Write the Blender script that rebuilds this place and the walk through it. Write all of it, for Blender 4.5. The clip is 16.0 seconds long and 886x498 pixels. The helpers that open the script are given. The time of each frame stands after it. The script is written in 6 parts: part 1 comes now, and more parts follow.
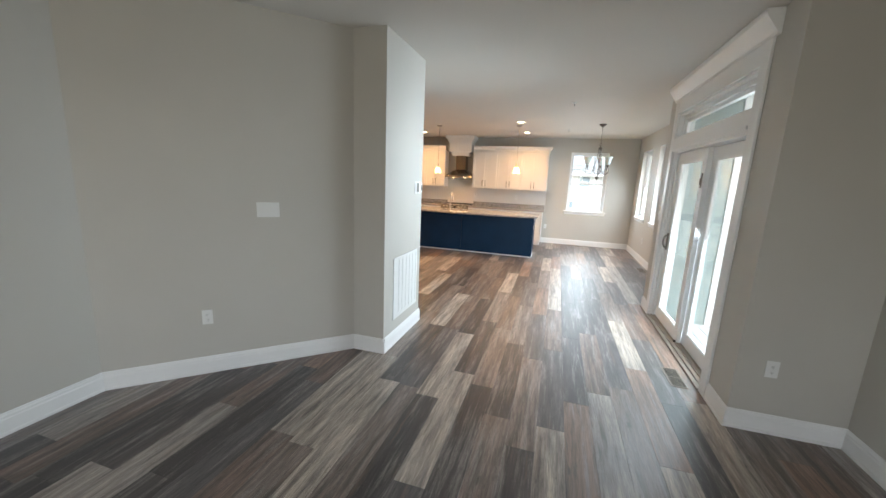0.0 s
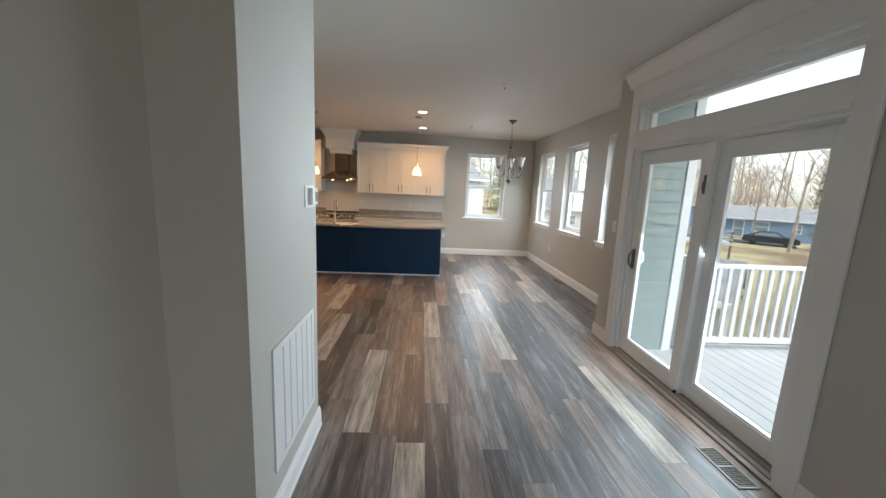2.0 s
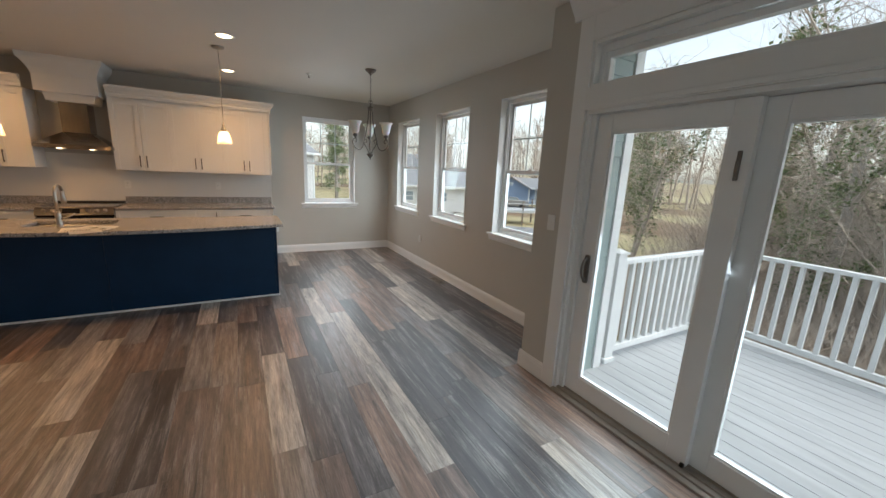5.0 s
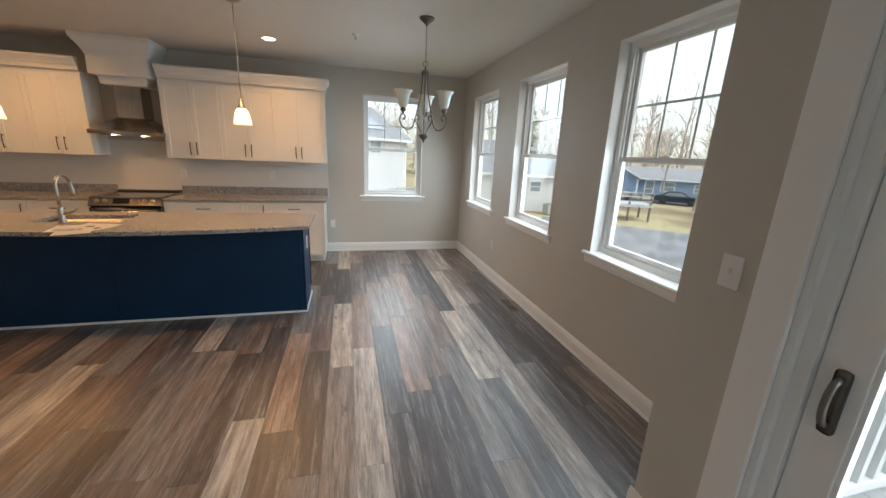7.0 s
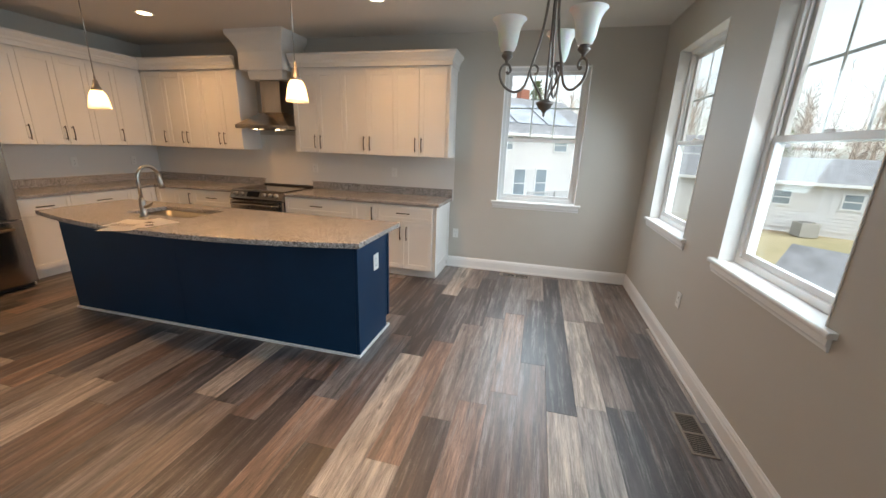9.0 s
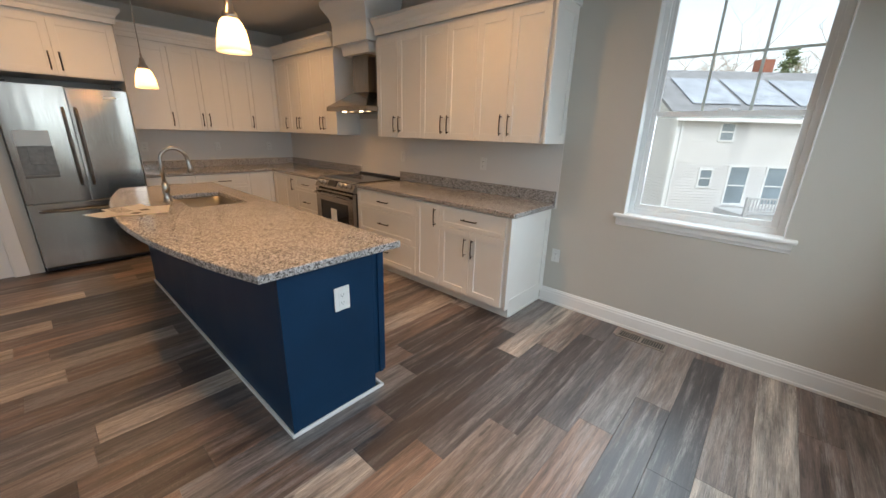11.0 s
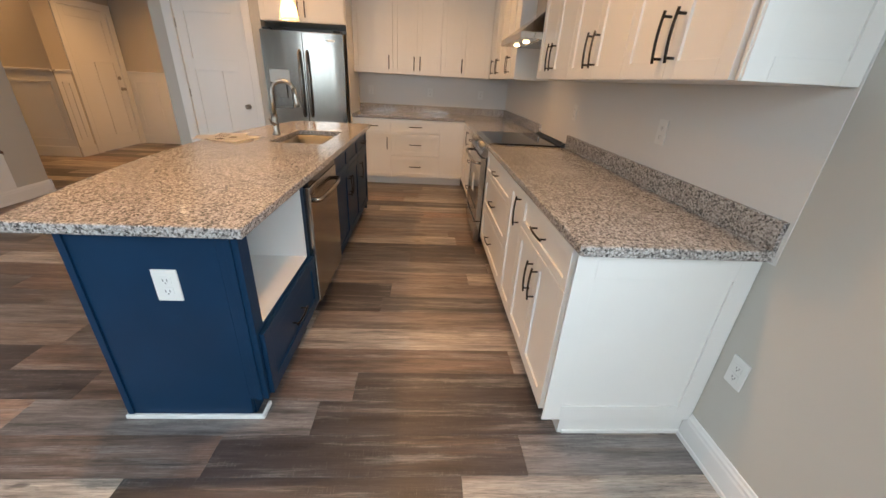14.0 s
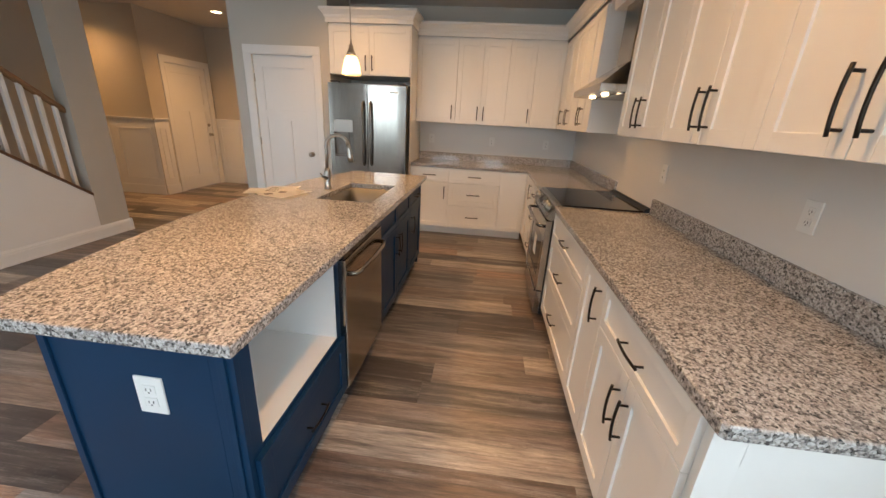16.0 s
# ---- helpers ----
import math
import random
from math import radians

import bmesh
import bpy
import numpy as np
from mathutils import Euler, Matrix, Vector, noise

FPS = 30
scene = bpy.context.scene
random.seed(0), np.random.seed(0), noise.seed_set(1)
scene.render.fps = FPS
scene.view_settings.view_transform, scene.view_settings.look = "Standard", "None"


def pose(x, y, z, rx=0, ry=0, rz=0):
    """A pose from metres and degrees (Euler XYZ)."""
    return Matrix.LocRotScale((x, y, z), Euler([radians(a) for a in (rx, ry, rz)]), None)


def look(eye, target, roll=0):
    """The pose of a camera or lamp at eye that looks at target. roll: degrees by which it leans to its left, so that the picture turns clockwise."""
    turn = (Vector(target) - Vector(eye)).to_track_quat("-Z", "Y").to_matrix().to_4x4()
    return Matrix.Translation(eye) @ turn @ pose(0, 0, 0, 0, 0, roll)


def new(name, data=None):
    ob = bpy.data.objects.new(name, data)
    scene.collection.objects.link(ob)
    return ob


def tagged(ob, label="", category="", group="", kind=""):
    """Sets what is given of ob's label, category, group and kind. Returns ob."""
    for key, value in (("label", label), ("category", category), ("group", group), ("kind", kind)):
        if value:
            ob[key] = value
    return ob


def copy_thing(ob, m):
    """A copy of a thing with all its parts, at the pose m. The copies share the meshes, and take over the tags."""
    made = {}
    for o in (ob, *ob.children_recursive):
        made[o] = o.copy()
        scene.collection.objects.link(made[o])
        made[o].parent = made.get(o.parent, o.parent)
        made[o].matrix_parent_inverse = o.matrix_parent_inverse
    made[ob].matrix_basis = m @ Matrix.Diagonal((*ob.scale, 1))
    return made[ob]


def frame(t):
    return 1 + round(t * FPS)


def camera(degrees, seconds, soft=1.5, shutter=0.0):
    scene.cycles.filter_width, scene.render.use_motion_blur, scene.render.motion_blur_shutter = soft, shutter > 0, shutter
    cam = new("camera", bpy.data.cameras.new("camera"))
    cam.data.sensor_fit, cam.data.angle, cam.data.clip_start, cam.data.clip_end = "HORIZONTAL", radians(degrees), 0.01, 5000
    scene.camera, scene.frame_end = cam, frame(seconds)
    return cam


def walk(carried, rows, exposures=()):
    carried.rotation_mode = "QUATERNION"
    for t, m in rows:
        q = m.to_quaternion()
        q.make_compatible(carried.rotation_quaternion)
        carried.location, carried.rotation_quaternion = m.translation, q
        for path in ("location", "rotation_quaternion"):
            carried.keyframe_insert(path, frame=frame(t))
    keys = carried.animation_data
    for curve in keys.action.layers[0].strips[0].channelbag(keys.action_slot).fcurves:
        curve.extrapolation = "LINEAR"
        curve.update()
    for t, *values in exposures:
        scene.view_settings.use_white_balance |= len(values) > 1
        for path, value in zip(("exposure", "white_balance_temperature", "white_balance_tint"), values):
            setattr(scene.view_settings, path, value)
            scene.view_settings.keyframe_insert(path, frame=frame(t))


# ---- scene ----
cam = camera(100.8, 16.0)
PATH = [
    (0, (0.238, 0.085, 1.602), (-0.329, 1.966, 1.225), 2.5),
    (0.5, (-0.01, 0.432, 1.625), (-0.45, 2.352, 1.28), 2.6),
    (1, (-0.171, 0.85, 1.61), (-0.443, 2.804, 1.278), 2.5),
    (1.5, (-0.37, 1.226, 1.593), (-0.451, 3.197, 1.263), 2.5),
    (2, (-0.521, 1.602, 1.578), (-0.404, 3.572, 1.25), 2.6),
    (2.5, (-0.62, 2.047, 1.565), (-0.335, 3.998, 1.23), 2.7),
    (3, (-0.708, 2.399, 1.58), (-0.263, 4.32, 1.245), 2.8),
    (3.5, (-0.743, 2.7, 1.592), (-0.07, 4.557, 1.276), 2.8),
    (4, (-0.735, 2.912, 1.565), (0.181, 4.657, 1.224), 2.7),
    (4.2, (-0.72, 2.995, 1.576), (0.259, 4.7, 1.208), 2.6),
    (6.3, (0.016, 4.03, 1.635), (0.716, 5.853, 1.119), 2.6),
    (6.5, (0.103, 4.151, 1.649), (0.726, 5.977, 1.122), 2.6),
    (7, (0.24, 4.438, 1.605), (0.736, 6.309, 1.101), 2.6),
    (7.5, (0.431, 4.783, 1.614), (0.779, 6.687, 1.11), 2.6),
    (8, (0.613, 5.165, 1.57), (0.713, 7.093, 1.049), 2.4),
    (8.5, (0.8, 5.55, 1.528), (0.622, 7.471, 0.998), 2.2),
    (9, (0.949, 5.9, 1.524), (0.491, 7.771, 0.984), 2.0),
    (9.5, (1.088, 6.237, 1.533), (0.373, 8.024, 0.989), 1.8),
    (11.8, (1.312, 8.082, 1.391), (-0.106, 9.343, 0.752), 1.6),
    (12, (1.269, 8.214, 1.374), (-0.174, 9.438, 0.728), 1.6),
    (12.5, (1.162, 8.543, 1.332), (-0.383, 9.588, 0.61), 1.8),
    (13, (1.045, 8.844, 1.333), (-0.617, 9.624, 0.541), 2.1),
    (13.5, (0.995, 9.086, 1.346), (-0.764, 9.525, 0.501), 2.4),
    (14, (0.969, 9.275, 1.358), (-0.843, 9.391, 0.52), 3.2),
    (14.5, (0.872, 9.418, 1.386), (-0.945, 9.353, 0.553), 3.4),
    (15, (0.794, 9.495, 1.409), (-1.043, 9.326, 0.635), 3.2),
    (15.5, (0.686, 9.439, 1.418), (-1.177, 9.251, 0.716), 4.1),
    (16, (0.561, 9.272, 1.437), (-1.315, 9.083, 0.77), 3.2),
]
EXPOSURES = [(0, 2.2), (1.2, 1.76), (2.5, 1.33), (4, 1.03), (6.5, 1.2), (8, 1.37), (9.5, 1.25), (12, 1.08), (13, 1.2), (14, 1.5), (16, 1.55)]
walk(cam, [(t, look(eye, target, roll)) for t, eye, target, roll in PATH], EXPOSURES)


# ---- world and light ----
world = bpy.data.worlds.new("world")
scene.world = world
world.use_nodes = True
wn = world.node_tree.nodes
wl = world.node_tree.links
sky = wn.new("ShaderNodeTexSky")
sky.sky_type = 'NISHITA'
sky.sun_disc = False
sky.sun_elevation = radians(57)
sky.sun_rotation = radians(150)
sky.air_density, sky.dust_density, sky.ozone_density = 1.0, 1.5, 1.0
haze = wn.new("ShaderNodeHueSaturation")
haze.inputs["Saturation"].default_value = 0.4
wl.new(sky.outputs[0], haze.inputs["Color"])
wl.new(haze.outputs[0], wn["Background"].inputs["Color"])
wn["Background"].inputs["Strength"].default_value = 0.15
sun = new("sun", bpy.data.lights.new("sun", 'SUN'))
sun.data.energy, sun.data.angle, sun.data.color = 1.5, radians(70), (1.0, 0.98, 0.95)
sun.matrix_world = look((8, -14, 25), (0, 0, 0))


def lamp(name, kind, at, energy, color, size=0.1, target=None, spot=None, size_y=None):
    data = bpy.data.lights.new(name, kind)
    data.energy, data.color = energy, color
    if kind == 'AREA':
        data.shape, data.size, data.size_y = 'RECTANGLE', size, size_y or size
    else:
        data.shadow_soft_size = size
    if spot:
        data.spot_size, data.spot_blend = radians(spot), 1.0
    ob = new(name, data)
    ob.matrix_world = look(at, target) if target else Matrix.Translation(at)
    return ob


WARM = (1.0, 0.51, 0.18)
for k, (x, y) in enumerate(((-0.58, 7.75), (-0.58, 9.34), (-3.2, 9.34), (-3.2, 7.75))):
    lamp("can_lamp", 'SPOT', (x, y, 2.74), 28, WARM, 0.05, (x, y, 0), 165)
for x, z in ((-0.65, 1.83), (-2.41, 1.77)):
    lamp("pendant_lamp", 'POINT', (x, 8.2, z), 8, WARM, 0.02)
# added to brighten the hall; no fixtures are seen there
for x, y, watts in ((-5.3, 5.1, 50), (-4.4, 3.3, 28)):
    lamp("hall_fill_lamp", 'SPOT', (x, y, 2.74), watts, WARM, 0.05, (x, y, 0), 140)
DAY = (0.75, 0.89, 1.0)
# daylight through each window
for at, to in (((2.13, 6.40, 1.72), (1.13, 6.40, 1.12)), ((2.13, 7.965, 1.72), (1.13, 7.965, 1.12)), ((2.13, 9.47, 1.72), (1.13, 9.47, 1.12)), ((0.95, 10.475, 1.72), (0.95, 9.475, 1.12))):
    o = lamp("day_fill", 'AREA', at, 7.0, DAY, 0.82, to, None, 1.3)
    o.data.spread = radians(150)
o = lamp("day_fill", 'AREA', (1.66, 4.25, 1.06), 14, DAY, 1.5, (0.66, 4.25, 0.50), None, 1.8)
o.data.spread = radians(140)
o = lamp("day_fill", 'AREA', (1.575, 4.25, 2.31), 2.6, DAY, 1.55, (-1.2, 4.0, 1.85), None, 0.18)
o.data.spread = radians(62)
# fill lamps at unseen south openings, added to brighten the living room
lamp("day_fill", 'AREA', (-1.2, -3.65, 1.5), 3.4, (0.88, 0.95, 1.0), 2.0, (-1.2, 0, 1.5), None, 1.8)
lamp("day_fill", 'AREA', (1.0, -3.65, 1.5), 3.4, (0.88, 0.95, 1.0), 1.6, (1.0, 0, 1.5), None, 1.8)

# ---- materials ----
def mat(name, color, rough=0.5, metal=0.0, spec=0.5):
    m = bpy.data.materials.new(name)
    m.use_nodes = True
    b = m.node_tree.nodes["Principled BSDF"]
    b.inputs["Base Color"].default_value = (*color, 1)
    b.inputs["Roughness"].default_value = rough
    b.inputs["Metallic"].default_value = metal
    b.inputs["Specular IOR Level"].default_value = spec
    return m


def nodes_of(m):
    return m.node_tree.nodes, m.node_tree.links, m.node_tree.nodes["Principled BSDF"]


def coords(m, scale=(1, 1, 1), kind="Object"):
    n, l, b = nodes_of(m)
    tc, mp = n.new("ShaderNodeTexCoord"), n.new("ShaderNodeMapping")
    mp.inputs["Scale"].default_value = scale
    l.new(tc.outputs[kind], mp.inputs["Vector"])
    return mp.outputs["Vector"]


def noise_node(m, vec, scale, detail=4, rough=0.55):
    n, l, b = nodes_of(m)
    t = n.new("ShaderNodeTexNoise")
    t.inputs["Scale"].default_value, t.inputs["Detail"].default_value, t.inputs["Roughness"].default_value = scale, detail, rough
    l.new(vec, t.inputs["Vector"])
    return t.outputs["Fac"]


def ramp(m, fac, stops, constant=False):
    n, l, b = nodes_of(m)
    r = n.new("ShaderNodeValToRGB")
    if constant:
        r.color_ramp.interpolation = 'CONSTANT'
    while len(r.color_ramp.elements) < len(stops):
        r.color_ramp.elements.new(0.5)
    for e, (p, c) in zip(r.color_ramp.elements, stops):
        e.position, e.color = p, (*c, 1)
    l.new(fac, r.inputs["Fac"])
    return r.outputs["Color"]


def mixed(m, fac, a, b2, mode='MIX'):
    n, l, b = nodes_of(m)
    x = n.new("ShaderNodeMix")
    x.data_type, x.blend_type = 'RGBA', mode
    for sock, v in ((x.inputs[0], fac), (x.inputs[6], a), (x.inputs[7], b2)):
        if isinstance(v, (int, float)):
            sock.default_value = v
        elif isinstance(v, tuple):
            sock.default_value = (*v, 1)
        else:
            l.new(v, sock)
    return x.outputs[2]


def bump(m, height, strength=0.1, distance=0.002):
    n, l, b = nodes_of(m)
    k = n.new("ShaderNodeBump")
    k.inputs["Strength"].default_value, k.inputs["Distance"].default_value = strength, distance
    l.new(height, k.inputs["Height"])
    l.new(k.outputs[0], b.inputs["Normal"])


def varied(name, color, rough=0.5, metal=0.0, amount=0.06, scale=3.0, grain=120, relief=0.15, spec=0.5, stretch=(1, 1, 1), distance=0.0006):
    """Paint or plain stuff: slow tone changes, fine grain and a little relief."""
    m = mat(name, color, rough, metal, spec)
    n, l, b = nodes_of(m)
    v = coords(m, stretch)
    slow, fine = noise_node(m, v, scale, 3), noise_node(m, v, grain, 3)
    lo, hi = tuple(c * (1 - amount) for c in color), tuple(min(1, c * (1 + amount)) for c in color)
    c1 = ramp(m, slow, ((0.3, lo), (0.7, hi)))
    l.new(mixed(m, 0.12, c1, ramp(m, fine, ((0.3, lo), (0.7, hi))), 'OVERLAY'), b.inputs["Base Color"])
    rr = n.new("ShaderNodeMapRange")
    rr.inputs["To Min"].default_value, rr.inputs["To Max"].default_value = rough * 0.85, min(1, rough * 1.15)
    l.new(slow, rr.inputs["Value"])
    l.new(rr.outputs[0], b.inputs["Roughness"])
    bump(m, fine, relief, distance)
    return m


wall_paint = varied("wall_paint", (0.50, 0.482, 0.442), 0.55, amount=0.03, scale=1.2, grain=260, relief=0.25, distance=0.0004)
foyer_paint = varied("foyer_paint", (0.50, 0.46, 0.40), 0.6, amount=0.03, scale=1.2, grain=260, relief=0.25, distance=0.0004)
ceiling_paint = varied("ceiling_paint", (0.64, 0.615, 0.575), 0.8, amount=0.02, scale=0.8, grain=200, relief=0.2, distance=0.0004)
trim_paint = varied("trim_paint", (0.76, 0.76, 0.75), 0.32, amount=0.02, scale=2, grain=90, relief=0.08)
splash_paint = varied("splash_paint", (0.66, 0.65, 0.63), 0.4, amount=0.02, scale=1, grain=200, relief=0.1)
cabinet_white = varied("cabinet_white", (0.76, 0.75, 0.72), 0.3, amount=0.02, scale=2.5, grain=80, relief=0.05)
navy = varied("navy", (0.0055, 0.032, 0.078), 0.42, amount=0.10, scale=3, grain=90, relief=0.08, spec=0.22)
toe_dark = varied("toe_dark", (0.02, 0.02, 0.022), 0.6, amount=0.1)
bronze = varied("bronze", (0.028, 0.021, 0.017), 0.38, 0.7, amount=0.2, scale=30)
nickel = varied("nickel", (0.42, 0.40, 0.37), 0.3, 1.0, amount=0.06, scale=20)
pewter = varied("pewter", (0.19, 0.175, 0.16), 0.42, 0.85, amount=0.15, scale=25)
plastic = varied("plastic", (0.72, 0.72, 0.70), 0.35, amount=0.02)
# near-black that stands for the shade inside slots, grille and registers
hollow_shade = mat("hollow_shade", (0.015, 0.015, 0.015), 0.6)
black_glass = varied("black_glass", (0.008, 0.008, 0.009), 0.06, amount=0.1, relief=0.0)
black_metal = varied("black_metal", (0.012, 0.012, 0.013), 0.3, amount=0.1)
niche_white = varied("niche_white", (0.74, 0.74, 0.73), 0.45, amount=0.03)
vinyl_white = varied("vinyl_white", (0.78, 0.79, 0.79), 0.3, amount=0.02)
pvc_white = varied("pvc_white", (0.70, 0.72, 0.74), 0.35, amount=0.03, scale=4)
paper_mat = varied("paper", (0.88, 0.875, 0.86), 0.7, amount=0.03)
ink = mat("ink", (0.12, 0.11, 0.11), 0.7)
register_tan = varied("register_tan", (0.27, 0.235, 0.20), 0.4, 0.2, amount=0.08)
threshold_mat = varied("threshold", (0.35, 0.31, 0.27), 0.4, 0.3, amount=0.08)
carpet_mat = varied("tread_wood", (0.13, 0.065, 0.035), 0.4, amount=0.2, scale=6, stretch=(8, 1, 8))
oak_rail = varied("oak_rail", (0.26, 0.15, 0.075), 0.35, amount=0.2, scale=5, stretch=(1, 8, 8))


def steel(name, stretch):
    m = mat(name, (0.50, 0.47, 0.43), 0.18, 1.0)
    n, l, b = nodes_of(m)
    v = coords(m, stretch)
    brushed = noise_node(m, v, 140, 2, 0.5)
    l.new(ramp(m, brushed, ((0.3, (0.33, 0.305, 0.275)), (0.7, (0.42, 0.39, 0.355)))), b.inputs["Base Color"])
    wavy = noise_node(m, v, 3.5, 2, 0.4)
    bump(m, wavy, 0.6, 0.010)
    n, l, b = nodes_of(m)
    tan = n.new("ShaderNodeTangent")
    tan.direction_type, tan.axis = 'RADIAL', 'Z'
    l.new(tan.outputs[0], b.inputs["Tangent"])
    b.inputs["Anisotropic"].default_value = 0.6
    b.inputs["Anisotropic Rotation"].default_value = 0.25
    return m


panel_grey = varied("panel_grey", (0.36, 0.35, 0.33), 0.3, 0.6, amount=0.03)
sink_steel = varied("sink_steel", (0.22, 0.217, 0.21), 0.42, 1.0, amount=0.05, scale=12)
steel_h = steel("steel_h", (0.03, 1, 1))
steel_v = steel("steel_v", (1, 1, 0.03))


def granite_material():
    m = mat("granite", (0.45, 0.42, 0.38), 0.12, spec=0.6)
    n, l, b = nodes_of(m)
    v = coords(m)
    def cells(scale):
        t = n.new("ShaderNodeTexVoronoi")
        t.inputs["Scale"].default_value = scale
        l.new(v, t.inputs["Vector"])
        sep = n.new("ShaderNodeSeparateColor")
        l.new(t.outputs["Color"], sep.inputs[0])
        return sep.outputs[0]
    a, c = cells(148), cells(270)
    base = ramp(m, a, ((0.0, (0.50, 0.495, 0.49)), (0.26, (0.37, 0.35, 0.34)), (0.50, (0.26, 0.242, 0.235)), (0.68, (0.12, 0.117, 0.119)), (0.83, (0.02, 0.022, 0.026))), True)
    fleck = ramp(m, c, ((0.0, (0.02, 0.022, 0.025)), (0.16, (0.20, 0.18, 0.17)), (0.38, (0.42, 0.38, 0.34)), (0.7, (0.70, 0.68, 0.65))), True)
    col = mixed(m, 0.28, base, fleck)
    cloud = noise_node(m, v, 6, 3)
    col = mixed(m, 0.25, col, ramp(m, cloud, ((0.3, (0.36, 0.33, 0.30)), (0.7, (0.62, 0.58, 0.53)))), 'OVERLAY')
    l.new(col, b.inputs["Base Color"])
    return m


granite = granite_material()


def plank_material(name, random_source):
    """Printed vinyl boards: each board takes its own tone, with long grain, saw marks and pale rubbed streaks."""
    m = mat(name, (0.2, 0.17, 0.15), 0.34, spec=1.0)
    n, l, b = nodes_of(m)
    if random_source == "object":
        rnd = n.new("ShaderNodeObjectInfo").outputs["Random"]
    else:
        rnd = n.new("ShaderNodeNewGeometry").outputs["Random Per Island"]
    geo = n.new("ShaderNodeNewGeometry")
    add = n.new("ShaderNodeVectorMath")
    add.operation = 'MULTIPLY_ADD'
    cmb = n.new("ShaderNodeCombineXYZ")
    l.new(rnd, cmb.inputs[0]), l.new(rnd, cmb.inputs[1])
    add.inputs[1].default_value = (37.0, 61.0, 0)
    l.new(cmb.outputs[0], add.inputs[0])
    l.new(geo.outputs["Position"], add.inputs[2])
    def stretched(sx, sy):
        mp = n.new("ShaderNodeMapping")
        mp.inputs["Scale"].default_value = (sx, sy, 1)
        l.new(add.outputs[0], mp.inputs["Vector"])
        return mp.outputs[0]
    tone = ramp(m, rnd, ((0.0, (0.045, 0.038, 0.039)), (0.14, (0.138, 0.099, 0.082)), (0.28, (0.088, 0.081, 0.083)), (0.41, (0.182, 0.149, 0.131)),
                         (0.53, (0.226, 0.150, 0.114)), (0.62, (0.156, 0.142, 0.138)), (0.71, (0.363, 0.322, 0.280)), (0.84, (0.058, 0.048, 0.048)), (0.92, (0.281, 0.255, 0.234))), True)
    def masked(fac, lo, hi, top, other=None):
        k = ramp(m, fac, ((lo, (0, 0, 0)), (hi, (top, top, top))))
        if other is None:
            return k
        return mixed(m, 1.0, k, other, 'MULTIPLY')
    streak = noise_node(m, stretched(5, 0.38), 4, 10, 0.74)
    fine = noise_node(m, stretched(60, 1.6), 5, 6, 0.70)
    saw = noise_node(m, stretched(6, 80), 4, 3, 0.6)
    patch = noise_node(m, stretched(8.0, 0.5), 2.4, 9, 0.70)
    rust = noise_node(m, stretched(7, 0.45), 2.0, 6, 0.66)
    ragged = ramp(m, fine, ((0.40, (0.15, 0.15, 0.15)), (0.56, (1, 1, 1))))
    col = mixed(m, 0.85, tone, ramp(m, streak, ((0.34, (0.06, 0.055, 0.055)), (0.5, (0.48, 0.46, 0.45)), (0.66, (0.96, 0.94, 0.92)))), 'OVERLAY')
    col = mixed(m, 0.55, col, ramp(m, fine, ((0.30, (0.06, 0.055, 0.055)), (0.70, (0.94, 0.93, 0.92)))), 'OVERLAY')
    col = mixed(m, masked(rust, 0.56, 0.66, 0.5, ragged), col, (0.22, 0.130, 0.086))
    col = mixed(m, masked(patch, 0.51, 0.62, 0.58, ragged), col, (0.38, 0.355, 0.33))
    col = mixed(m, masked(saw, 0.58, 0.68, 0.42, masked(patch, 0.42, 0.60, 1.0)), col, (0.46, 0.435, 0.41))
    dim = noise_node(m, stretched(9.0, 0.45), 2.2, 9, 0.68)
    col = mixed(m, masked(dim, 0.54, 0.63, 0.58, ragged), col, (0.038, 0.031, 0.030))
    crack = noise_node(m, stretched(16, 0.9), 3.0, 5, 0.6)
    lines = ramp(m, crack, ((0.482, (0, 0, 0)), (0.496, (0.7, 0.7, 0.7)), (0.510, (0, 0, 0))))
    col = mixed(m, mixed(m, 1.0, lines, masked(dim, 0.42, 0.58, 1.0), 'MULTIPLY'), col, (0.032, 0.024, 0.021))
    knot = noise_node(m, stretched(9, 2.6), 1.6, 3, 0.5)
    col = mixed(m, masked(knot, 0.69, 0.75, 0.75), col, (0.035, 0.025, 0.021))
    l.new(col, b.inputs["Base Color"])
    rr = n.new("ShaderNodeMapRange")
    rr.inputs["To Min"].default_value, rr.inputs["To Max"].default_value = 0.33, 0.50
    l.new(streak, rr.inputs["Value"])
    l.new(rr.outputs[0], b.inputs["Roughness"])
    bump(m, fine, 0.12, 0.0006)
    return m


plank_mat = plank_material("vinyl_plank", "object")
plank_rest_mat = plank_material("vinyl_plank_rest", "island")


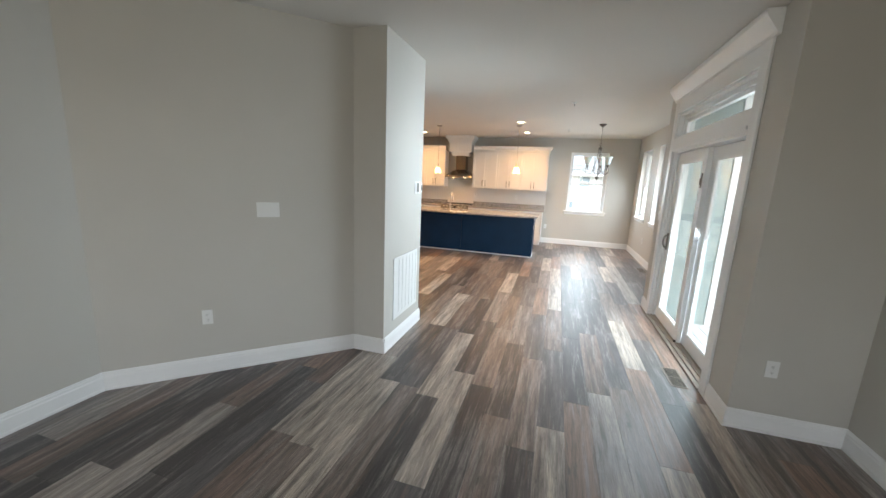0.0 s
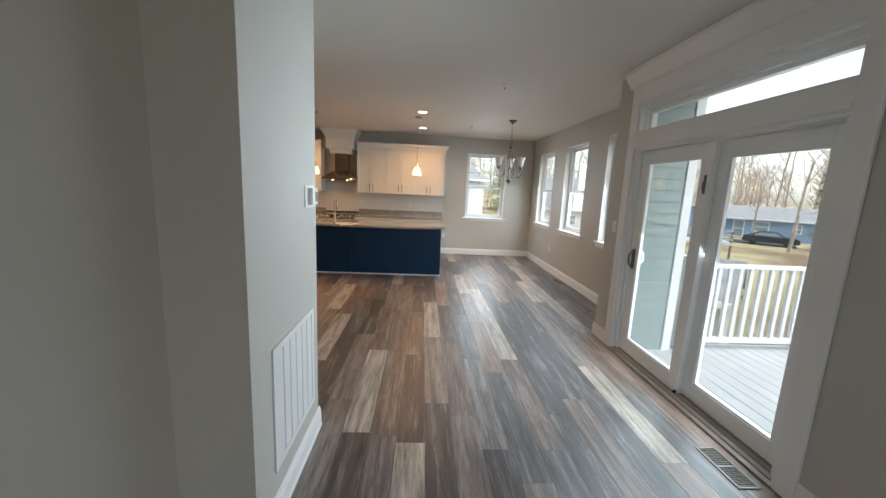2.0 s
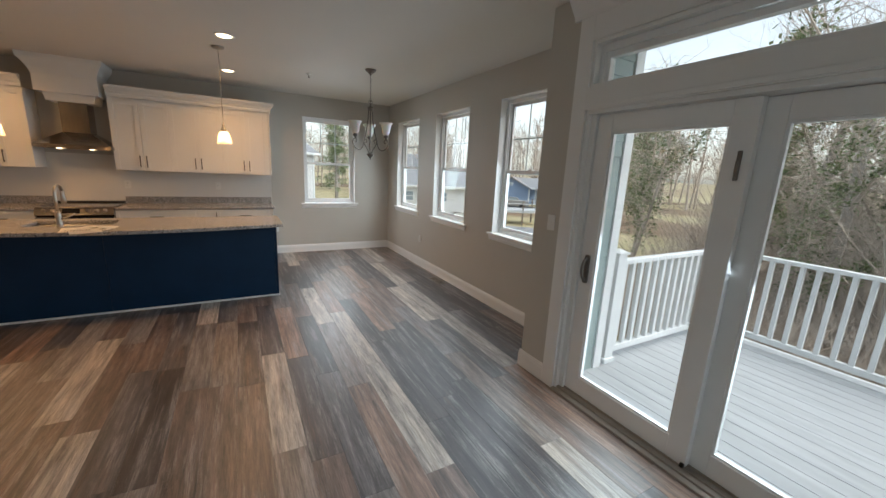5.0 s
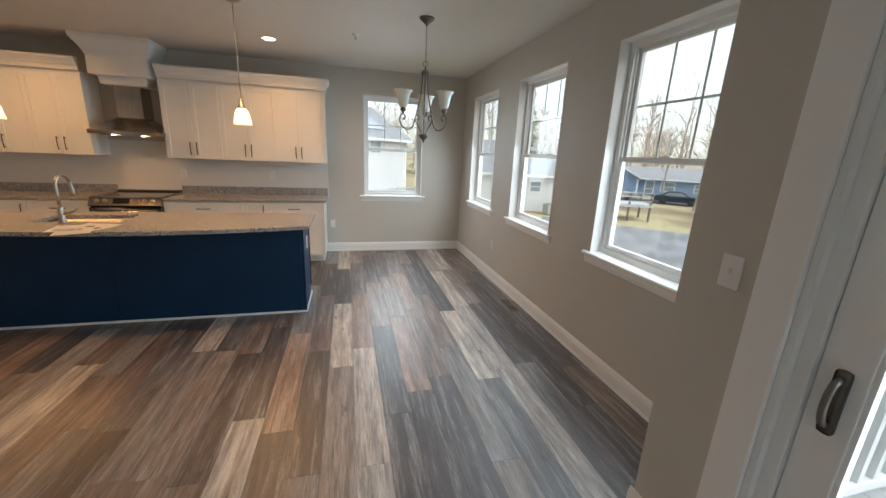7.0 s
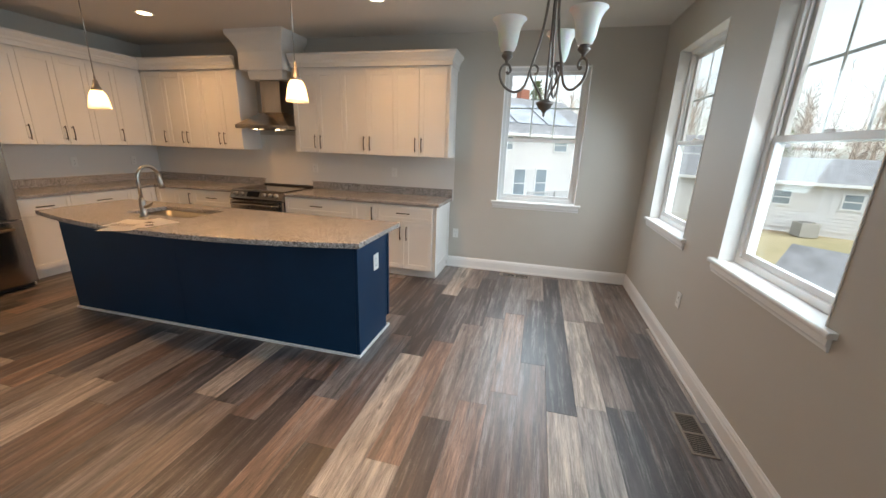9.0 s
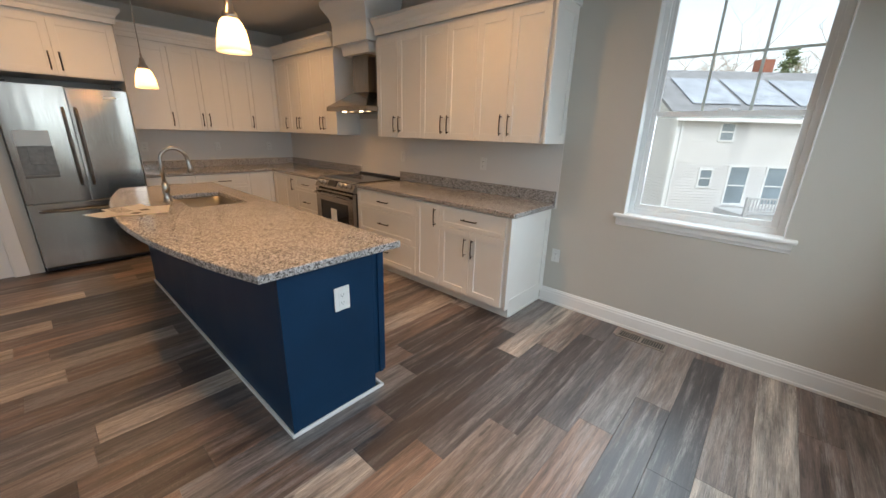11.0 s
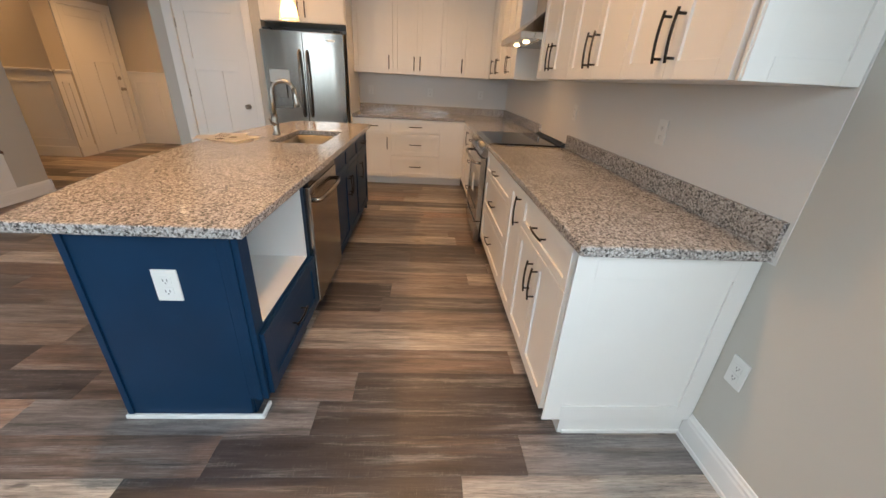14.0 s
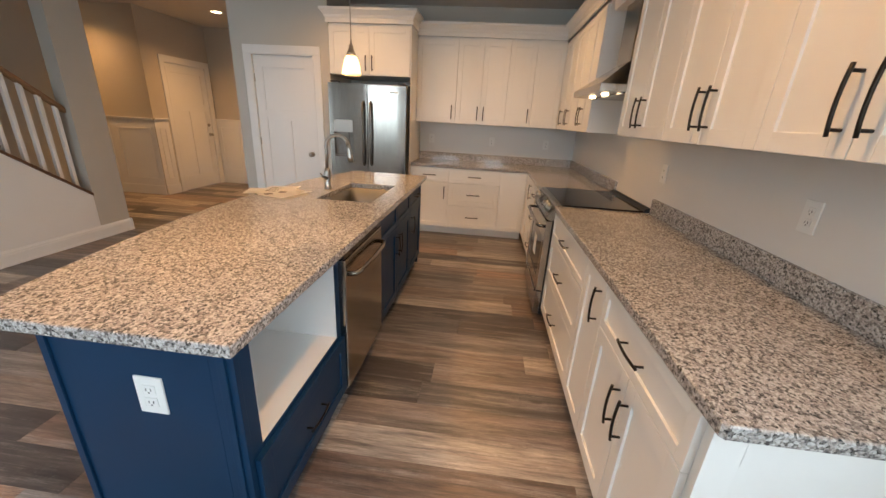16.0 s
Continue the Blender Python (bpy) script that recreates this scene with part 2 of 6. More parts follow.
def glass_material():
    m = bpy.data.materials.new("pane_glass")
    m.use_nodes = True
    n, l = m.node_tree.nodes, m.node_tree.links
    n.remove(n["Principled BSDF"])
    tr, gl, fr, mx = n.new("ShaderNodeBsdfTransparent"), n.new("ShaderNodeBsdfGlossy"), n.new("ShaderNodeLayerWeight"), n.new("ShaderNodeMixShader")
    gl.inputs["Roughness"].default_value = 0.0
    tr.inputs["Color"].default_value = (0.93, 0.96, 0.95, 1)
    fr.inputs["Blend"].default_value = 0.5
    pw, ma = n.new("ShaderNodeMath"), n.new("ShaderNodeMath")
    pw.operation, pw.inputs[1].default_value = 'POWER', 5.0
    ma.operation, ma.inputs[1].default_value, ma.inputs[2].default_value = 'MULTIPLY_ADD', 0.9, 0.035
    l.new(fr.outputs["Facing"], pw.inputs[0]), l.new(pw.outputs[0], ma.inputs[0])
    l.new(ma.outputs[0], mx.inputs[0]), l.new(tr.outputs[0], mx.inputs[1]), l.new(gl.outputs[0], mx.inputs[2])
    l.new(mx.outputs[0], n["Material Output"].inputs["Surface"])
    return m


glass = glass_material()


def glow(name, color, strength):
    m = mat(name, (0.8, 0.8, 0.78), 0.4)
    n, l, b = nodes_of(m)
    b.inputs["Emission Color"].default_value = (*color, 1)
    b.inputs["Emission Strength"].default_value = strength
    return m


shade_lit = glow("shade_lit", (1.0, 0.62, 0.30), 0.35)
n_, l_, b_ = nodes_of(shade_lit)
thin_, mix_ = n_.new("ShaderNodeBsdfTranslucent"), n_.new("ShaderNodeMixShader")
thin_.inputs["Color"].default_value = (0.95, 0.90, 0.84, 1)
mix_.inputs[0].default_value = 0.75
l_.new(b_.outputs[0], mix_.inputs[1]), l_.new(thin_.outputs[0], mix_.inputs[2])
l_.new(mix_.outputs[0], n_["Material Output"].inputs["Surface"])
can_lit = glow("can_lit", (1.0, 0.76, 0.48), 4.0)
hood_lit = glow("hood_lit", (1.0, 0.72, 0.42), 4.0)
frosted = mat("frosted_glass", (0.80, 0.78, 0.75), 0.45)
frosted.node_tree.nodes["Principled BSDF"].inputs["Subsurface Weight"].default_value = 0.3

# ---- mesh helpers ----
def box(bm, x0, x1, y0, y1, z0, z1, bevel=0.0, m=None):
    vs = bmesh.ops.create_cube(bm, size=1.0)["verts"]
    bmesh.ops.transform(bm, matrix=Matrix.Translation(((x0 + x1) / 2, (y0 + y1) / 2, (z0 + z1) / 2)) @ Matrix.Diagonal((x1 - x0, y1 - y0, z1 - z0, 1)), verts=vs)
    if bevel:
        es = list({e for v in vs for e in v.link_edges})
        r = bmesh.ops.bevel(bm, geom=es, offset=bevel, segments=2, affect='EDGES', profile=0.6)
        vs = [v for v in r["verts"]]
    if m is not None:
        bmesh.ops.transform(bm, matrix=m, verts=list({v for v in vs if v.is_valid}))


def boxed(*spec, bevel=0.0):
    bm = bmesh.new()
    box(bm, *spec, bevel=bevel)
    return bm


def prism(bm, pts, axis, a, b):
    """A profile drawn in the two other axes (in order), pushed along axis from a to b."""
    def at(u, v, w):
        return {"x": (w, u, v), "y": (u, w, v), "z": (u, v, w)}[axis]
    r0 = [bm.verts.new(at(u, v, a)) for u, v in pts]
    r1 = [bm.verts.new(at(u, v, b)) for u, v in pts]
    bm.faces.new(r0), bm.faces.new(list(reversed(r1)))
    for i in range(len(pts)):
        j = (i + 1) % len(pts)
        bm.faces.new((r0[i], r0[j], r1[j], r1[i]))
    bmesh.ops.recalc_face_normals(bm, faces=bm.faces[:])


def lathe(bm, profile, at=(0, 0, 0), steps=24, m=None):
    rings = []
    for r, z in profile:
        rings.append([bm.verts.new((at[0] + r * math.cos(2 * math.pi * k / steps), at[1] + r * math.sin(2 * math.pi * k / steps), at[2] + z)) for k in range(steps)])
    for a, b in zip(rings, rings[1:]):
        for k in range(steps):
            j = (k + 1) % steps
            f = bm.faces.new((a[k], a[j], b[j], b[k]))
            f.smooth = True
    bm.faces.new(list(reversed(rings[0]))), bm.faces.new(rings[-1])
    if m is not None:
        bmesh.ops.transform(bm, matrix=m, verts=[v for r in rings for v in r])
    bmesh.ops.recalc_face_normals(bm, faces=bm.faces[:])


def tube(bm, pts, radius, steps=8, flat=1.0):
    pts = [Vector(p) for p in pts]
    rings = []
    side = None
    for i, p in enumerate(pts):
        d = (pts[min(i + 1, len(pts) - 1)] - pts[max(i - 1, 0)]).normalized()
        ref = side if side is not None else (Vector((0, 0, 1)) if abs(d.z) < 0.9 else Vector((1, 0, 0)))
        a = (ref - d * ref.dot(d)).normalized()
        side = a
        c = d.cross(a)
        r = radius[i] if isinstance(radius, (list, tuple)) else radius
        rings.append([bm.verts.new(p + a * (r * math.cos(2 * math.pi * k / steps)) + c * (r * flat * math.sin(2 * math.pi * k / steps))) for k in range(steps)])
    for a, b in zip(rings, rings[1:]):
        for k in range(steps):
            j = (k + 1) % steps
            f = bm.faces.new((a[k], a[j], b[j], b[k]))
            f.smooth = True
    bm.faces.new(list(reversed(rings[0]))), bm.faces.new(rings[-1])
    bmesh.ops.recalc_face_normals(bm, faces=bm.faces[:])


def linked(name, bm, material):
    me = bpy.data.meshes.new(name)
    bm.to_mesh(me)
    bm.free()
    for k in (material if isinstance(material, (list, tuple)) else [material]):
        me.materials.append(k)
    return new(name, me)


def part(name, bm, material, parent, label=""):
    ob = linked(name, bm, material)
    ob.parent = parent
    return tagged(ob, label) if label else ob


def thing(name, label, category, group="", m=None):
    ob = new(name)
    ob.empty_display_size = 0.1
    if m is not None:
        ob.matrix_world = m
    return tagged(ob, label, category, group)


def whole(name, bm, material, label, category, group=""):
    return tagged(linked(name, bm, material), label, category, group)


def structure(name, bm, material, label="", category=""):
    return tagged(linked(name, bm, material), label, category, kind="structure")


# ---- plan ----
CEIL = 2.76
NORTH, EAST, WEST, BUMP = 10.43, 2.085, -4.69, 1.50
SOUTH = -3.6
WINDOWS = [(5.94, 6.86), (7.505, 8.425), (9.01, 9.93)]
BACKWIN = (0.49, 1.41)
WZ0, WZ1 = 0.905, 2.41
SLIDE = (3.31, 5.14)


def wall_boxes(bm, axis, near, far, a0, a1, z0, z1, holes=()):
    def put(a, b, c, d):
        if b - a > 1e-4 and d - c > 1e-4:
            if axis == "x":
                box(bm, a, b, near, far, c, d)
            else:
                box(bm, near, far, a, b, c, d)
    at = a0
    for h in sorted(holes):
        put(at, h[0], z0, z1)
        zs = z0
        for c, d in h[2:]:
            put(h[0], h[1], zs, c)
            zs = d
        put(h[0], h[1], zs, z1)
        at = h[1]
    put(at, a1, z0, z1)


def wall(name, axis, near, far, a0, a1, holes=(), material=None, z0=0.0, z1=CEIL, label=""):
    bm = bmesh.new()
    wall_boxes(bm, axis, near, far, a0, a1, z0, z1, holes)
    return structure(name, bm, material or wall_paint, label or "smooth greige painted drywall", "wall")


wall("wall_north", "x", NORTH, NORTH + 0.18, WEST - 0.15, EAST + 0.18, [(*BACKWIN, (WZ0, WZ1))])
wall("wall_east", "y", EAST, EAST + 0.18, 5.53, NORTH, [(a, b, (WZ0, WZ1)) for a, b in WINDOWS])
wall("wall_slider", "y", BUMP, BUMP + 0.17, 2.87, 5.53, [(*SLIDE, (0.0, 2.03), (2.17, 2.45))])
wall("wall_jog_north", "x", 5.36, 5.53, BUMP + 0.17, EAST + 0.18)
wall("wall_jog_south", "x", 2.87, 3.04, BUMP + 0.17, 2.33)
wall("wall_living_east", "y", 2.16, 2.33, SOUTH, 2.87)
# openings in this unseen wall are made up for the fill lamps
wall("wall_living_south", "x", SOUTH - 0.15, SOUTH, -2.9, 2.33, [(-2.2, -0.2, (0.6, 2.4)), (0.2, 1.8, (0.6, 2.4))])
wall("wall_living_west", "y", -2.90, -2.75, SOUTH, 1.68)
bm = bmesh.new()
d45 = (Vector((-1.455, 2.94, 0)) - Vector((-2.75, 1.68, 0)))
box(bm, 0, d45.length, 0, 0.15, 0, CEIL, m=Matrix.Translation((-2.75, 1.68, 0)) @ Matrix.Rotation(math.atan2(d45.y, d45.x), 4, 'Z'))
structure("wall_diagonal", bm, wall_paint, "smooth greige painted drywall set at an angle", "wall")
wall("wall_stub", "y", -1.455, -1.155, 2.94, 3.82)
wall("wall_kitchen_west", "y", WEST - 0.15, WEST, 7.30, NORTH)

# ceiling
structure("ceiling", boxed(-9.2, 2.4, SOUTH - 0.2, NORTH + 0.2, CEIL, CEIL + 0.2), ceiling_paint, "flat white painted ceiling", "ceiling")

# crown, base and shoe profiles: (out from wall, height)
BASE = [(0, 0), (0.019, 0), (0.019, 0.018), (0.015, 0.022), (0.015, 0.098), (0.012, 0.106), (0.012, 0.118), (0.007, 0.126), (0.005, 0.136), (0, 0.138)]


def baseboard(p, q, name="baseboard"):
    """Skirting from p to q in plan; the room lies to the left of the way from p to q."""
    p, q = Vector((*p, 0)), Vector((*q, 0))
    d = q - p
    bm = bmesh.new()
    prism(bm, BASE, "x", 0, d.length)
    ob = structure(name, bm, trim_paint, "white moulded baseboard with shoe", "baseboard")
    ob.matrix_world = Matrix.Translation(p) @ Matrix.Rotation(math.atan2(d.y, d.x), 4, 'Z')
    return ob


baseboard((EAST, NORTH), (-0.105, NORTH))
baseboard((EAST, 5.53), (EAST, NORTH))
baseboard((BUMP, 5.53), (EAST, 5.53))
baseboard((BUMP, 5.26), (BUMP, 5.549))
baseboard((BUMP, 2.851), (BUMP, 3.193))
baseboard((2.16, 2.87), (BUMP, 2.87))
baseboard((2.16, SOUTH), (2.16, 2.87))
baseboard((-2.75, 1.68), (-2.75, SOUTH))
baseboard((-1.455, 2.94), (-2.75, 1.68))
baseboard((-1.155 + 0.019, 2.94), (-1.455, 2.94))
baseboard((-1.155, 3.839), (-1.155, 2.921))
baseboard((-1.455, 3.82), (-1.155, 3.82))

# ---- windows ----
def window(name, width, height, m, label):
    """Double-hung vinyl window in its own frame: x along the wall, y out of the room, z up from the sill. Inner wall face at y = 0."""
    w = thing(name, label, "window", m=m)
    w["kind"] = "structure"
    h = width / 2
    y0, y1 = 0.085, 0.165
    f = 0.042
    bm = bmesh.new()
    for s in ((-h, -h + f, 0, height), (h - f, h, 0, height), (-h + f, h - f, 0, f), (-h + f, h - f, height - f, height)):
        box(bm, s[0], s[1], y0, y1, s[2], s[3], bevel=0.003)
    for x in (-h + f, h - f - 0.012):
        box(bm, x, x + 0.012, y0 + 0.02, y0 + 0.03, f, height - f)
    part("window_frame", bm, vinyl_white, w)
    mid = height * 0.475
    sw = 0.034
    for nm, za, zb, ya in (("lower_sash", f, mid + 0.02, y0 + 0.012), ("upper_sash", mid - 0.02, height - f, y0 + 0.042)):
        xa, xb = -h + f, h - f
        bm = bmesh.new()
        for s in ((xa, xa + sw, za, zb), (xb - sw, xb, za, zb), (xa + sw, xb - sw, za, za + sw), (xa + sw, xb - sw, zb - sw, zb)):
            box(bm, s[0], s[1], ya, ya + 0.028, s[2], s[3], bevel=0.003)
        sash = part(nm, bm, vinyl_white, w)
        pane = part("pane", boxed(xa + sw - 0.004, xb - sw + 0.004, ya + 0.011, ya + 0.017, za + sw - 0.004, zb - sw + 0.004), glass, sash)
        pane.visible_shadow = False
        if nm == "upper_sash":
            for k in (1, 2):
                x = xa + sw + (xb - xa - 2 * sw) * k / 3
                part("muntin", boxed(x - 0.008, x + 0.008, ya + 0.0185, ya + 0.0235, za + sw, zb - sw), vinyl_white, sash)
            z = (za + zb) / 2
            part("muntin", boxed(xa + sw, xb - sw, ya + 0.024, ya + 0.028, z - 0.008, z + 0.008), vinyl_white, sash)
        else:
            bm = bmesh.new()
            box(bm, -0.035, 0.035, ya - 0.004, ya + 0.024, zb, zb + 0.014, bevel=0.003)
            box(bm, -0.01, 0.025, ya - 0.010, ya - 0.002, zb + 0.004, zb + 0.016, bevel=0.002)
            part("sash_lock", bm, vinyl_white, sash)
    bm = bmesh.new()
    prism(bm, [(-0.036, -0.020), (-0.032, -0.026), (0.0845, -0.026), (0.0845, 0.001), (-0.030, 0.001), (-0.036, -0.006)], "x", -h - 0.062, h + 0.062)
    bmesh.ops.bevel(bm, geom=bm.edges[:], offset=0.002, segments=1, affect='EDGES')
    part("window_sill", bm, trim_paint, w)
    bm = bmesh.new()
    prism(bm, [(-0.0005, -0.027), (-0.018, -0.027), (-0.018, -0.06), (-0.010, -0.072), (-0.008, -0.085), (-0.0005, -0.088)], "x", -h - 0.045, h + 0.045)
    part("apron", bm, trim_paint, w)
    bm = bmesh.new()
    t = 0.006
    for s in ((-h, -h + t, 0.001, height - t), (h - t, h, 0.001, height - t), (-h, h, height - t, height)):
        box(bm, s[0], s[1], -0.004, 0.0845, s[2], s[3])
    part("reveal", bm, trim_paint, w)
    return w


def facing_east(y, z=0.0):
    return Matrix.Translation((EAST, y, z)) @ Matrix.Rotation(radians(-90), 4, 'Z')


for k, (a, b) in enumerate(WINDOWS):
    window(f"window_{k + 1}", b - a, WZ1 - WZ0, facing_east((a + b) / 2, WZ0), "white vinyl double-hung window with gridded upper sash")
window("window_4", 0.92, WZ1 - WZ0, Matrix.Translation((0.95, NORTH, WZ0)), "white vinyl double-hung window beside the kitchen cabinets")

# ---- sliding door and transom ----
sd = thing("door_1", "white sliding patio door with glass panels and transom", "door")
sd["kind"] = "structure"
a, b = SLIDE
bm = bmesh.new()
for y0, y1 in ((a - 0.115, a), (b, b + 0.115)):
    box(bm, BUMP - 0.02, BUMP - 0.0005, y0, y1, 0.001, 2.60, bevel=0.004)
part("side_casing", bm, trim_paint, sd)
part("frieze", boxed(BUMP - 0.018, BUMP - 0.0005, a, b, 2.45, 2.60, bevel=0.003), trim_paint, sd)
bm = bmesh.new()
box(bm, BUMP - 0.02, BUMP - 0.0005, a, b, 2.03, 2.17, bevel=0.003)
box(bm, BUMP - 0.034, BUMP - 0.0205, a, b, 2.035, 2.065, bevel=0.004)
part("mullion", bm, trim_paint, sd)
bm = bmesh.new()
prism(bm, [(BUMP - 0.0005, 2.60), (BUMP - 0.022, 2.60), (BUMP - 0.026, 2.62), (BUMP - 0.04, 2.64), (BUMP - 0.075, 2.69), (BUMP - 0.095, 2.72), (BUMP - 0.10, 2.755), (BUMP - 0.0005, 2.755)], "y", a - 0.17, b + 0.17)
part("crown", bm, trim_paint, sd)
bm = bmesh.new()
for y0, y1 in ((a, a + 0.06), (b - 0.06, b)):
    box(bm, BUMP + 0.03, BUMP + 0.165, y0, y1, 0.03, 2.03, bevel=0.003)
for y0, y1 in ((a, a + 0.02), (b - 0.02, b)):
    box(bm, BUMP - 0.0005, BUMP + 0.0295, y0, y1, 0.001, 2.03)
    box(bm, BUMP - 0.0005, BUMP + 0.165, y0, y1, 2.17, 2.45)
box(bm, BUMP - 0.0005, BUMP + 0.165, a + 0.02, b - 0.02, 2.005, 2.03)
box(bm, BUMP - 0.0005, BUMP + 0.165, a + 0.02, b - 0.02, 2.17, 2.19)
box(bm, BUMP - 0.0005, BUMP + 0.165, a + 0.02, b - 0.02, 2.43, 2.45)
part("door_jamb", bm, trim_paint, sd)
bm = bmesh.new()
box(bm, BUMP + 0.01, BUMP + 0.18, a + 0.02, b - 0.02, 0.001, 0.03, bevel=0.004)
for x in (0.045, 0.095, 0.14):
    box(bm, BUMP + x, BUMP + x + 0.006, a + 0.02, b - 0.02, 0.03, 0.042)
part("track", bm, threshold_mat, sd)
part("saddle", boxed(BUMP - 0.03, BUMP + 0.009, a, b, 0.001, 0.018, bevel=0.005), threshold_mat, sd)


def leaf(name, x, y0, y1, z0, z1, rail=0.10, low=0.16):
    bm = bmesh.new()
    for s in ((y0, y0 + rail, z0, z1), (y1 - rail, y1, z0, z1), (y0 + rail, y1 - rail, z0, z0 + low), (y0 + rail, y1 - rail, z1 - rail, z1)):
        box(bm, x, x + 0.044, s[0], s[1], s[2], s[3], bevel=0.004)
    for s in ((y0 + rail, y0 + rail + 0.012, z0 + low, z1 - rail), (y1 - rail - 0.012, y1 - rail, z0 + low, z1 - rail), (y0 + rail + 0.012, y1 - rail - 0.012, z0 + low, z0 + low + 0.012), (y0 + rail + 0.012, y1 - rail - 0.012, z1 - rail - 0.012, z1 - rail)):
        box(bm, x + 0.008, x + 0.036, s[0], s[1], s[2], s[3])
    ob = part(name, bm, vinyl_white, sd)
    p = part("pane", boxed(x + 0.019, x + 0.025, y0 + rail - 0.005, y1 - rail + 0.005, z0 + low - 0.005, z1 - rail + 0.005), glass, ob)
    p.visible_shadow = False
    return ob


slide = leaf("sliding_panel", BUMP + 0.05, 4.20, b - 0.062, 0.043, 2.0, 0.11, 0.13)
fixed = leaf("fixed_panel", BUMP + 0.10, a + 0.046, 4.225, 0.043, 2.0, 0.11, 0.13)
bm = bmesh.new()
box(bm, BUMP + 0.038, BUMP + 0.0495, 5.0, 5.036, 0.88, 1.08, bevel=0.012)
tube(bm, [(BUMP + 0.04, 5.018, 0.905), (BUMP + 0.015, 5.018, 0.92), (BUMP + 0.004, 5.018, 0.95), (BUMP + 0.002, 5.018, 0.98), (BUMP + 0.004, 5.018, 1.01), (BUMP + 0.015, 5.018, 1.04), (BUMP + 0.04, 5.018, 1.055)], 0.010)
part("handle", bm, pewter, slide, "dull pewter pull handle")
bm = bmesh.new()
tube(bm, [(BUMP + 0.096, 5.0, 0.93), (BUMP + 0.13, 5.0, 0.96), (BUMP + 0.135, 5.0, 0.98), (BUMP + 0.13, 5.0, 1.04), (BUMP + 0.096, 5.0, 1.07)], 0.009)
part("outer_handle", bm, vinyl_white, slide)
bm = bmesh.new()
box(bm, BUMP + 0.04, BUMP + 0.0495, 4.235, 4.255, 1.62, 1.76, bevel=0.004)
box(bm, BUMP + 0.03, BUMP + 0.0395, 4.238, 4.252, 1.65, 1.71, bevel=0.003)
part("foot_latch", bm, pewter, slide)
bm = bmesh.new()
box(bm, BUMP + 0.03, BUMP + 0.0495, 4.20, 4.22, 0.043, 0.065, bevel=0.003)
part("stop", bm, bronze, slide)
bm = bmesh.new()
ya, yb, za, zb = a + 0.02, b - 0.02, 2.19, 2.43
for k, (o, dx) in enumerate(((0.0, 0.05), (0.022, 0.075))):
    e = 0.03
    top, low = 0.045 + 0.012 * k, 0.016
    for s in ((ya + o, ya + o + e, za + o * 0.4, zb - o), (yb - o - e, yb - o, za + o * 0.4, zb - o), (ya + o + e, yb - o - e, za + o * 0.4, za + o * 0.4 + low), (ya + o + e, yb - o - e, zb - o - top, zb - o)):
        box(bm, BUMP + dx, BUMP + dx + 0.05, s[0], s[1], s[2], s[3], bevel=0.003)
tr = part("transom_frame", bm, vinyl_white, sd)
p = part("pane", boxed(BUMP + 0.10, BUMP + 0.106, ya + 0.05, yb - 0.05, za + 0.02, zb - 0.075), glass, tr)
p.visible_shadow = False

# ---- cabinets ----
def shaker(name, x0, x1, z0, z1, material, parent, y=0.0, rail=0.057, t=0.02):
    """A five-piece front whose outer face lies at y - t: the panel, with its stiles and rails as parts."""
    d = part(name, boxed(x0 + rail - 0.004, x1 - rail + 0.004, y - t + 0.009, y - 0.002, z0 + rail - 0.004, z1 - rail + 0.004), material, parent)
    for nm, *q in (("stile", x0, x0 + rail, z0, z1), ("stile", x1 - rail, x1, z0, z1), ("rail", x0 + rail + 0.0002, x1 - rail - 0.0002, z0, z0 + rail), ("rail", x0 + rail + 0.0002, x1 - rail - 0.0002, z1 - rail, z1)):
        part(nm, boxed(q[0], q[1], y - t, y, q[2], q[3], bevel=0.0018), material, d)
    return d


def pull(bm, x, y, z, length=0.16, upright=True):
    """Arched bar pull on two posts; y is the face it is fixed to."""
    pts = []
    for k in range(9):
        s = -0.5 + k / 8
        out = 0.034 - 0.006 * (2 * s) ** 2
        pts.append((x, y - out, z + s * length) if upright else (x + s * length, y - out, z))
    tube(bm, pts, 0.0058, 6, 0.8)
    for s in (-0.40, 0.40):
        c = (x, y, z + s * length) if upright else (x + s * length, y, z)
        tube(bm, [c, (c[0], y - 0.026, c[2])], 0.0045, 6)


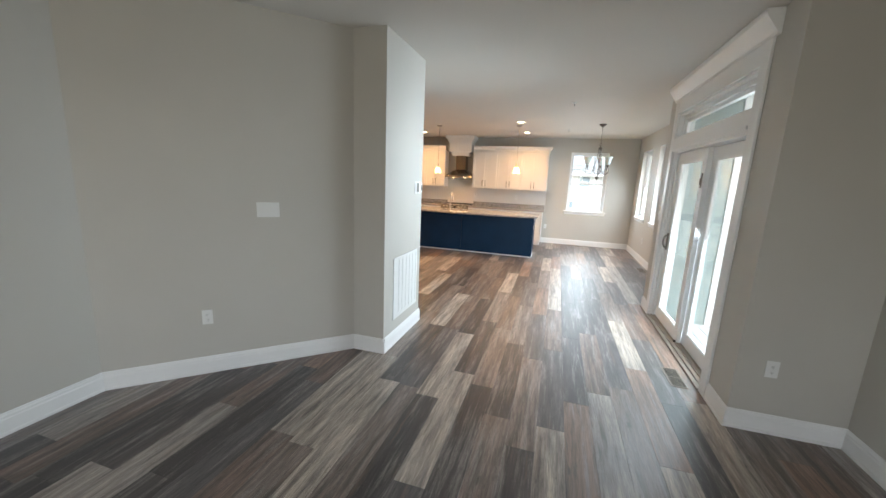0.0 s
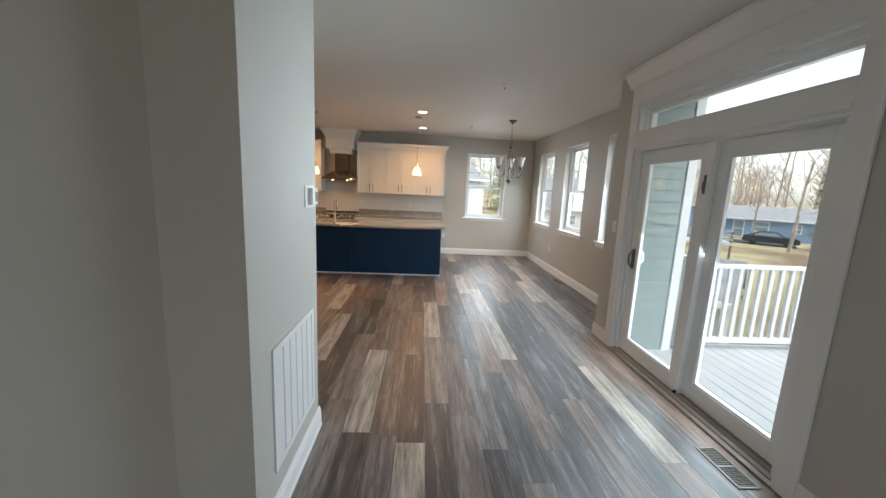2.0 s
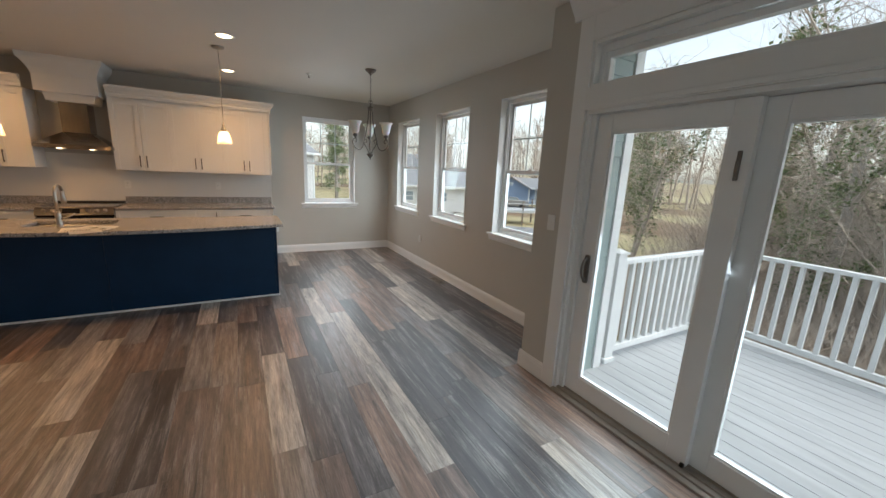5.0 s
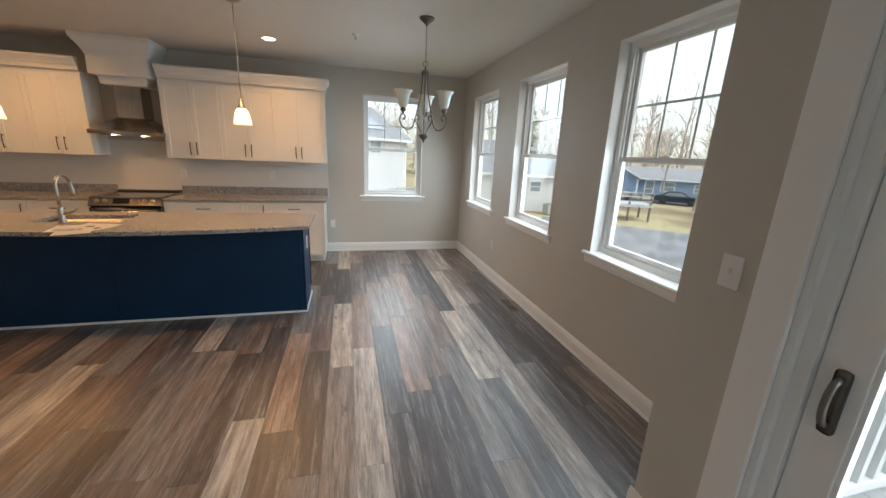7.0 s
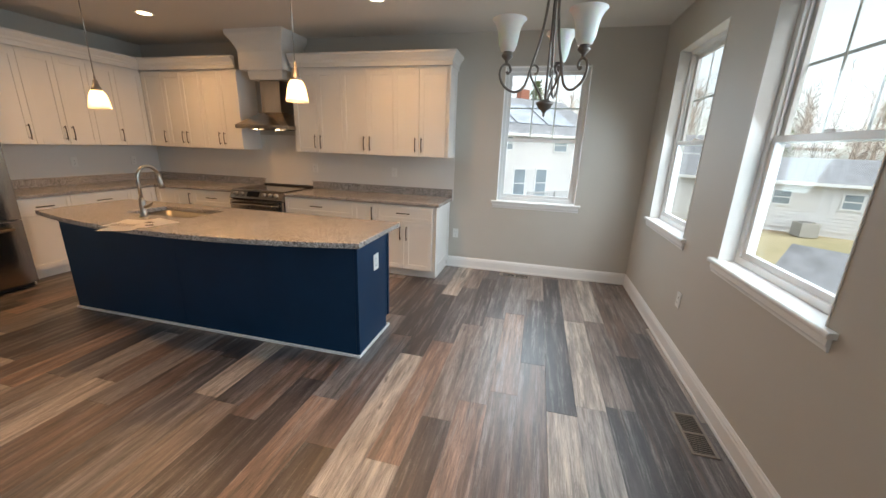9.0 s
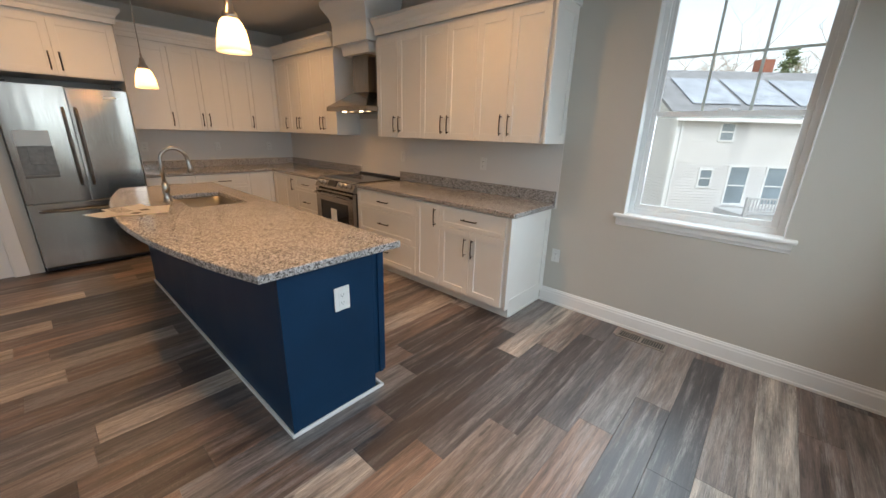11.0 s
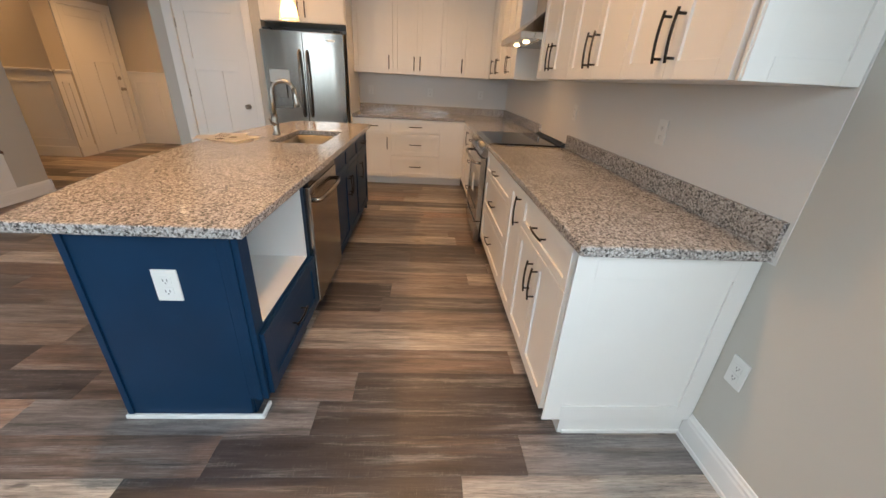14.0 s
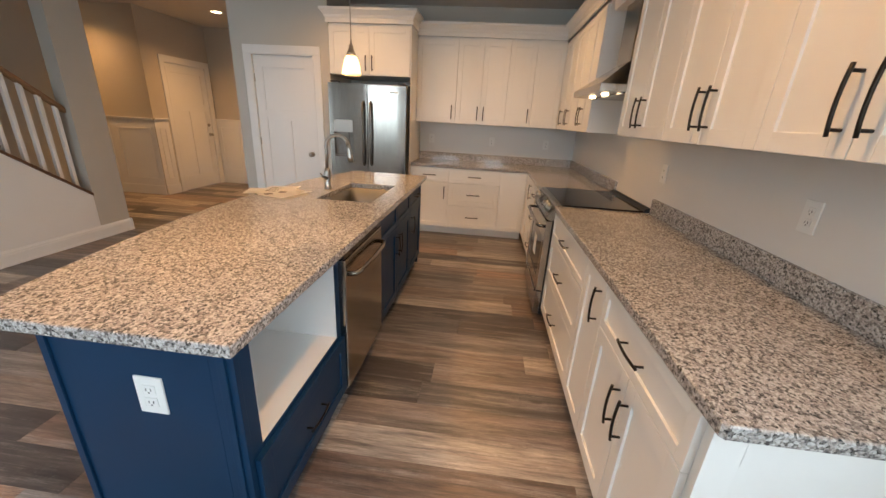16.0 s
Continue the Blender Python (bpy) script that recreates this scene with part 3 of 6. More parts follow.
def cabinet(name, label, width, depth, z0, z1, fronts, m, material, group="", toe=0.0, open_box=None):
    """x from 0 to width, front of the carcass at y = 0, back at y = depth. fronts: (kind, x0, x1, z0, z1, handle x or None, handle z, upright)."""
    c = thing(name, label, "cabinet", group, m)
    bm = bmesh.new()
    g = 0.0005
    if open_box:
        x0, x1, za, zb = open_box
        t = 0.02
        for s in ((g, x0, 0, depth, z0, z1), (x1, width - g, 0, depth, z0, z1), (x0, x1, 0, depth, z0, za), (x0, x1, 0, depth, zb, z1), (x0, x1, depth - t, depth, za, zb)):
            if s[1] - s[0] > 0.001 and s[5] - s[4] > 0.001:
                box(bm, *s)
    else:
        box(bm, g, width - g, 0, depth, z0, z1, bevel=0.001)
    part("body", bm, material, c)
    if toe:
        part("toe_kick", boxed(g, width - g, 0.07, depth, 0.001, toe), material, c)
    for kind, x0, x1, za, zb, hx, hz, up in fronts:
        rail = 0.057 if (zb - za) > 0.22 and (x1 - x0) > 0.22 else 0.038
        d = shaker(kind, x0 + 0.0018, x1 - 0.0018, za + 0.0018, zb - 0.0018, material, c, -0.0005, rail)
        if hx is not None:
            bm = bmesh.new()
            pull(bm, hx, -0.0205, hz, 0.16 if (up or x1 - x0 > 0.3) else 0.13, up)
            part("handle", bm, bronze, d, "dark bronze bar pull")
    return c


def doors2(x0, x1, z0, z1, low=True, reach=0.13):
    mid = (x0 + x1) / 2
    hz = z0 + reach if low else z1 - reach
    return [("door", x0, mid, z0, z1, mid - 0.038, hz, True), ("door", mid, x1, z0, z1, mid + 0.038, hz, True)]


UB, UT = 1.395, 2.335
BT = 0.865
GU = "white wall cabinets"
GB = "white base cabinets"
UF = NORTH - 0.315
BF = NORTH - 0.62
white_u = "white shaker wall cabinet with dark bronze pulls"
for k in range(3):
    x0 = -2.03 + k * 0.652
    cabinet("wall_cabinet", white_u, 0.652, 0.313, UB, UT + 0.03, doors2(0, 0.652 if k < 2 else 0.628, UB, UT), Matrix.Translation((x0, UF, 0)), cabinet_white, GU)
up = thing("wall_end_panel", "white framed side panel on the wall cabinets", "panel")
part("panel", boxed(-0.0735, -0.063, UF, NORTH - 0.002, UB, UT + 0.03), cabinet_white, up)
part("face_strip", boxed(-0.0735, -0.063, UF - 0.021, UF - 0.0005, UB, UT + 0.03, bevel=0.0015), cabinet_white, up)
for nm, *q in (("stile", UF - 0.017, UF + 0.05, UB, UT + 0.03), ("stile", NORTH - 0.06, NORTH - 0.002, UB, UT + 0.03), ("rail", UF + 0.0505, NORTH - 0.0605, UB, UB + 0.06), ("rail", UF + 0.0505, NORTH - 0.0605, UT - 0.03, UT + 0.03)):
    part(nm, boxed(-0.0625, -0.055, *q, bevel=0.0015), cabinet_white, up)
cabinet("wall_cabinet", white_u, 0.60, 0.313, UB, UT + 0.03, doors2(0, 0.60, UB, UT), Matrix.Translation((-3.42, UF, 0)), cabinet_white, GU)
cabinet("wall_cabinet", white_u, 0.60, 0.313, UB, UT + 0.03, doors2(0, 0.60, UB, UT), Matrix.Translation((-4.02, UF, 0)), cabinet_white, GU)
cabinet("corner_wall_cabinet", white_u, 0.34, 0.313, UB, UT + 0.03, [("door", 0.01, 0.34, UB, UT, 0.30, UB + 0.13, True)], Matrix.Translation((-4.361, UF, 0)), cabinet_white, GU)


def facing_x(x, y):
    """Local x runs along +y, fronts look along +x."""
    return Matrix.Translation((x, y, 0)) @ Matrix.Rotation(radians(90), 4, 'Z')


UW = WEST + 0.315
cabinet("wall_cabinet", white_u, 0.50, 0.313, UB, UT + 0.03, [("door", 0, 0.50, UB, UT, 0.45, UB + 0.13, True)], facing_x(UW, 8.335), cabinet_white, GU)
cabinet("wall_cabinet", white_u, 0.62, 0.313, UB, UT + 0.03, doors2(0, 0.62, UB, UT), facing_x(UW, 8.835), cabinet_white, GU)
cabinet("wall_cabinet", white_u, 0.64, 0.313, UB, UT + 0.03, [("door", 0, 0.31, UB, UT, 0.27, UB + 0.13, True), ("door", 0.31, 0.64, UB, UT, None, 0, True)], facing_x(UW, 9.455), cabinet_white, GU)
FX = -4.0
fcab = cabinet("fridge_cabinet", "white shaker cabinet over the refrigerator", 0.97, 0.66, 1.87, UT + 0.06, doors2(0.01, 0.96, 1.875, UT + 0.03, True, 0.12), facing_x(FX, 7.36), cabinet_white)
part("side_panel", boxed(0.9705, 0.9745, -0.02, 0.688, 0.001, UT + 0.06), cabinet_white, fcab)

# cornice over the wall cabinets
CROWN = [(0.0, 0.0), (0.016, 0.0), (0.016, 0.045), (0.024, 0.055), (0.030, 0.075), (0.055, 0.105), (0.066, 0.118), (0.066, 0.142), (0.0, 0.142)]


def cornice(p, q, z, m0=0.0, m1=0.0, cat="cornice"):
    """Moulding whose inner edge runs from p to q, its face to the right of the way; m0 and m1: how far the outer edge runs past each end, per metre of projection."""
    p, q = Vector((*p, 0)), Vector((*q, 0))
    d = q - p
    bm = bmesh.new()
    r0 = [bm.verts.new((0 - m0 * u, -u, v)) for u, v in CROWN]
    r1 = [bm.verts.new((d.length + m1 * u, -u, v)) for u, v in CROWN]
    n = len(CROWN)
    bm.faces.new(r0), bm.faces.new(list(reversed(r1)))
    for i in range(n):
        bm.faces.new((r0[i], r0[(i + 1) % n], r1[(i + 1) % n], r1[i]))
    bmesh.ops.recalc_face_normals(bm, faces=bm.faces[:])
    bmesh.ops.transform(bm, matrix=Matrix.Translation((p.x, p.y, z)) @ Matrix.Rotation(math.atan2(d.y, d.x), 4, 'Z'), verts=bm.verts[:])
    return bm


cr = thing("cornice", "white crown moulding over the wall cabinets", "moulding")
part("length", cornice((-2.03, UF - 0.02), (-0.055, UF - 0.02), UT + 0.03, 0, 1), cabinet_white, cr)
part("length", cornice((-0.055, UF - 0.02), (-0.055, NORTH), UT + 0.03, 1, 0), cabinet_white, cr)
cr = thing("cornice", "white crown moulding over the corner wall cabinets", "moulding")
part("length", cornice((UW + 0.02, UF - 0.02), (-2.82, UF - 0.02), UT + 0.03, -1, 0), cabinet_white, cr)
part("length", cornice((UW + 0.02, 8.335), (UW + 0.02, UF - 0.02), UT + 0.03, 0, -1), cabinet_white, cr)
part("length", cornice((FX + 0.02, 7.36), (FX + 0.02, 8.335), UT + 0.06, 1, 1), cabinet_white, cr)
part("length", cornice((FX + 0.02, 8.335), (UW + 0.02, 8.335), UT + 0.06, 1, 0), cabinet_white, cr)

# base cabinets on the north wall
def base_m(x):
    return Matrix.Translation((x, BF, 0))


cabinet("base_cabinet", "white base cabinet with three drawers", 0.905, 0.61, 0.105, BT, [("drawer", 0, 0.905, 0.685, BT - 0.005, 0.45, 0.775, False), ("drawer", 0, 0.905, 0.40, 0.685, 0.45, 0.55, False), ("drawer", 0, 0.905, 0.11, 0.40, 0.45, 0.26, False)], base_m(-2.028), cabinet_white, GB, 0.105)
cabinet("base_cabinet", "narrow white base cabinet with one door", 0.31, 0.61, 0.105, BT, [("door", 0, 0.31, 0.11, BT - 0.005, 0.26, 0.745, True)], base_m(-1.123), cabinet_white, GB, 0.105)
cabinet("base_cabinet", "white base cabinet with one drawer over two doors", 0.70, 0.61, 0.105, BT, [("drawer", 0, 0.674, 0.685, BT - 0.005, 0.335, 0.775, False), *doors2(0, 0.674, 0.11, 0.685, False, 0.14)], base_m(-0.813), cabinet_white, GB, 0.105)
ep = thing("base_end_panel", "white panelled end of the base cabinets", "panel")
part("panel", boxed(-0.112, -0.098, BF, NORTH - 0.003, 0.105, BT), cabinet_white, ep)
for nm, *q in (("stile", BF - 0.021, BF + 0.05, 0.105, BT), ("stile", NORTH - 0.075, NORTH - 0.003, 0.105, BT), ("rail", BF + 0.0505, NORTH - 0.0755, 0.105, 0.18), ("rail", BF + 0.0505, NORTH - 0.0755, 0.775, BT)):
    part(nm, boxed(-0.0975, -0.09, *q, bevel=0.001), cabinet_white, ep)
bm = bmesh.new()
box(bm, -0.135, -0.118, BF + 0.095, NORTH - 0.003, 0.001, 0.1045)
box(bm, -0.1175, -0.106, BF + 0.085, NORTH - 0.003, 0.001, 0.02, bevel=0.004)
part("toe_kick", bm, cabinet_white, ep)
cabinet("base_cabinet", "white base cabinet with three drawers", 0.62, 0.61, 0.105, BT, [("drawer", 0, 0.62, 0.685, BT - 0.005, 0.31, 0.775, False), ("drawer", 0, 0.62, 0.40, 0.685, 0.31, 0.55, False), ("drawer", 0, 0.62, 0.11, 0.40, 0.31, 0.26, False)], base_m(-3.42), cabinet_white, GB, 0.105)
cabinet("corner_base_cabinet", "white corner base cabinet with a narrow door", 0.62, 0.61, 0.105, BT, [("door", 0.0, 0.62 - 0.31, 0.11, BT - 0.005, None, 0, True), ("door", 0.31, 0.62, 0.11, BT - 0.005, 0.58, 0.745, True)], base_m(-4.04), cabinet_white, GB, 0.105)
WF = WEST + 0.62
cabinet("base_cabinet", "white base cabinet with a drawer over one door", 0.49, 0.61, 0.105, BT, [("drawer", 0, 0.49, 0.685, BT - 0.005, 0.245, 0.775, False), ("door", 0, 0.49, 0.11, 0.685, 0.44, 0.56, True)], facing_x(WF, 8.34), cabinet_white, GB, 0.105)
cabinet("base_cabinet", "white base cabinet with three drawers", 0.64, 0.61, 0.105, BT, [("drawer", 0, 0.64, 0.685, BT - 0.005, 0.32, 0.775, False), ("drawer", 0, 0.64, 0.40, 0.685, 0.32, 0.55, False), ("drawer", 0, 0.64, 0.11, 0.40, 0.32, 0.26, False)], facing_x(WF, 8.83), cabinet_white, GB, 0.105)
cabinet("base_cabinet", "plain white corner cabinet front", 0.32, 0.61, 0.105, BT, [("door", 0, 0.32, 0.11, BT - 0.005, None, 0, True)], facing_x(WF, 9.47), cabinet_white, GB, 0.105)

# ---- worktops ----
def slab(pts, z0, z1, bevel=0.006):
    bm = bmesh.new()
    prism(bm, pts, "z", z0, z1)
    es = [e for e in bm.edges if abs(e.verts[0].co.z - e.verts[1].co.z) < 1e-5]
    bmesh.ops.bevel(bm, geom=es, offset=bevel, segments=3, affect='EDGES', profile=0.5)
    return bm


CT0, CT1 = 0.867, 0.905
CF = NORTH - 0.65
wt = thing("worktop", "speckled grey granite worktop with upstand, beside the range", "worktop")
part("slab", slab([(-2.03, CF), (-0.07, CF), (-0.06, CF + 0.01), (-0.06, NORTH - 0.002), (-2.03, NORTH - 0.002)], CT0, CT1), granite, wt)
part("upstand", boxed(-2.03, -0.062, NORTH - 0.022, NORTH - 0.002, CT1 + 0.0005, 1.005, bevel=0.002), granite, wt)
wt = thing("worktop", "L-shaped speckled grey granite worktop with upstand", "worktop")
WC = WEST + 0.65
part("slab", slab([(WEST + 0.002, 8.336), (WC, 8.336), (WC, CF), (-2.797, CF), (-2.797, NORTH - 0.002), (WEST + 0.002, NORTH - 0.002)], CT0, CT1), granite, wt)
bm = bmesh.new()
box(bm, WEST + 0.0225, -2.80, NORTH - 0.022, NORTH - 0.002, CT1 + 0.0005, 1.005, bevel=0.002)
box(bm, WEST + 0.002, WEST + 0.022, 8.336, NORTH - 0.002, CT1 + 0.0005, 1.005, bevel=0.002)
part("upstand", bm, granite, wt)
bm = bmesh.new()
box(bm, WEST + 0.004, -0.048, NORTH - 0.004, NORTH - 0.0005, 0.86, UB + 0.2)
structure("splash_north", bm, splash_paint, "smooth pale painted splashback", "splashback")
structure("splash_west", boxed(WEST + 0.0005, WEST + 0.004, 8.336, NORTH - 0.004, 0.86, UB + 0.2), splash_paint, "smooth pale painted splashback", "splashback")

# ---- island ----
IX0, IX1, IY0, IY1 = -2.97, -0.19, 8.076, 8.653
isl = thing("island", "navy blue kitchen island with flat panelled back", "island")
bm = bmesh.new()
box(bm, IX0, -1.76, IY0, IY0 + 0.018, 0.02, 0.866)
box(bm, -1.757, IX1 - 0.021, IY0, IY0 + 0.018, 0.02, 0.866)
part("back_panel", bm, navy, isl)
bm = bmesh.new()
box(bm, IX1 - 0.02, IX1, IY0, IY1 - 0.075, 0.02, 0.866, bevel=0.001)
box(bm, IX1 - 0.02, IX1, IY1 - 0.0745, IY1, 0.105, 0.866, bevel=0.001)
part("end_panel", bm, navy, isl)
part("corner_strip", boxed(IX1 + 0.0005, IX1 + 0.008, IY0 - 0.004, IY0 + 0.02, 0.023, 0.866, bevel=0.001), navy, isl)
part("corner_strip", boxed(IX1 + 0.0005, IX1 + 0.008, IY1 - 0.045, IY1 - 0.022, 0.105, 0.866, bevel=0.001), navy, isl)
part("end_panel", boxed(IX0, IX0 + 0.018, IY0 + 0.019, IY1, 0.02, 0.866), navy, isl)
bm = bmesh.new()
box(bm, IX0 - 0.012, IX1 + 0.014, IY0 - 0.014, IY0 - 0.0005, 0.001, 0.022, bevel=0.004)
box(bm, IX1 + 0.0005, IX1 + 0.014, IY0, IY1 - 0.04, 0.001, 0.022, bevel=0.004)
box(bm, IX0, IX1 - 0.002, IY0, IY0 + 0.02, 0.001, 0.0195)
box(bm, IX1 - 0.07, IX1 + 0.014, IY1 - 0.0395, IY1 - 0.026, 0.001, 0.022, bevel=0.004)
part("shoe_moulding", bm, trim_paint, isl, "white shoe moulding")


def island_m(x):
    return Matrix.Translation((x, IY1 - 0.002, 0)) @ Matrix.Rotation(radians(180), 4, 'Z')


DI = IY1 - IY0 - 0.022
ND = "navy shaker island cabinet"
mw = cabinet("microwave_cabinet", "navy island cabinet with open white niche over a drawer", 0.70, DI, 0.105, 0.866, [("drawer", 0.0, 0.70, 0.115, 0.425, 0.35, 0.27, False)], island_m(IX1 - 0.0205), navy, "", 0.105, (0.05, 0.655, 0.44, 0.835))
e = 0.004
for s in ((0.05, 0.05 + e, 0.002, DI - 0.021, 0.44, 0.835), (0.655 - e, 0.655, 0.002, DI - 0.021, 0.44, 0.835), (0.05 + e, 0.655 - e, 0.002, DI - 0.021, 0.44, 0.44 + e), (0.05 + e, 0.655 - e, 0.002, DI - 0.021, 0.835 - e, 0.835), (0.05 + e, 0.655 - e, DI - 0.025, DI - 0.021, 0.44 + e, 0.835 - e)):
    part("lining_board", boxed(*s), niche_white, mw, "white melamine lining")
dw = thing("dishwasher", "stainless steel dishwasher built into the navy island", "dishwasher", m=island_m(-0.905))
part("body", boxed(0.003, 0.597, 0.02, DI, 0.10, 0.86), black_metal, dw)
bm = bmesh.new()
box(bm, 0.004, 0.596, -0.035, 0.0195, 0.12, 0.815, bevel=0.006)
d = part("door", bm, steel_h, dw, "brushed steel door")
part("control_strip", boxed(0.004, 0.596, -0.03, 0.0195, 0.8155, 0.858, bevel=0.004), black_glass, dw, "glossy black control strip")
bm = bmesh.new()
tube(bm, [(0.05, -0.0355, 0.735), (0.06, -0.066, 0.735), (0.12, -0.078, 0.735), (0.30, -0.084, 0.735), (0.48, -0.078, 0.735), (0.54, -0.066, 0.735), (0.55, -0.0355, 0.735)], 0.013, 10, 0.8)
part("handle", bm, steel_h, d)
part("toe_kick", boxed(0.003, 0.597, 0.07, DI, 0.001, 0.099), toe_dark, dw)
cabinet("sink_cabinet", "navy shaker sink cabinet with false drawer fronts", 0.92, DI, 0.105, 0.70, [("drawer", 0, 0.46, 0.685, 0.86, None, 0, False), ("drawer", 0.46, 0.92, 0.685, 0.86, None, 0, False), *doors2(0, 0.92, 0.115, 0.685, False, 0.14)], island_m(-1.507), navy, "", 0.105)
cabinet("island_cabinet", "navy shaker cabinet with a drawer over one door", 0.52, DI, 0.105, 0.866, [("drawer", 0, 0.52, 0.685, 0.86, 0.26, 0.775, False), ("door", 0, 0.52, 0.115, 0.685, 0.06, 0.55, True)], island_m(-2.43), navy, "", 0.105)

# island worktop with bowed side and a cut-out for the sink
SX0, SX1, SY0, SY1 = -2.36, -1.70, 8.19, 8.555
TX0, TX1, TY1 = -3.03, -0.115, 8.71


def bow(x):
    u = (x - (TX0 + TX1) / 2) / ((TX1 - TX0) / 2)
    return 7.975 - 0.215 * (1 - u * u)


def island_slab():
    bm = bmesh.new()
    n = 36
    xs = sorted([TX0 + (TX1 - TX0) * k / n for k in range(n + 1)] + [SX0, SX1])
    rows = []
    for x in xs:
        rows.append([bow(x), SY0, SY1, TY1])
    for z, up in ((CT0, False), (CT1, True)):
        vs = [[bm.verts.new((x, y, z)) for y in r] for x, r in zip(xs, rows)]
        for i in range(len(xs) - 1):
            for j in range(3):
                if j == 1 and xs[i] >= SX0 - 1e-6 and xs[i + 1] <= SX1 + 1e-6:
                    continue
                f = [vs[i][j], vs[i + 1][j], vs[i + 1][j + 1], vs[i][j + 1]]
                bm.faces.new(f if up else list(reversed(f)))
    bm.verts.ensure_lookup_table()
    edge = [e for e in bm.edges if len(e.link_faces) == 1 and e.verts[0].co.z > CT1 - 1e-4]
    low = {(round(v.co.x, 5), round(v.co.y, 5)): v for v in bm.verts if v.co.z < CT0 + 1e-4}
    sides = []
    for e in edge:
        p, q = e.verts
        sides.append(bm.faces.new((p, q, low[(round(q.co.x, 5), round(q.co.y, 5))], low[(round(p.co.x, 5), round(p.co.y, 5))])))
    bmesh.ops.recalc_face_normals(bm, faces=bm.faces[:])
    hard = [e for e in bm.edges if len(e.link_faces) == 2 and e.calc_face_angle(0) > 0.8 and abs(e.verts[0].co.z - e.verts[1].co.z) < 1e-5]
    bmesh.ops.bevel(bm, geom=hard, offset=0.006, segments=3, affect='EDGES', profile=0.5)
    return bm


wt = whole("island_worktop", island_slab(), granite, "speckled grey granite worktop with one bowed edge", "worktop")
sk = thing("sink", "undermounted stainless steel kitchen sink", "sink")
bm = bmesh.new()
o = 0.012
t = 0.002
zb = CT0 - 0.2
def rounded_ring(bm, x0, x1, y0, y1, r, z):
    ring = []
    for cx, cy, a0 in ((x1 - r, y1 - r, 0), (x0 + r, y1 - r, 90), (x0 + r, y0 + r, 180), (x1 - r, y0 + r, 270)):
        for k in range(6):
            an = radians(a0 + 18 * k)
            ring.append(bm.verts.new((cx + r * math.cos(an), cy + r * math.sin(an), z)))
    return ring


# pressed bowl with rounded corners and a filleted floor, 2 mm sheet
ring0 = None
for inset, z, r in ((-0.02, CT0 - 0.0015, 0.07), (0.0, CT0 - 0.0025, 0.06), (0.004, zb + 0.05, 0.06), (0.012, zb + 0.02, 0.06), (0.032, zb + 0.005, 0.07), (0.06, zb, 0.08)):
    ring = rounded_ring(bm, SX0 + 0.004 + inset, SX1 - 0.004 - inset, SY0 + 0.004 + inset, SY1 - 0.004 - inset, r, z)
    if ring0:
        for k in range(24):
            bm.faces.new((ring0[k], ring0[(k + 1) % 24], ring[(k + 1) % 24], ring[k]))
    ring0 = ring
bm.faces.new(ring0)
bmesh.ops.recalc_face_normals(bm, faces=bm.faces[:])
for f in bm.faces:
    f.smooth = True
bmesh.ops.solidify(bm, geom=bm.faces[:], thickness=0.002)
part("bowl", bm, sink_steel, sk)
bm = bmesh.new()
lathe(bm, [(0.0, 0.0005), (0.02, 0.0005), (0.04, 0.001), (0.045, 0.004), (0.035, 0.005), (0.001, 0.002)], (-2.03, 8.38, zb), 20)
part("drain", bm, nickel, sk)

# ---- faucet and papers ----
fc = thing("faucet", "brushed nickel pull-down kitchen faucet on the island", "faucet", m=Matrix.Translation((-2.06, 8.12, CT1 + 0.001)))
bm = bmesh.new()
lathe(bm, [(0.030, 0), (0.030, 0.006), (0.024, 0.012), (0.021, 0.05), (0.024, 0.085), (0.022, 0.12), (0.016, 0.15)], steps=20)
part("base", bm, nickel, fc)
bm = bmesh.new()
pts = [(0, 0, 0.15), (0, 0, 0.26)] + [(0, 0.085 - 0.085 * math.cos(a), 0.30 + 0.085 * math.sin(a)) for a in [math.pi * k / 10 for k in range(0, 10)]]
tube(bm, pts, 0.0125, 12)
part("neck", bm, nickel, fc)
bm = bmesh.new()
tube(bm, [(0, 0.166, 0.33), (0, 0.172, 0.29), (0, 0.178, 0.24), (0, 0.182, 0.205)], [0.0135, 0.015, 0.019, 0.021], 14)
part("spray_head", bm, nickel, fc)
bm = bmesh.new()
tube(bm, [(0.015, 0, 0.075), (0.05, 0, 0.085), (0.085, 0.0, 0.10), (0.12, 0.0, 0.125)], [0.014, 0.012, 0.007, 0.006], 10)
part("lever", bm, nickel, fc)
rng = random.Random(5)
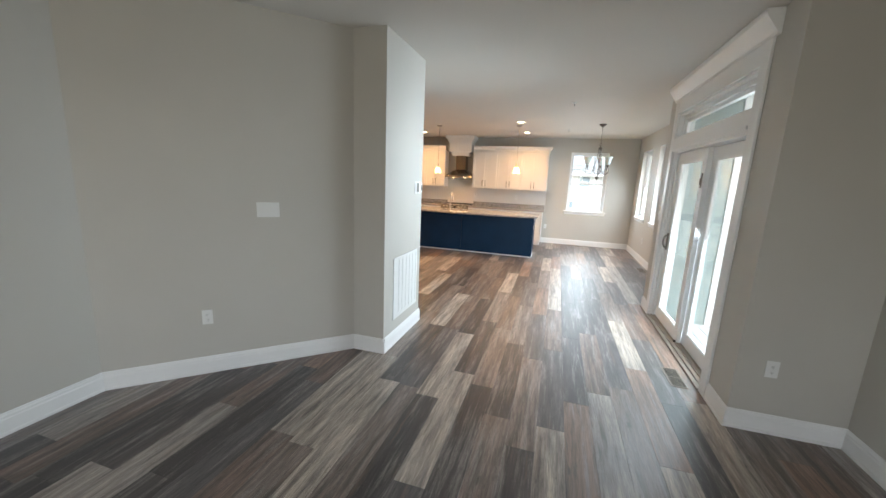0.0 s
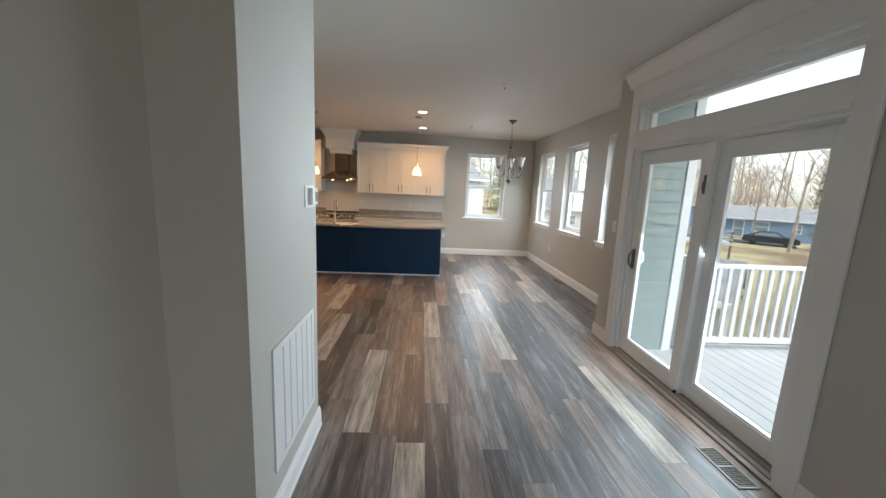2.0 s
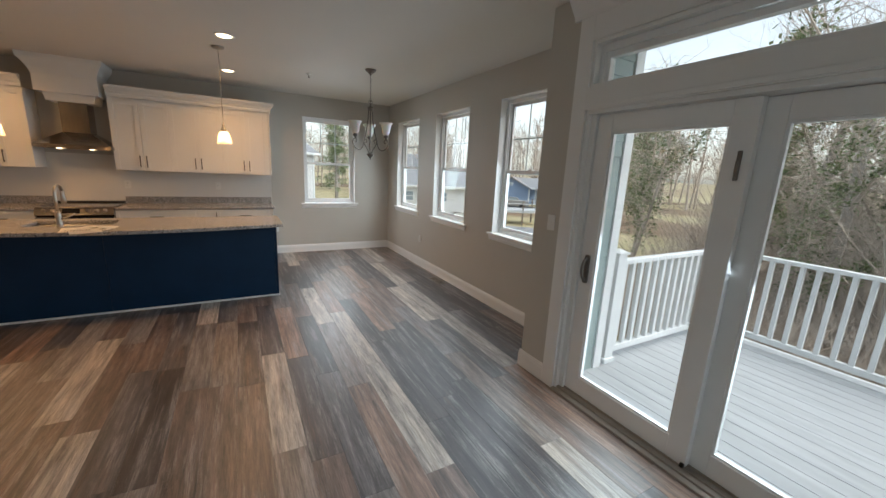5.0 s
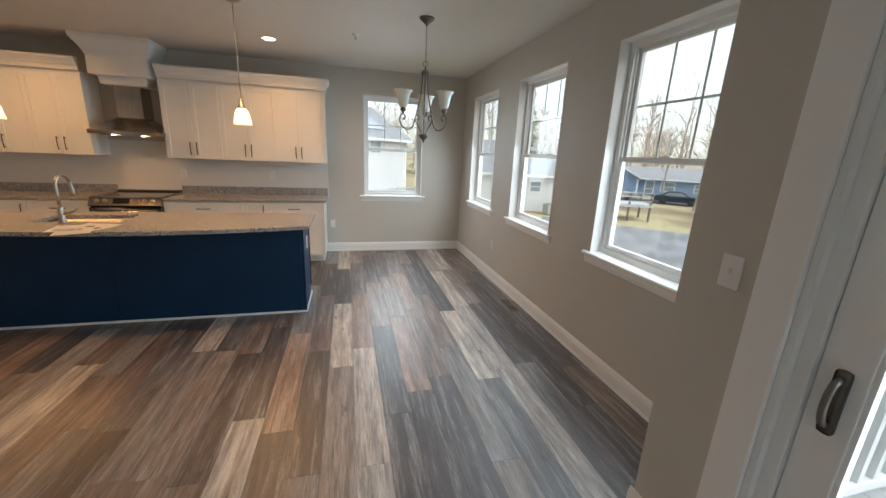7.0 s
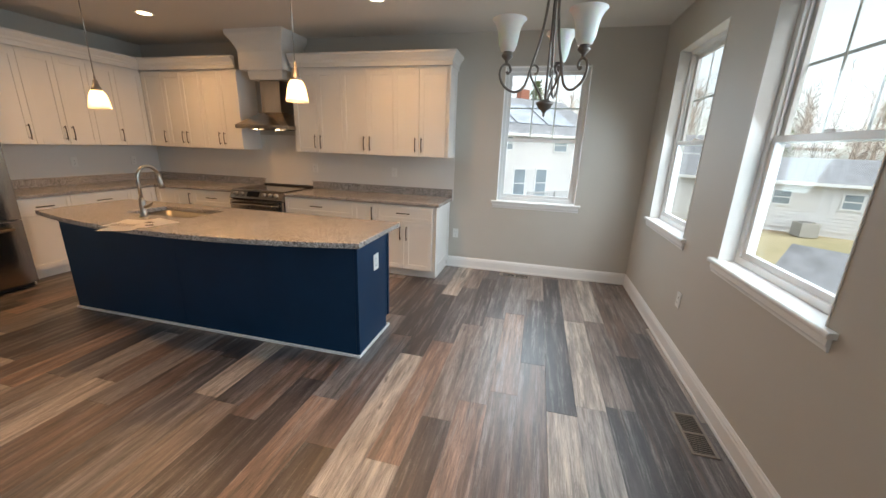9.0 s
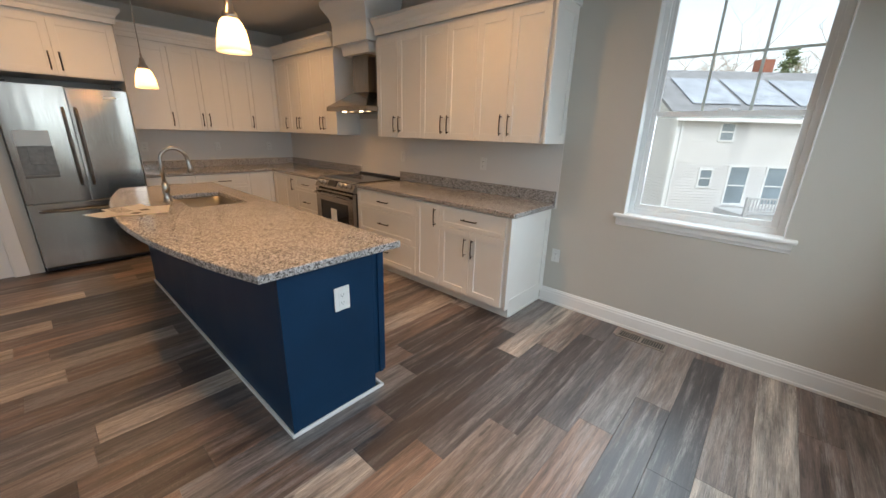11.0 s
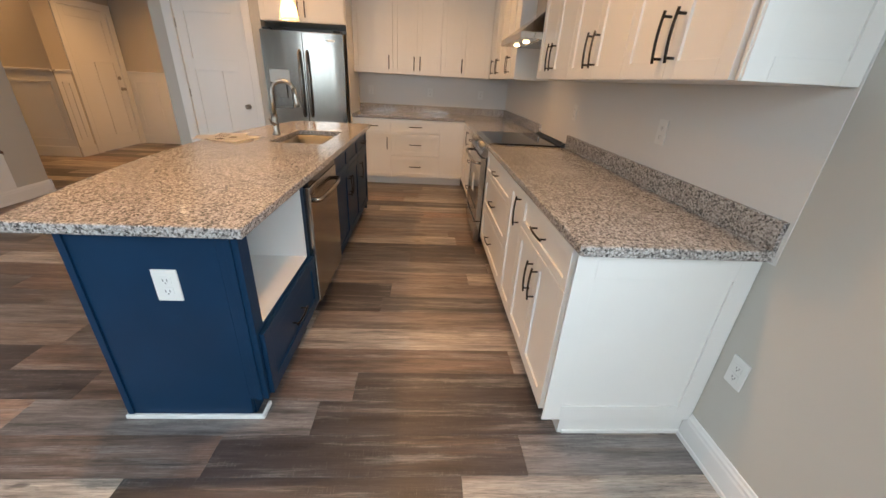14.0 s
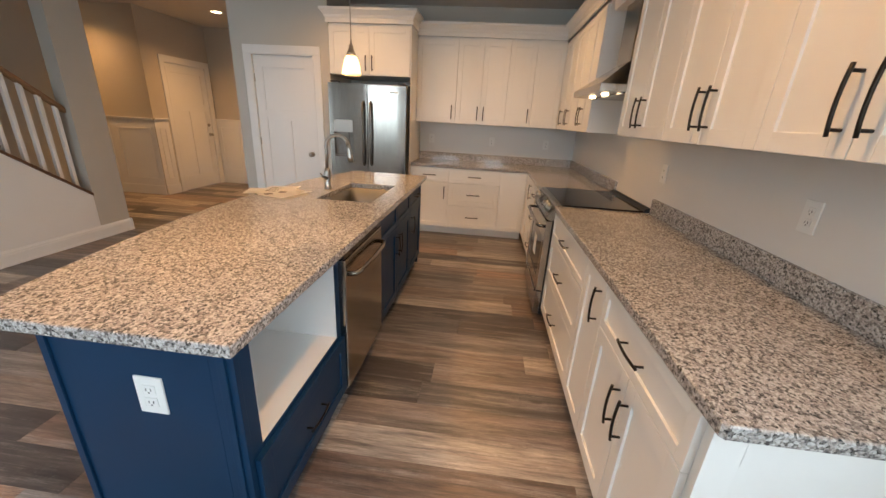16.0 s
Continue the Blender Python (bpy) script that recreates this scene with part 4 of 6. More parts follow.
for k, (x, y, a) in enumerate(((-1.80, 7.80, 20), (-1.79, 7.88, 52), (-1.76, 7.95, 75), (-1.84, 7.86, 100))):
    bm = bmesh.new()
    w, h, n = 0.108, 0.14, 8
    z = CT1 + 0.0015 + 0.0014 * k
    grid = [[bm.verts.new(((i / n - 0.5) * 2 * w, (j / n - 0.5) * 2 * h, z + 0.004 * (i / n) ** 3 * (1 + (k % 2)))) for j in range(n + 1)] for i in range(n + 1)]
    for i in range(n):
        for j in range(n):
            bm.faces.new((grid[i][j], grid[i + 1][j], grid[i + 1][j + 1], grid[i][j + 1]))
    bmesh.ops.solidify(bm, geom=bm.faces[:], thickness=0.0006)
    pp = whole("paper_sheet", bm, paper_mat, "printed white paper sheet lying on the granite island", "paper", "papers on the island")
    pp.matrix_world = Matrix.Translation((x, y, 0)) @ Matrix.Rotation(radians(a), 4, 'Z')
    if k in (1, 3):
        bm = bmesh.new()
        for r in range(9):
            yy = 0.10 - r * 0.02
            box(bm, -0.085, rng.uniform(0.0, 0.05), yy, yy + 0.005, z + 0.0005, z + 0.001)
        box(bm, 0.03, 0.09, -0.11, -0.06, z + 0.0045, z + 0.005)
        part("print", bm, ink, pp, "grey printed lines")

# ---- range ----
RX0, RX1 = -2.793, -2.033
rg = thing("range", "stainless steel slide-in electric range with black glass top", "range", m=Matrix.Translation((RX0, NORTH - 0.68, 0)))
RW = RX1 - RX0
part("body", boxed(0.002, RW - 0.002, 0.03, 0.66, 0.05, 0.90), black_metal, rg)
bm = bmesh.new()
box(bm, -0.004, RW + 0.004, 0.075, 0.62, 0.906, 0.918, bevel=0.004)
part("cooktop", bm, black_glass, rg, "glossy black glass cooktop")
bm = bmesh.new()
prism(bm, [(0.6205, 0.906), (0.672, 0.906), (0.672, 0.935), (0.655, 0.94), (0.63, 0.93)], "x", -0.002, RW + 0.002)
for k in range(18):
    box(bm, 0.06 + k * 0.036, 0.082 + k * 0.036, 0.637, 0.652, 0.938, 0.9405)
part("rear_vent", bm, black_metal, rg)
bm = bmesh.new()
prism(bm, [(0.074, 0.918), (0.074, 0.80), (0.0, 0.80), (-0.02, 0.815), (0.045, 0.918)], "x", 0.0, RW)
cp = part("control_panel", bm, steel_h, rg)
tilt = math.atan2(0.103, 0.065)
face = Matrix.Translation((0, 0.012, 0.866)) @ Matrix.Rotation(-(math.pi / 2 - tilt), 4, 'X')
for x in (0.085, 0.17, 0.50, 0.585, 0.67):
    bm = bmesh.new()
    lathe(bm, [(0.027, 0), (0.027, 0.006), (0.021, 0.009), (0.019, 0.026), (0.016, 0.03)], (0, 0, 0), 18, m=Matrix.Translation((x, -0.001, 0)) @ face.to_3x3().to_4x4() @ Matrix.Rotation(radians(90), 4, 'X'))
    bmesh.ops.transform(bm, matrix=Matrix.Translation((0, 0.012, 0.866)), verts=bm.verts[:])
    part("knob", bm, nickel, cp)
bm = bmesh.new()
box(bm, 0.25, 0.42, -0.004, 0.0, -0.032, 0.032, bevel=0.001, m=face)
part("display", bm, black_glass, cp)
bm = bmesh.new()
for s in ((0.004, 0.10, 0.25, 0.79), (RW - 0.10, RW - 0.004, 0.25, 0.79), (0.10, RW - 0.10, 0.25, 0.33), (0.10, RW - 0.10, 0.66, 0.79)):
    box(bm, s[0], s[1], -0.012, 0.0295, s[2], s[3])
od = part("oven_door", bm, steel_h, rg, "brushed steel oven door")
part("window", boxed(0.098, RW - 0.098, -0.008, 0.02, 0.328, 0.662), black_glass, od)
bm = bmesh.new()
tube(bm, [(0.04, -0.012, 0.745), (0.045, -0.05, 0.745), (0.09, -0.062, 0.745), (RW / 2, -0.066, 0.745), (RW - 0.09, -0.062, 0.745), (RW - 0.045, -0.05, 0.745), (RW - 0.04, -0.012, 0.745)], 0.012, 10)
part("handle", bm, steel_h, od)
part("energy_label", boxed(0.30, 0.42, -0.0100, -0.0085, 0.42, 0.58), paper_mat, od, "white paper label")
bm = bmesh.new()
box(bm, 0.004, RW - 0.004, -0.012, 0.0295, 0.065, 0.24, bevel=0.003)
box(bm, 0.08, RW - 0.08, -0.02, -0.0125, 0.205, 0.222, bevel=0.003)
part("drawer", bm, steel_h, rg)

# ---- hood ----
HX = (RX0 + RX1) / 2 + 0.022
hd = thing("range_hood", "stainless steel chimney hood under a white moulded surround", "range hood")
bm = bmesh.new()
def frustum(bm, lo, hi, z0, z1):
    a = [bm.verts.new((x, y, z0)) for x, y in ((lo[0], lo[2]), (lo[1], lo[2]), (lo[1], lo[3]), (lo[0], lo[3]))]
    b = [bm.verts.new((x, y, z1)) for x, y in ((hi[0], hi[2]), (hi[1], hi[2]), (hi[1], hi[3]), (hi[0], hi[3]))]
    bm.faces.new(list(reversed(a))), bm.faces.new(b)
    for k in range(4):
        bm.faces.new((a[k], a[(k + 1) % 4], b[(k + 1) % 4], b[k]))
NB = NORTH - 0.006
box(bm, HX - 0.378, HX + 0.378, 9.935, NB, 1.655, 1.70, bevel=0.002)
frustum(bm, (HX - 0.376, HX + 0.376, 9.937, NB), (HX - 0.145, HX + 0.145, 10.15, NB), 1.7005, 1.86)
part("canopy", bm, steel_h, hd)
part("chimney", boxed(HX - 0.14, HX + 0.14, 10.155, NB, 1.8605, 2.25, bevel=0.002), steel_v, hd)
for x in (-0.16, 0.16):
    bm = bmesh.new()
    lathe(bm, [(0.001, 0), (0.021, 0), (0.024, 0.004), (0.024, 0.008)], (HX + x, 10.03, 1.645), 16)
    part("hood_light", bm, hood_lit, hd, "glowing round lamp")
    lamp("hood_lamp", 'SPOT', (HX + x, 10.03, 1.64), 2.5, WARM, 0.03, (HX + x, 10.06, 0), 130)
part("filter", boxed(HX - 0.33, HX + 0.33, 10.08, 10.36, 1.648, 1.6545), steel_v, hd)
sr = thing("hood_surround", "white moulded wooden box around the hood chimney", "moulding")
bm = bmesh.new()
frustum(bm, (HX - 0.235, HX + 0.235, 10.10, NB), (HX - 0.25, HX + 0.25, 10.085, NB), 2.24, 2.335)
part("lower_tier", bm, cabinet_white, sr)
bm = bmesh.new()
prof = [(0.0, 2.336), (0.0, 2.53), (0.006, 2.56), (0.02, 2.60), (0.042, 2.64), (0.066, 2.675), (0.082, 2.70), (0.088, 2.72), (0.088, CEIL - 0.001)]
prev = None
for o, z in prof:
    ring = [bm.verts.new(v) for v in ((HX - 0.305 - o, 10.02 - o, z), (HX + 0.305 + o, 10.02 - o, z), (HX + 0.305 + o, NB, z), (HX - 0.305 - o, NB, z))]
    if prev:
        for k in range(4):
            bm.faces.new((prev[k], prev[(k + 1) % 4], ring[(k + 1) % 4], ring[k]))
    else:
        bm.faces.new(list(reversed(ring)))
    prev = ring
part("box", bm, cabinet_white, sr)

# ---- refrigerator ----
fr = thing("refrigerator", "stainless steel french-door refrigerator with water dispenser", "refrigerator", m=Matrix.Translation((-3.88, 7.378, 0)) @ Matrix.Rotation(radians(90), 4, 'Z'))
FWD = 0.932
part("body", boxed(0.004, FWD - 0.004, 0.075, 0.76, 0.03, 1.775), panel_grey, fr)
part("grille", boxed(0.01, FWD - 0.01, 0.06, 0.0745, 0.012, 0.055), black_metal, fr)
half = FWD / 2
# left door with dispenser recess
dx0, dx1, dz0, dz1 = 0.055, 0.285, 0.94, 1.37
def holed(x0, x1, z0, z1, a0, a1, c0, c1, y0, y1):
    """A plate between y0 and y1 with one rectangular hole through it."""
    bm = bmesh.new()
    def ring(p, q, r, t, y):
        return [bm.verts.new(v) for v in ((p, y, r), (q, y, r), (q, y, t), (p, y, t))]
    of, hf, ob_, hb = ring(x0, x1, z0, z1, y0), ring(a0, a1, c0, c1, y0), ring(x0, x1, z0, z1, y1), ring(a0, a1, c0, c1, y1)
    for k in range(4):
        j = (k + 1) % 4
        for q in ((of[k], of[j], hf[j], hf[k]), (hb[k], hb[j], ob_[j], ob_[k]), (of[k], ob_[k], ob_[j], of[j]), (hf[k], hf[j], hb[j], hb[k])):
            bm.faces.new(q)
    bmesh.ops.recalc_face_normals(bm, faces=bm.faces[:])
    return bm


bm = holed(0.003, half - 0.003, 0.70, 1.77, dx0, dx1, dz0, dz1, 0.0, 0.0745)
ld = part("door", bm, steel_v, fr, "brushed steel door")
bm = bmesh.new()
box(bm, dx0, dx1, -0.004, 0.03, 1.23, dz1, bevel=0.003)
dp = part("dispenser_panel", bm, panel_grey, ld, "pale grey dispenser control panel")
bm = bmesh.new()
box(bm, dx0, dx1, 0.052, 0.0745, dz0, 1.2295)
box(bm, dx0 + 0.06, dx1 - 0.06, 0.025, 0.0515, 1.06, 1.2295, bevel=0.004)
box(bm, dx0, dx1, 0.002, 0.0515, dz0, dz0 + 0.02, bevel=0.003)
part("dispenser_recess", bm, pewter, ld)
bm = bmesh.new()
box(bm, half + 0.003, FWD - 0.003, 0.0, 0.0745, 0.70, 1.77, bevel=0.006)
rd = part("door", bm, steel_v, fr, "brushed steel door")
part("badge", boxed(half + 0.27, half + 0.37, -0.002, -0.0002, 1.685, 1.70), plastic, rd)
for d, x in ((ld, half - 0.045), (rd, half + 0.045)):
    bm = bmesh.new()
    tube(bm, [(x, 0.0, 0.86), (x, -0.035, 0.88), (x, -0.052, 1.0), (x, -0.058, 1.22), (x, -0.052, 1.44), (x, -0.035, 1.56), (x, 0.0, 1.58)], 0.013, 10)
    part("handle", bm, pewter, d)
bm = bmesh.new()
box(bm, 0.003, FWD - 0.003, 0.0, 0.0745, 0.06, 0.692, bevel=0.006)
fz = part("freezer_drawer", bm, steel_v, fr, "brushed steel drawer")
bm = bmesh.new()
tube(bm, [(0.08, 0.0, 0.62), (0.10, -0.04, 0.62), (0.2, -0.056, 0.62), (half, -0.06, 0.62), (FWD - 0.2, -0.056, 0.62), (FWD - 0.10, -0.04, 0.62), (FWD - 0.08, 0.0, 0.62)], 0.013, 10)
part("handle", bm, pewter, fz)
for x in (0.03, FWD - 0.11):
    part("hinge_cover", boxed(x, x + 0.08, 0.01, 0.11, 1.7755, 1.795, bevel=0.004), black_metal, fr)

# ---- pendants, downlights, chandelier ----
def pendant(x, y, drop=0.0):
    p = thing("pendant_light", "small pendant lamp with lit frosted glass shade", "pendant lamp", "pendants over the island", Matrix.Translation((x, y, 0)))
    bm = bmesh.new()
    lathe(bm, [(0.001, CEIL - 0.03), (0.012, CEIL - 0.03), (0.05, CEIL - 0.022), (0.062, CEIL - 0.012), (0.063, CEIL - 0.0005)], steps=28)
    part("canopy", bm, nickel, p)
    bm = bmesh.new()
    tube(bm, [(0, 0, CEIL - 0.03), (0, 0, 2.02 - drop)], 0.0035, 8)
    part("cord", bm, nickel, p)
    bm = bmesh.new()
    lathe(bm, [(0.004, 2.02), (0.007, 2.005), (0.007, 1.985), (0.015, 1.982), (0.017, 1.976), (0.017, 1.958), (0.021, 1.955), (0.021, 1.940), (0.029, 1.934), (0.033, 1.922), (0.034, 1.910)], (0, 0, -drop), 24)
    part("socket_cap", bm, nickel, p)
    bm = bmesh.new()
    lathe(bm, [(0.034, 1.909), (0.046, 1.895), (0.057, 1.865), (0.064, 1.83), (0.070, 1.79), (0.072, 1.775), (0.069, 1.775), (0.062, 1.82), (0.054, 1.86), (0.035, 1.90)], (0, 0, -drop), 32)
    part("shade", bm, shade_lit, p, "glowing frosted glass shade")


pendant(-0.65, 8.2)
pendant(-2.41, 8.2, 0.06)
# the last two, in the hall, are unseen and added with its fill lamps
for x, y in ((-0.58, 7.75), (-0.58, 9.34), (-3.2, 9.34), (-3.2, 7.75), (-5.3, 5.1), (-4.5, 3.3)):
    c = thing("downlight", "round recessed ceiling light, switched on", "downlight", "recessed ceiling lights", Matrix.Translation((x, y, CEIL)))
    bm = bmesh.new()
    lathe(bm, [(0.066, -0.0008), (0.068, -0.004), (0.088, -0.006), (0.092, -0.003), (0.092, -0.0005)], steps=32)
    part("trim_ring", bm, plastic, c)
    bm = bmesh.new()
    lathe(bm, [(0.001, -0.0045), (0.05, -0.005), (0.065, -0.0042), (0.065, -0.001)], steps=32)
    part("lens", bm, can_lit, c, "glowing lens")
for x, y in ((0.35, 8.78), (0.35, 5.96)):
    sp = thing("sprinkler", "small white ceiling sprinkler head", "sprinkler", m=Matrix.Translation((x, y, CEIL)))
    bm = bmesh.new()
    lathe(bm, [(0.012, -0.02), (0.014, -0.012), (0.034, -0.006), (0.036, -0.0005)], steps=24)
    part("escutcheon", bm, plastic, sp)
    bm = bmesh.new()
    lathe(bm, [(0.006, -0.05), (0.014, -0.046), (0.014, -0.043), (0.005, -0.040), (0.006, -0.02)], steps=16)
    part("head", bm, nickel, sp)

ch = thing("chandelier", "pewter chandelier with three unlit frosted glass shades", "chandelier", m=Matrix.Translation((0.95, 8.03, 0)))
bm = bmesh.new()
lathe(bm, [(0.006, 2.69), (0.012, 2.705), (0.03, 2.72), (0.058, 2.74), (0.066, 2.75), (0.067, CEIL - 0.0005)], steps=32)
part("canopy", bm, pewter, ch)
zc = 2.69
k = 0
while zc > 2.40:
    bm = bmesh.new()
    pts = []
    for a in range(13):
        t = 2 * math.pi * a / 12
        u, v = 0.007 * math.cos(t), 0.018 * math.sin(t)
        pts.append((u, 0, zc - 0.016 + v) if k % 2 else (0, u, zc - 0.016 + v))
    tube(bm, pts, 0.0019, 6)
    part("chain_link", bm, pewter, ch)
    zc -= 0.029
    k += 1
bm = bmesh.new()
tube(bm, [(0.022 * math.cos(2 * math.pi * a / 16), 0, 2.385 + 0.024 * math.sin(2 * math.pi * a / 16)) for a in range(17)], 0.0035, 8)
part("ring", bm, pewter, ch)
bm = bmesh.new()
lathe(bm, [(0.006, 2.365), (0.008, 2.345), (0.016, 2.335), (0.034, 2.322), (0.040, 2.31), (0.040, 2.298), (0.034, 2.292), (0.01, 2.285)], steps=24)
part("hub", bm, pewter, ch)
bm = bmesh.new()
lathe(bm, [(0.003, 1.692), (0.008, 1.699), (0.006, 1.708), (0.012, 1.716), (0.015, 1.724), (0.029, 1.731), (0.036, 1.742), (0.038, 1.749), (0.043, 1.752), (0.044, 1.762), (0.034, 1.767), (0.02, 1.775)], steps=24)
part("finial", bm, pewter, ch)
bm = bmesh.new()
tube(bm, [(0, 0, 1.77), (0, 0, 2.29)], 0.006, 8)
part("stem", bm, pewter, ch)
for ang in (75, 195, 315):
    c, s = math.cos(radians(ang)), math.sin(radians(ang))
    def rz(r, z):
        return (r * c, r * s, z)
    def smooth(pts, n=5):
        out = []
        for i in range(len(pts) - 1):
            p0, p1, p2, p3 = pts[max(i - 1, 0)], pts[i], pts[i + 1], pts[min(i + 2, len(pts) - 1)]
            for q in range(n):
                t = q / n
                out.append(tuple(0.5 * ((2 * p1[d]) + (p2[d] - p0[d]) * t + (2 * p0[d] - 5 * p1[d] + 4 * p2[d] - p3[d]) * t * t + (3 * p1[d] - p0[d] - 3 * p2[d] + p3[d]) * t ** 3) for d in range(2)))
        out.append(pts[-1])
        return out
    arm = smooth([(0.026, 2.30), (0.034, 2.18), (0.055, 2.05), (0.085, 1.94), (0.11, 1.85), (0.14, 1.815), (0.18, 1.81), (0.226, 1.84), (0.247, 1.89), (0.235, 1.93), (0.206, 1.938), (0.192, 1.912), (0.204, 1.895), (0.213, 1.905)])
    bm = bmesh.new()
    tube(bm, [rz(*p) for p in arm], 0.0065, 8)
    am = part("arm", bm, pewter, ch)
    bm = bmesh.new()
    tube(bm, [rz(*p) for p in smooth([(0.018, 1.77), (0.03, 1.80), (0.06, 1.845), (0.085, 1.885), (0.09, 1.925), (0.07, 1.94), (0.052, 1.925), (0.056, 1.90), (0.068, 1.90)])], 0.0055, 8)
    part("scroll", bm, pewter, ch)
    bm = bmesh.new()
    lathe(bm, [(0.007, 1.94), (0.010, 1.955), (0.024, 1.968), (0.030, 1.975), (0.026, 1.985), (0.020, 1.99), (0.024, 2.0), (0.008, 2.001)], rz(0.215, 0), 20)
    part("cup", bm, pewter, am)
    bm = bmesh.new()
    lathe(bm, [(0.022, 1.995), (0.034, 2.0), (0.046, 2.03), (0.052, 2.07), (0.058, 2.10), (0.070, 2.125), (0.085, 2.14), (0.083, 2.143), (0.066, 2.128), (0.054, 2.10), (0.048, 2.06), (0.030, 2.005)], rz(0.215, 0), 28)
    part("shade", bm, frosted, am, "frosted white glass shade")

# ---- plates, registers and small wall fixtures ----
def plate_m(x, y, z, nx, ny):
    """A frame on a wall: local x along the wall, -y out into the room along (nx, ny)."""
    return Matrix.Translation((x, y, z)) @ Matrix.Rotation(math.atan2(ny, nx) + math.pi / 2, 4, 'Z')


def outlet(m, label="white duplex wall outlet"):
    o = thing("wall_outlet", label, "outlet", "wall outlets", m)
    part("plate", boxed(-0.036, 0.036, -0.007, -0.0005, -0.058, 0.058, bevel=0.0025), plastic, o)
    for dz in (-0.02, 0.02):
        s = part("socket", boxed(-0.017, 0.017, -0.0095, -0.0072, dz - 0.014, dz + 0.014, bevel=0.002), plastic, o)
        bm = bmesh.new()
        for x in (-0.007, 0.005):
            box(bm, x, x + 0.002, -0.0100, -0.0096, dz - 0.004, dz + 0.005)
        box(bm, -0.002, 0.002, -0.0100, -0.0096, dz - 0.011, dz - 0.007)
        part("slot", bm, hollow_shade, s)
    return o


def switch(m, gangs, label):
    o = thing("light_switch", label, "light switch", "", m)
    w = 0.036 + 0.023 * (gangs - 1)
    part("plate", boxed(-w, w, -0.007, -0.0005, -0.058, 0.058, bevel=0.0025), plastic, o)
    for g in range(gangs):
        x = (g - (gangs - 1) / 2) * 0.046
        bm = bmesh.new()
        box(bm, x - 0.005, x + 0.005, -0.019, -0.0072, -0.004, 0.010, bevel=0.001)
        box(bm, x - 0.006, x + 0.006, -0.0085, -0.0071, -0.013, 0.013)
        part("toggle", bm, plastic, o)
    return o


outlet(plate_m(-0.0, NORTH, 0.45, 0, -1))
outlet(plate_m(EAST, 8.85, 0.46, -1, 0))
outlet(plate_m(1.70, 2.87, 0.46, 0, -1))
outlet(plate_m(-2.275, 2.142, 0.465, 0.7, -0.72))
for x in (-1.99, -0.84):
    outlet(plate_m(x, NORTH - 0.004, 1.18, 0, -1))
for y in (8.5, 9.33, 10.05):
    outlet(plate_m(WEST + 0.004, y, 1.18, 1, 0))
switch(plate_m(-1.943, 2.465, 1.30, 0.7, -0.72), 3, "white three-gang toggle light switch")
switch(plate_m(BUMP, 5.345, 1.26, -1, 0), 1, "white single light switch beside the patio door")
outlet(plate_m(IX1, 8.385, 0.652, 1, 0) @ Matrix.Diagonal((1.2, 1, 1.08, 1)), "white duplex outlet on the navy island end")
th = thing("thermostat", "white square thermostat with grey display", "thermostat", m=plate_m(-1.155, 3.69, 1.50, 1, 0) @ Matrix.Diagonal((0.82, 1, 0.84, 1)))
part("plate", boxed(-0.095, 0.095, -0.006, -0.0005, -0.072, 0.072, bevel=0.003), plastic, th)
part("case", boxed(-0.035, 0.08, -0.032, -0.0065, -0.055, 0.055, bevel=0.005), plastic, th)
part("display", boxed(0.02, 0.07, -0.034, -0.0322, -0.035, 0.03), pewter, th)

gr = thing("return_grille", "white return air grille with vertical slats, on the wall end", "grille", m=plate_m(-1.155, 3.425, 0.55, 1, 0))
bm = bmesh.new()
W2, H2 = 0.295, 0.30
for s in ((-W2, -W2 + 0.035, -H2, H2), (W2 - 0.035, W2, -H2, H2), (-W2 + 0.035, W2 - 0.035, -H2, -H2 + 0.035), (-W2 + 0.035, W2 - 0.035, H2 - 0.035, H2)):
    box(bm, s[0], s[1], -0.008, -0.0005, s[2], s[3])
part("frame", bm, plastic, gr)
# thin dark sheet drawn for the shade behind the slats
part("shade_backing", boxed(-W2 + 0.034, W2 - 0.034, -0.0016, -0.0008, -H2 + 0.034, H2 - 0.034), hollow_shade, gr)
ns = 6
for k in range(ns):
    wv = (2 * W2 - 0.07) / ns
    x = -W2 + 0.035 + k * wv
    part("slat", boxed(x + 0.002, x + wv - 0.014, -0.007, -0.003, -H2 + 0.036, H2 - 0.036), plastic, gr)
    bm = bmesh.new()
    nn = 34
    for j in range(nn):
        z = -H2 + 0.04 + j * (2 * H2 - 0.08) / nn
        box(bm, x + wv - 0.0135, x + wv + 0.0015, -0.006, -0.003, z, z + 0.0085)
    part("louvre_column", bm, plastic, gr)


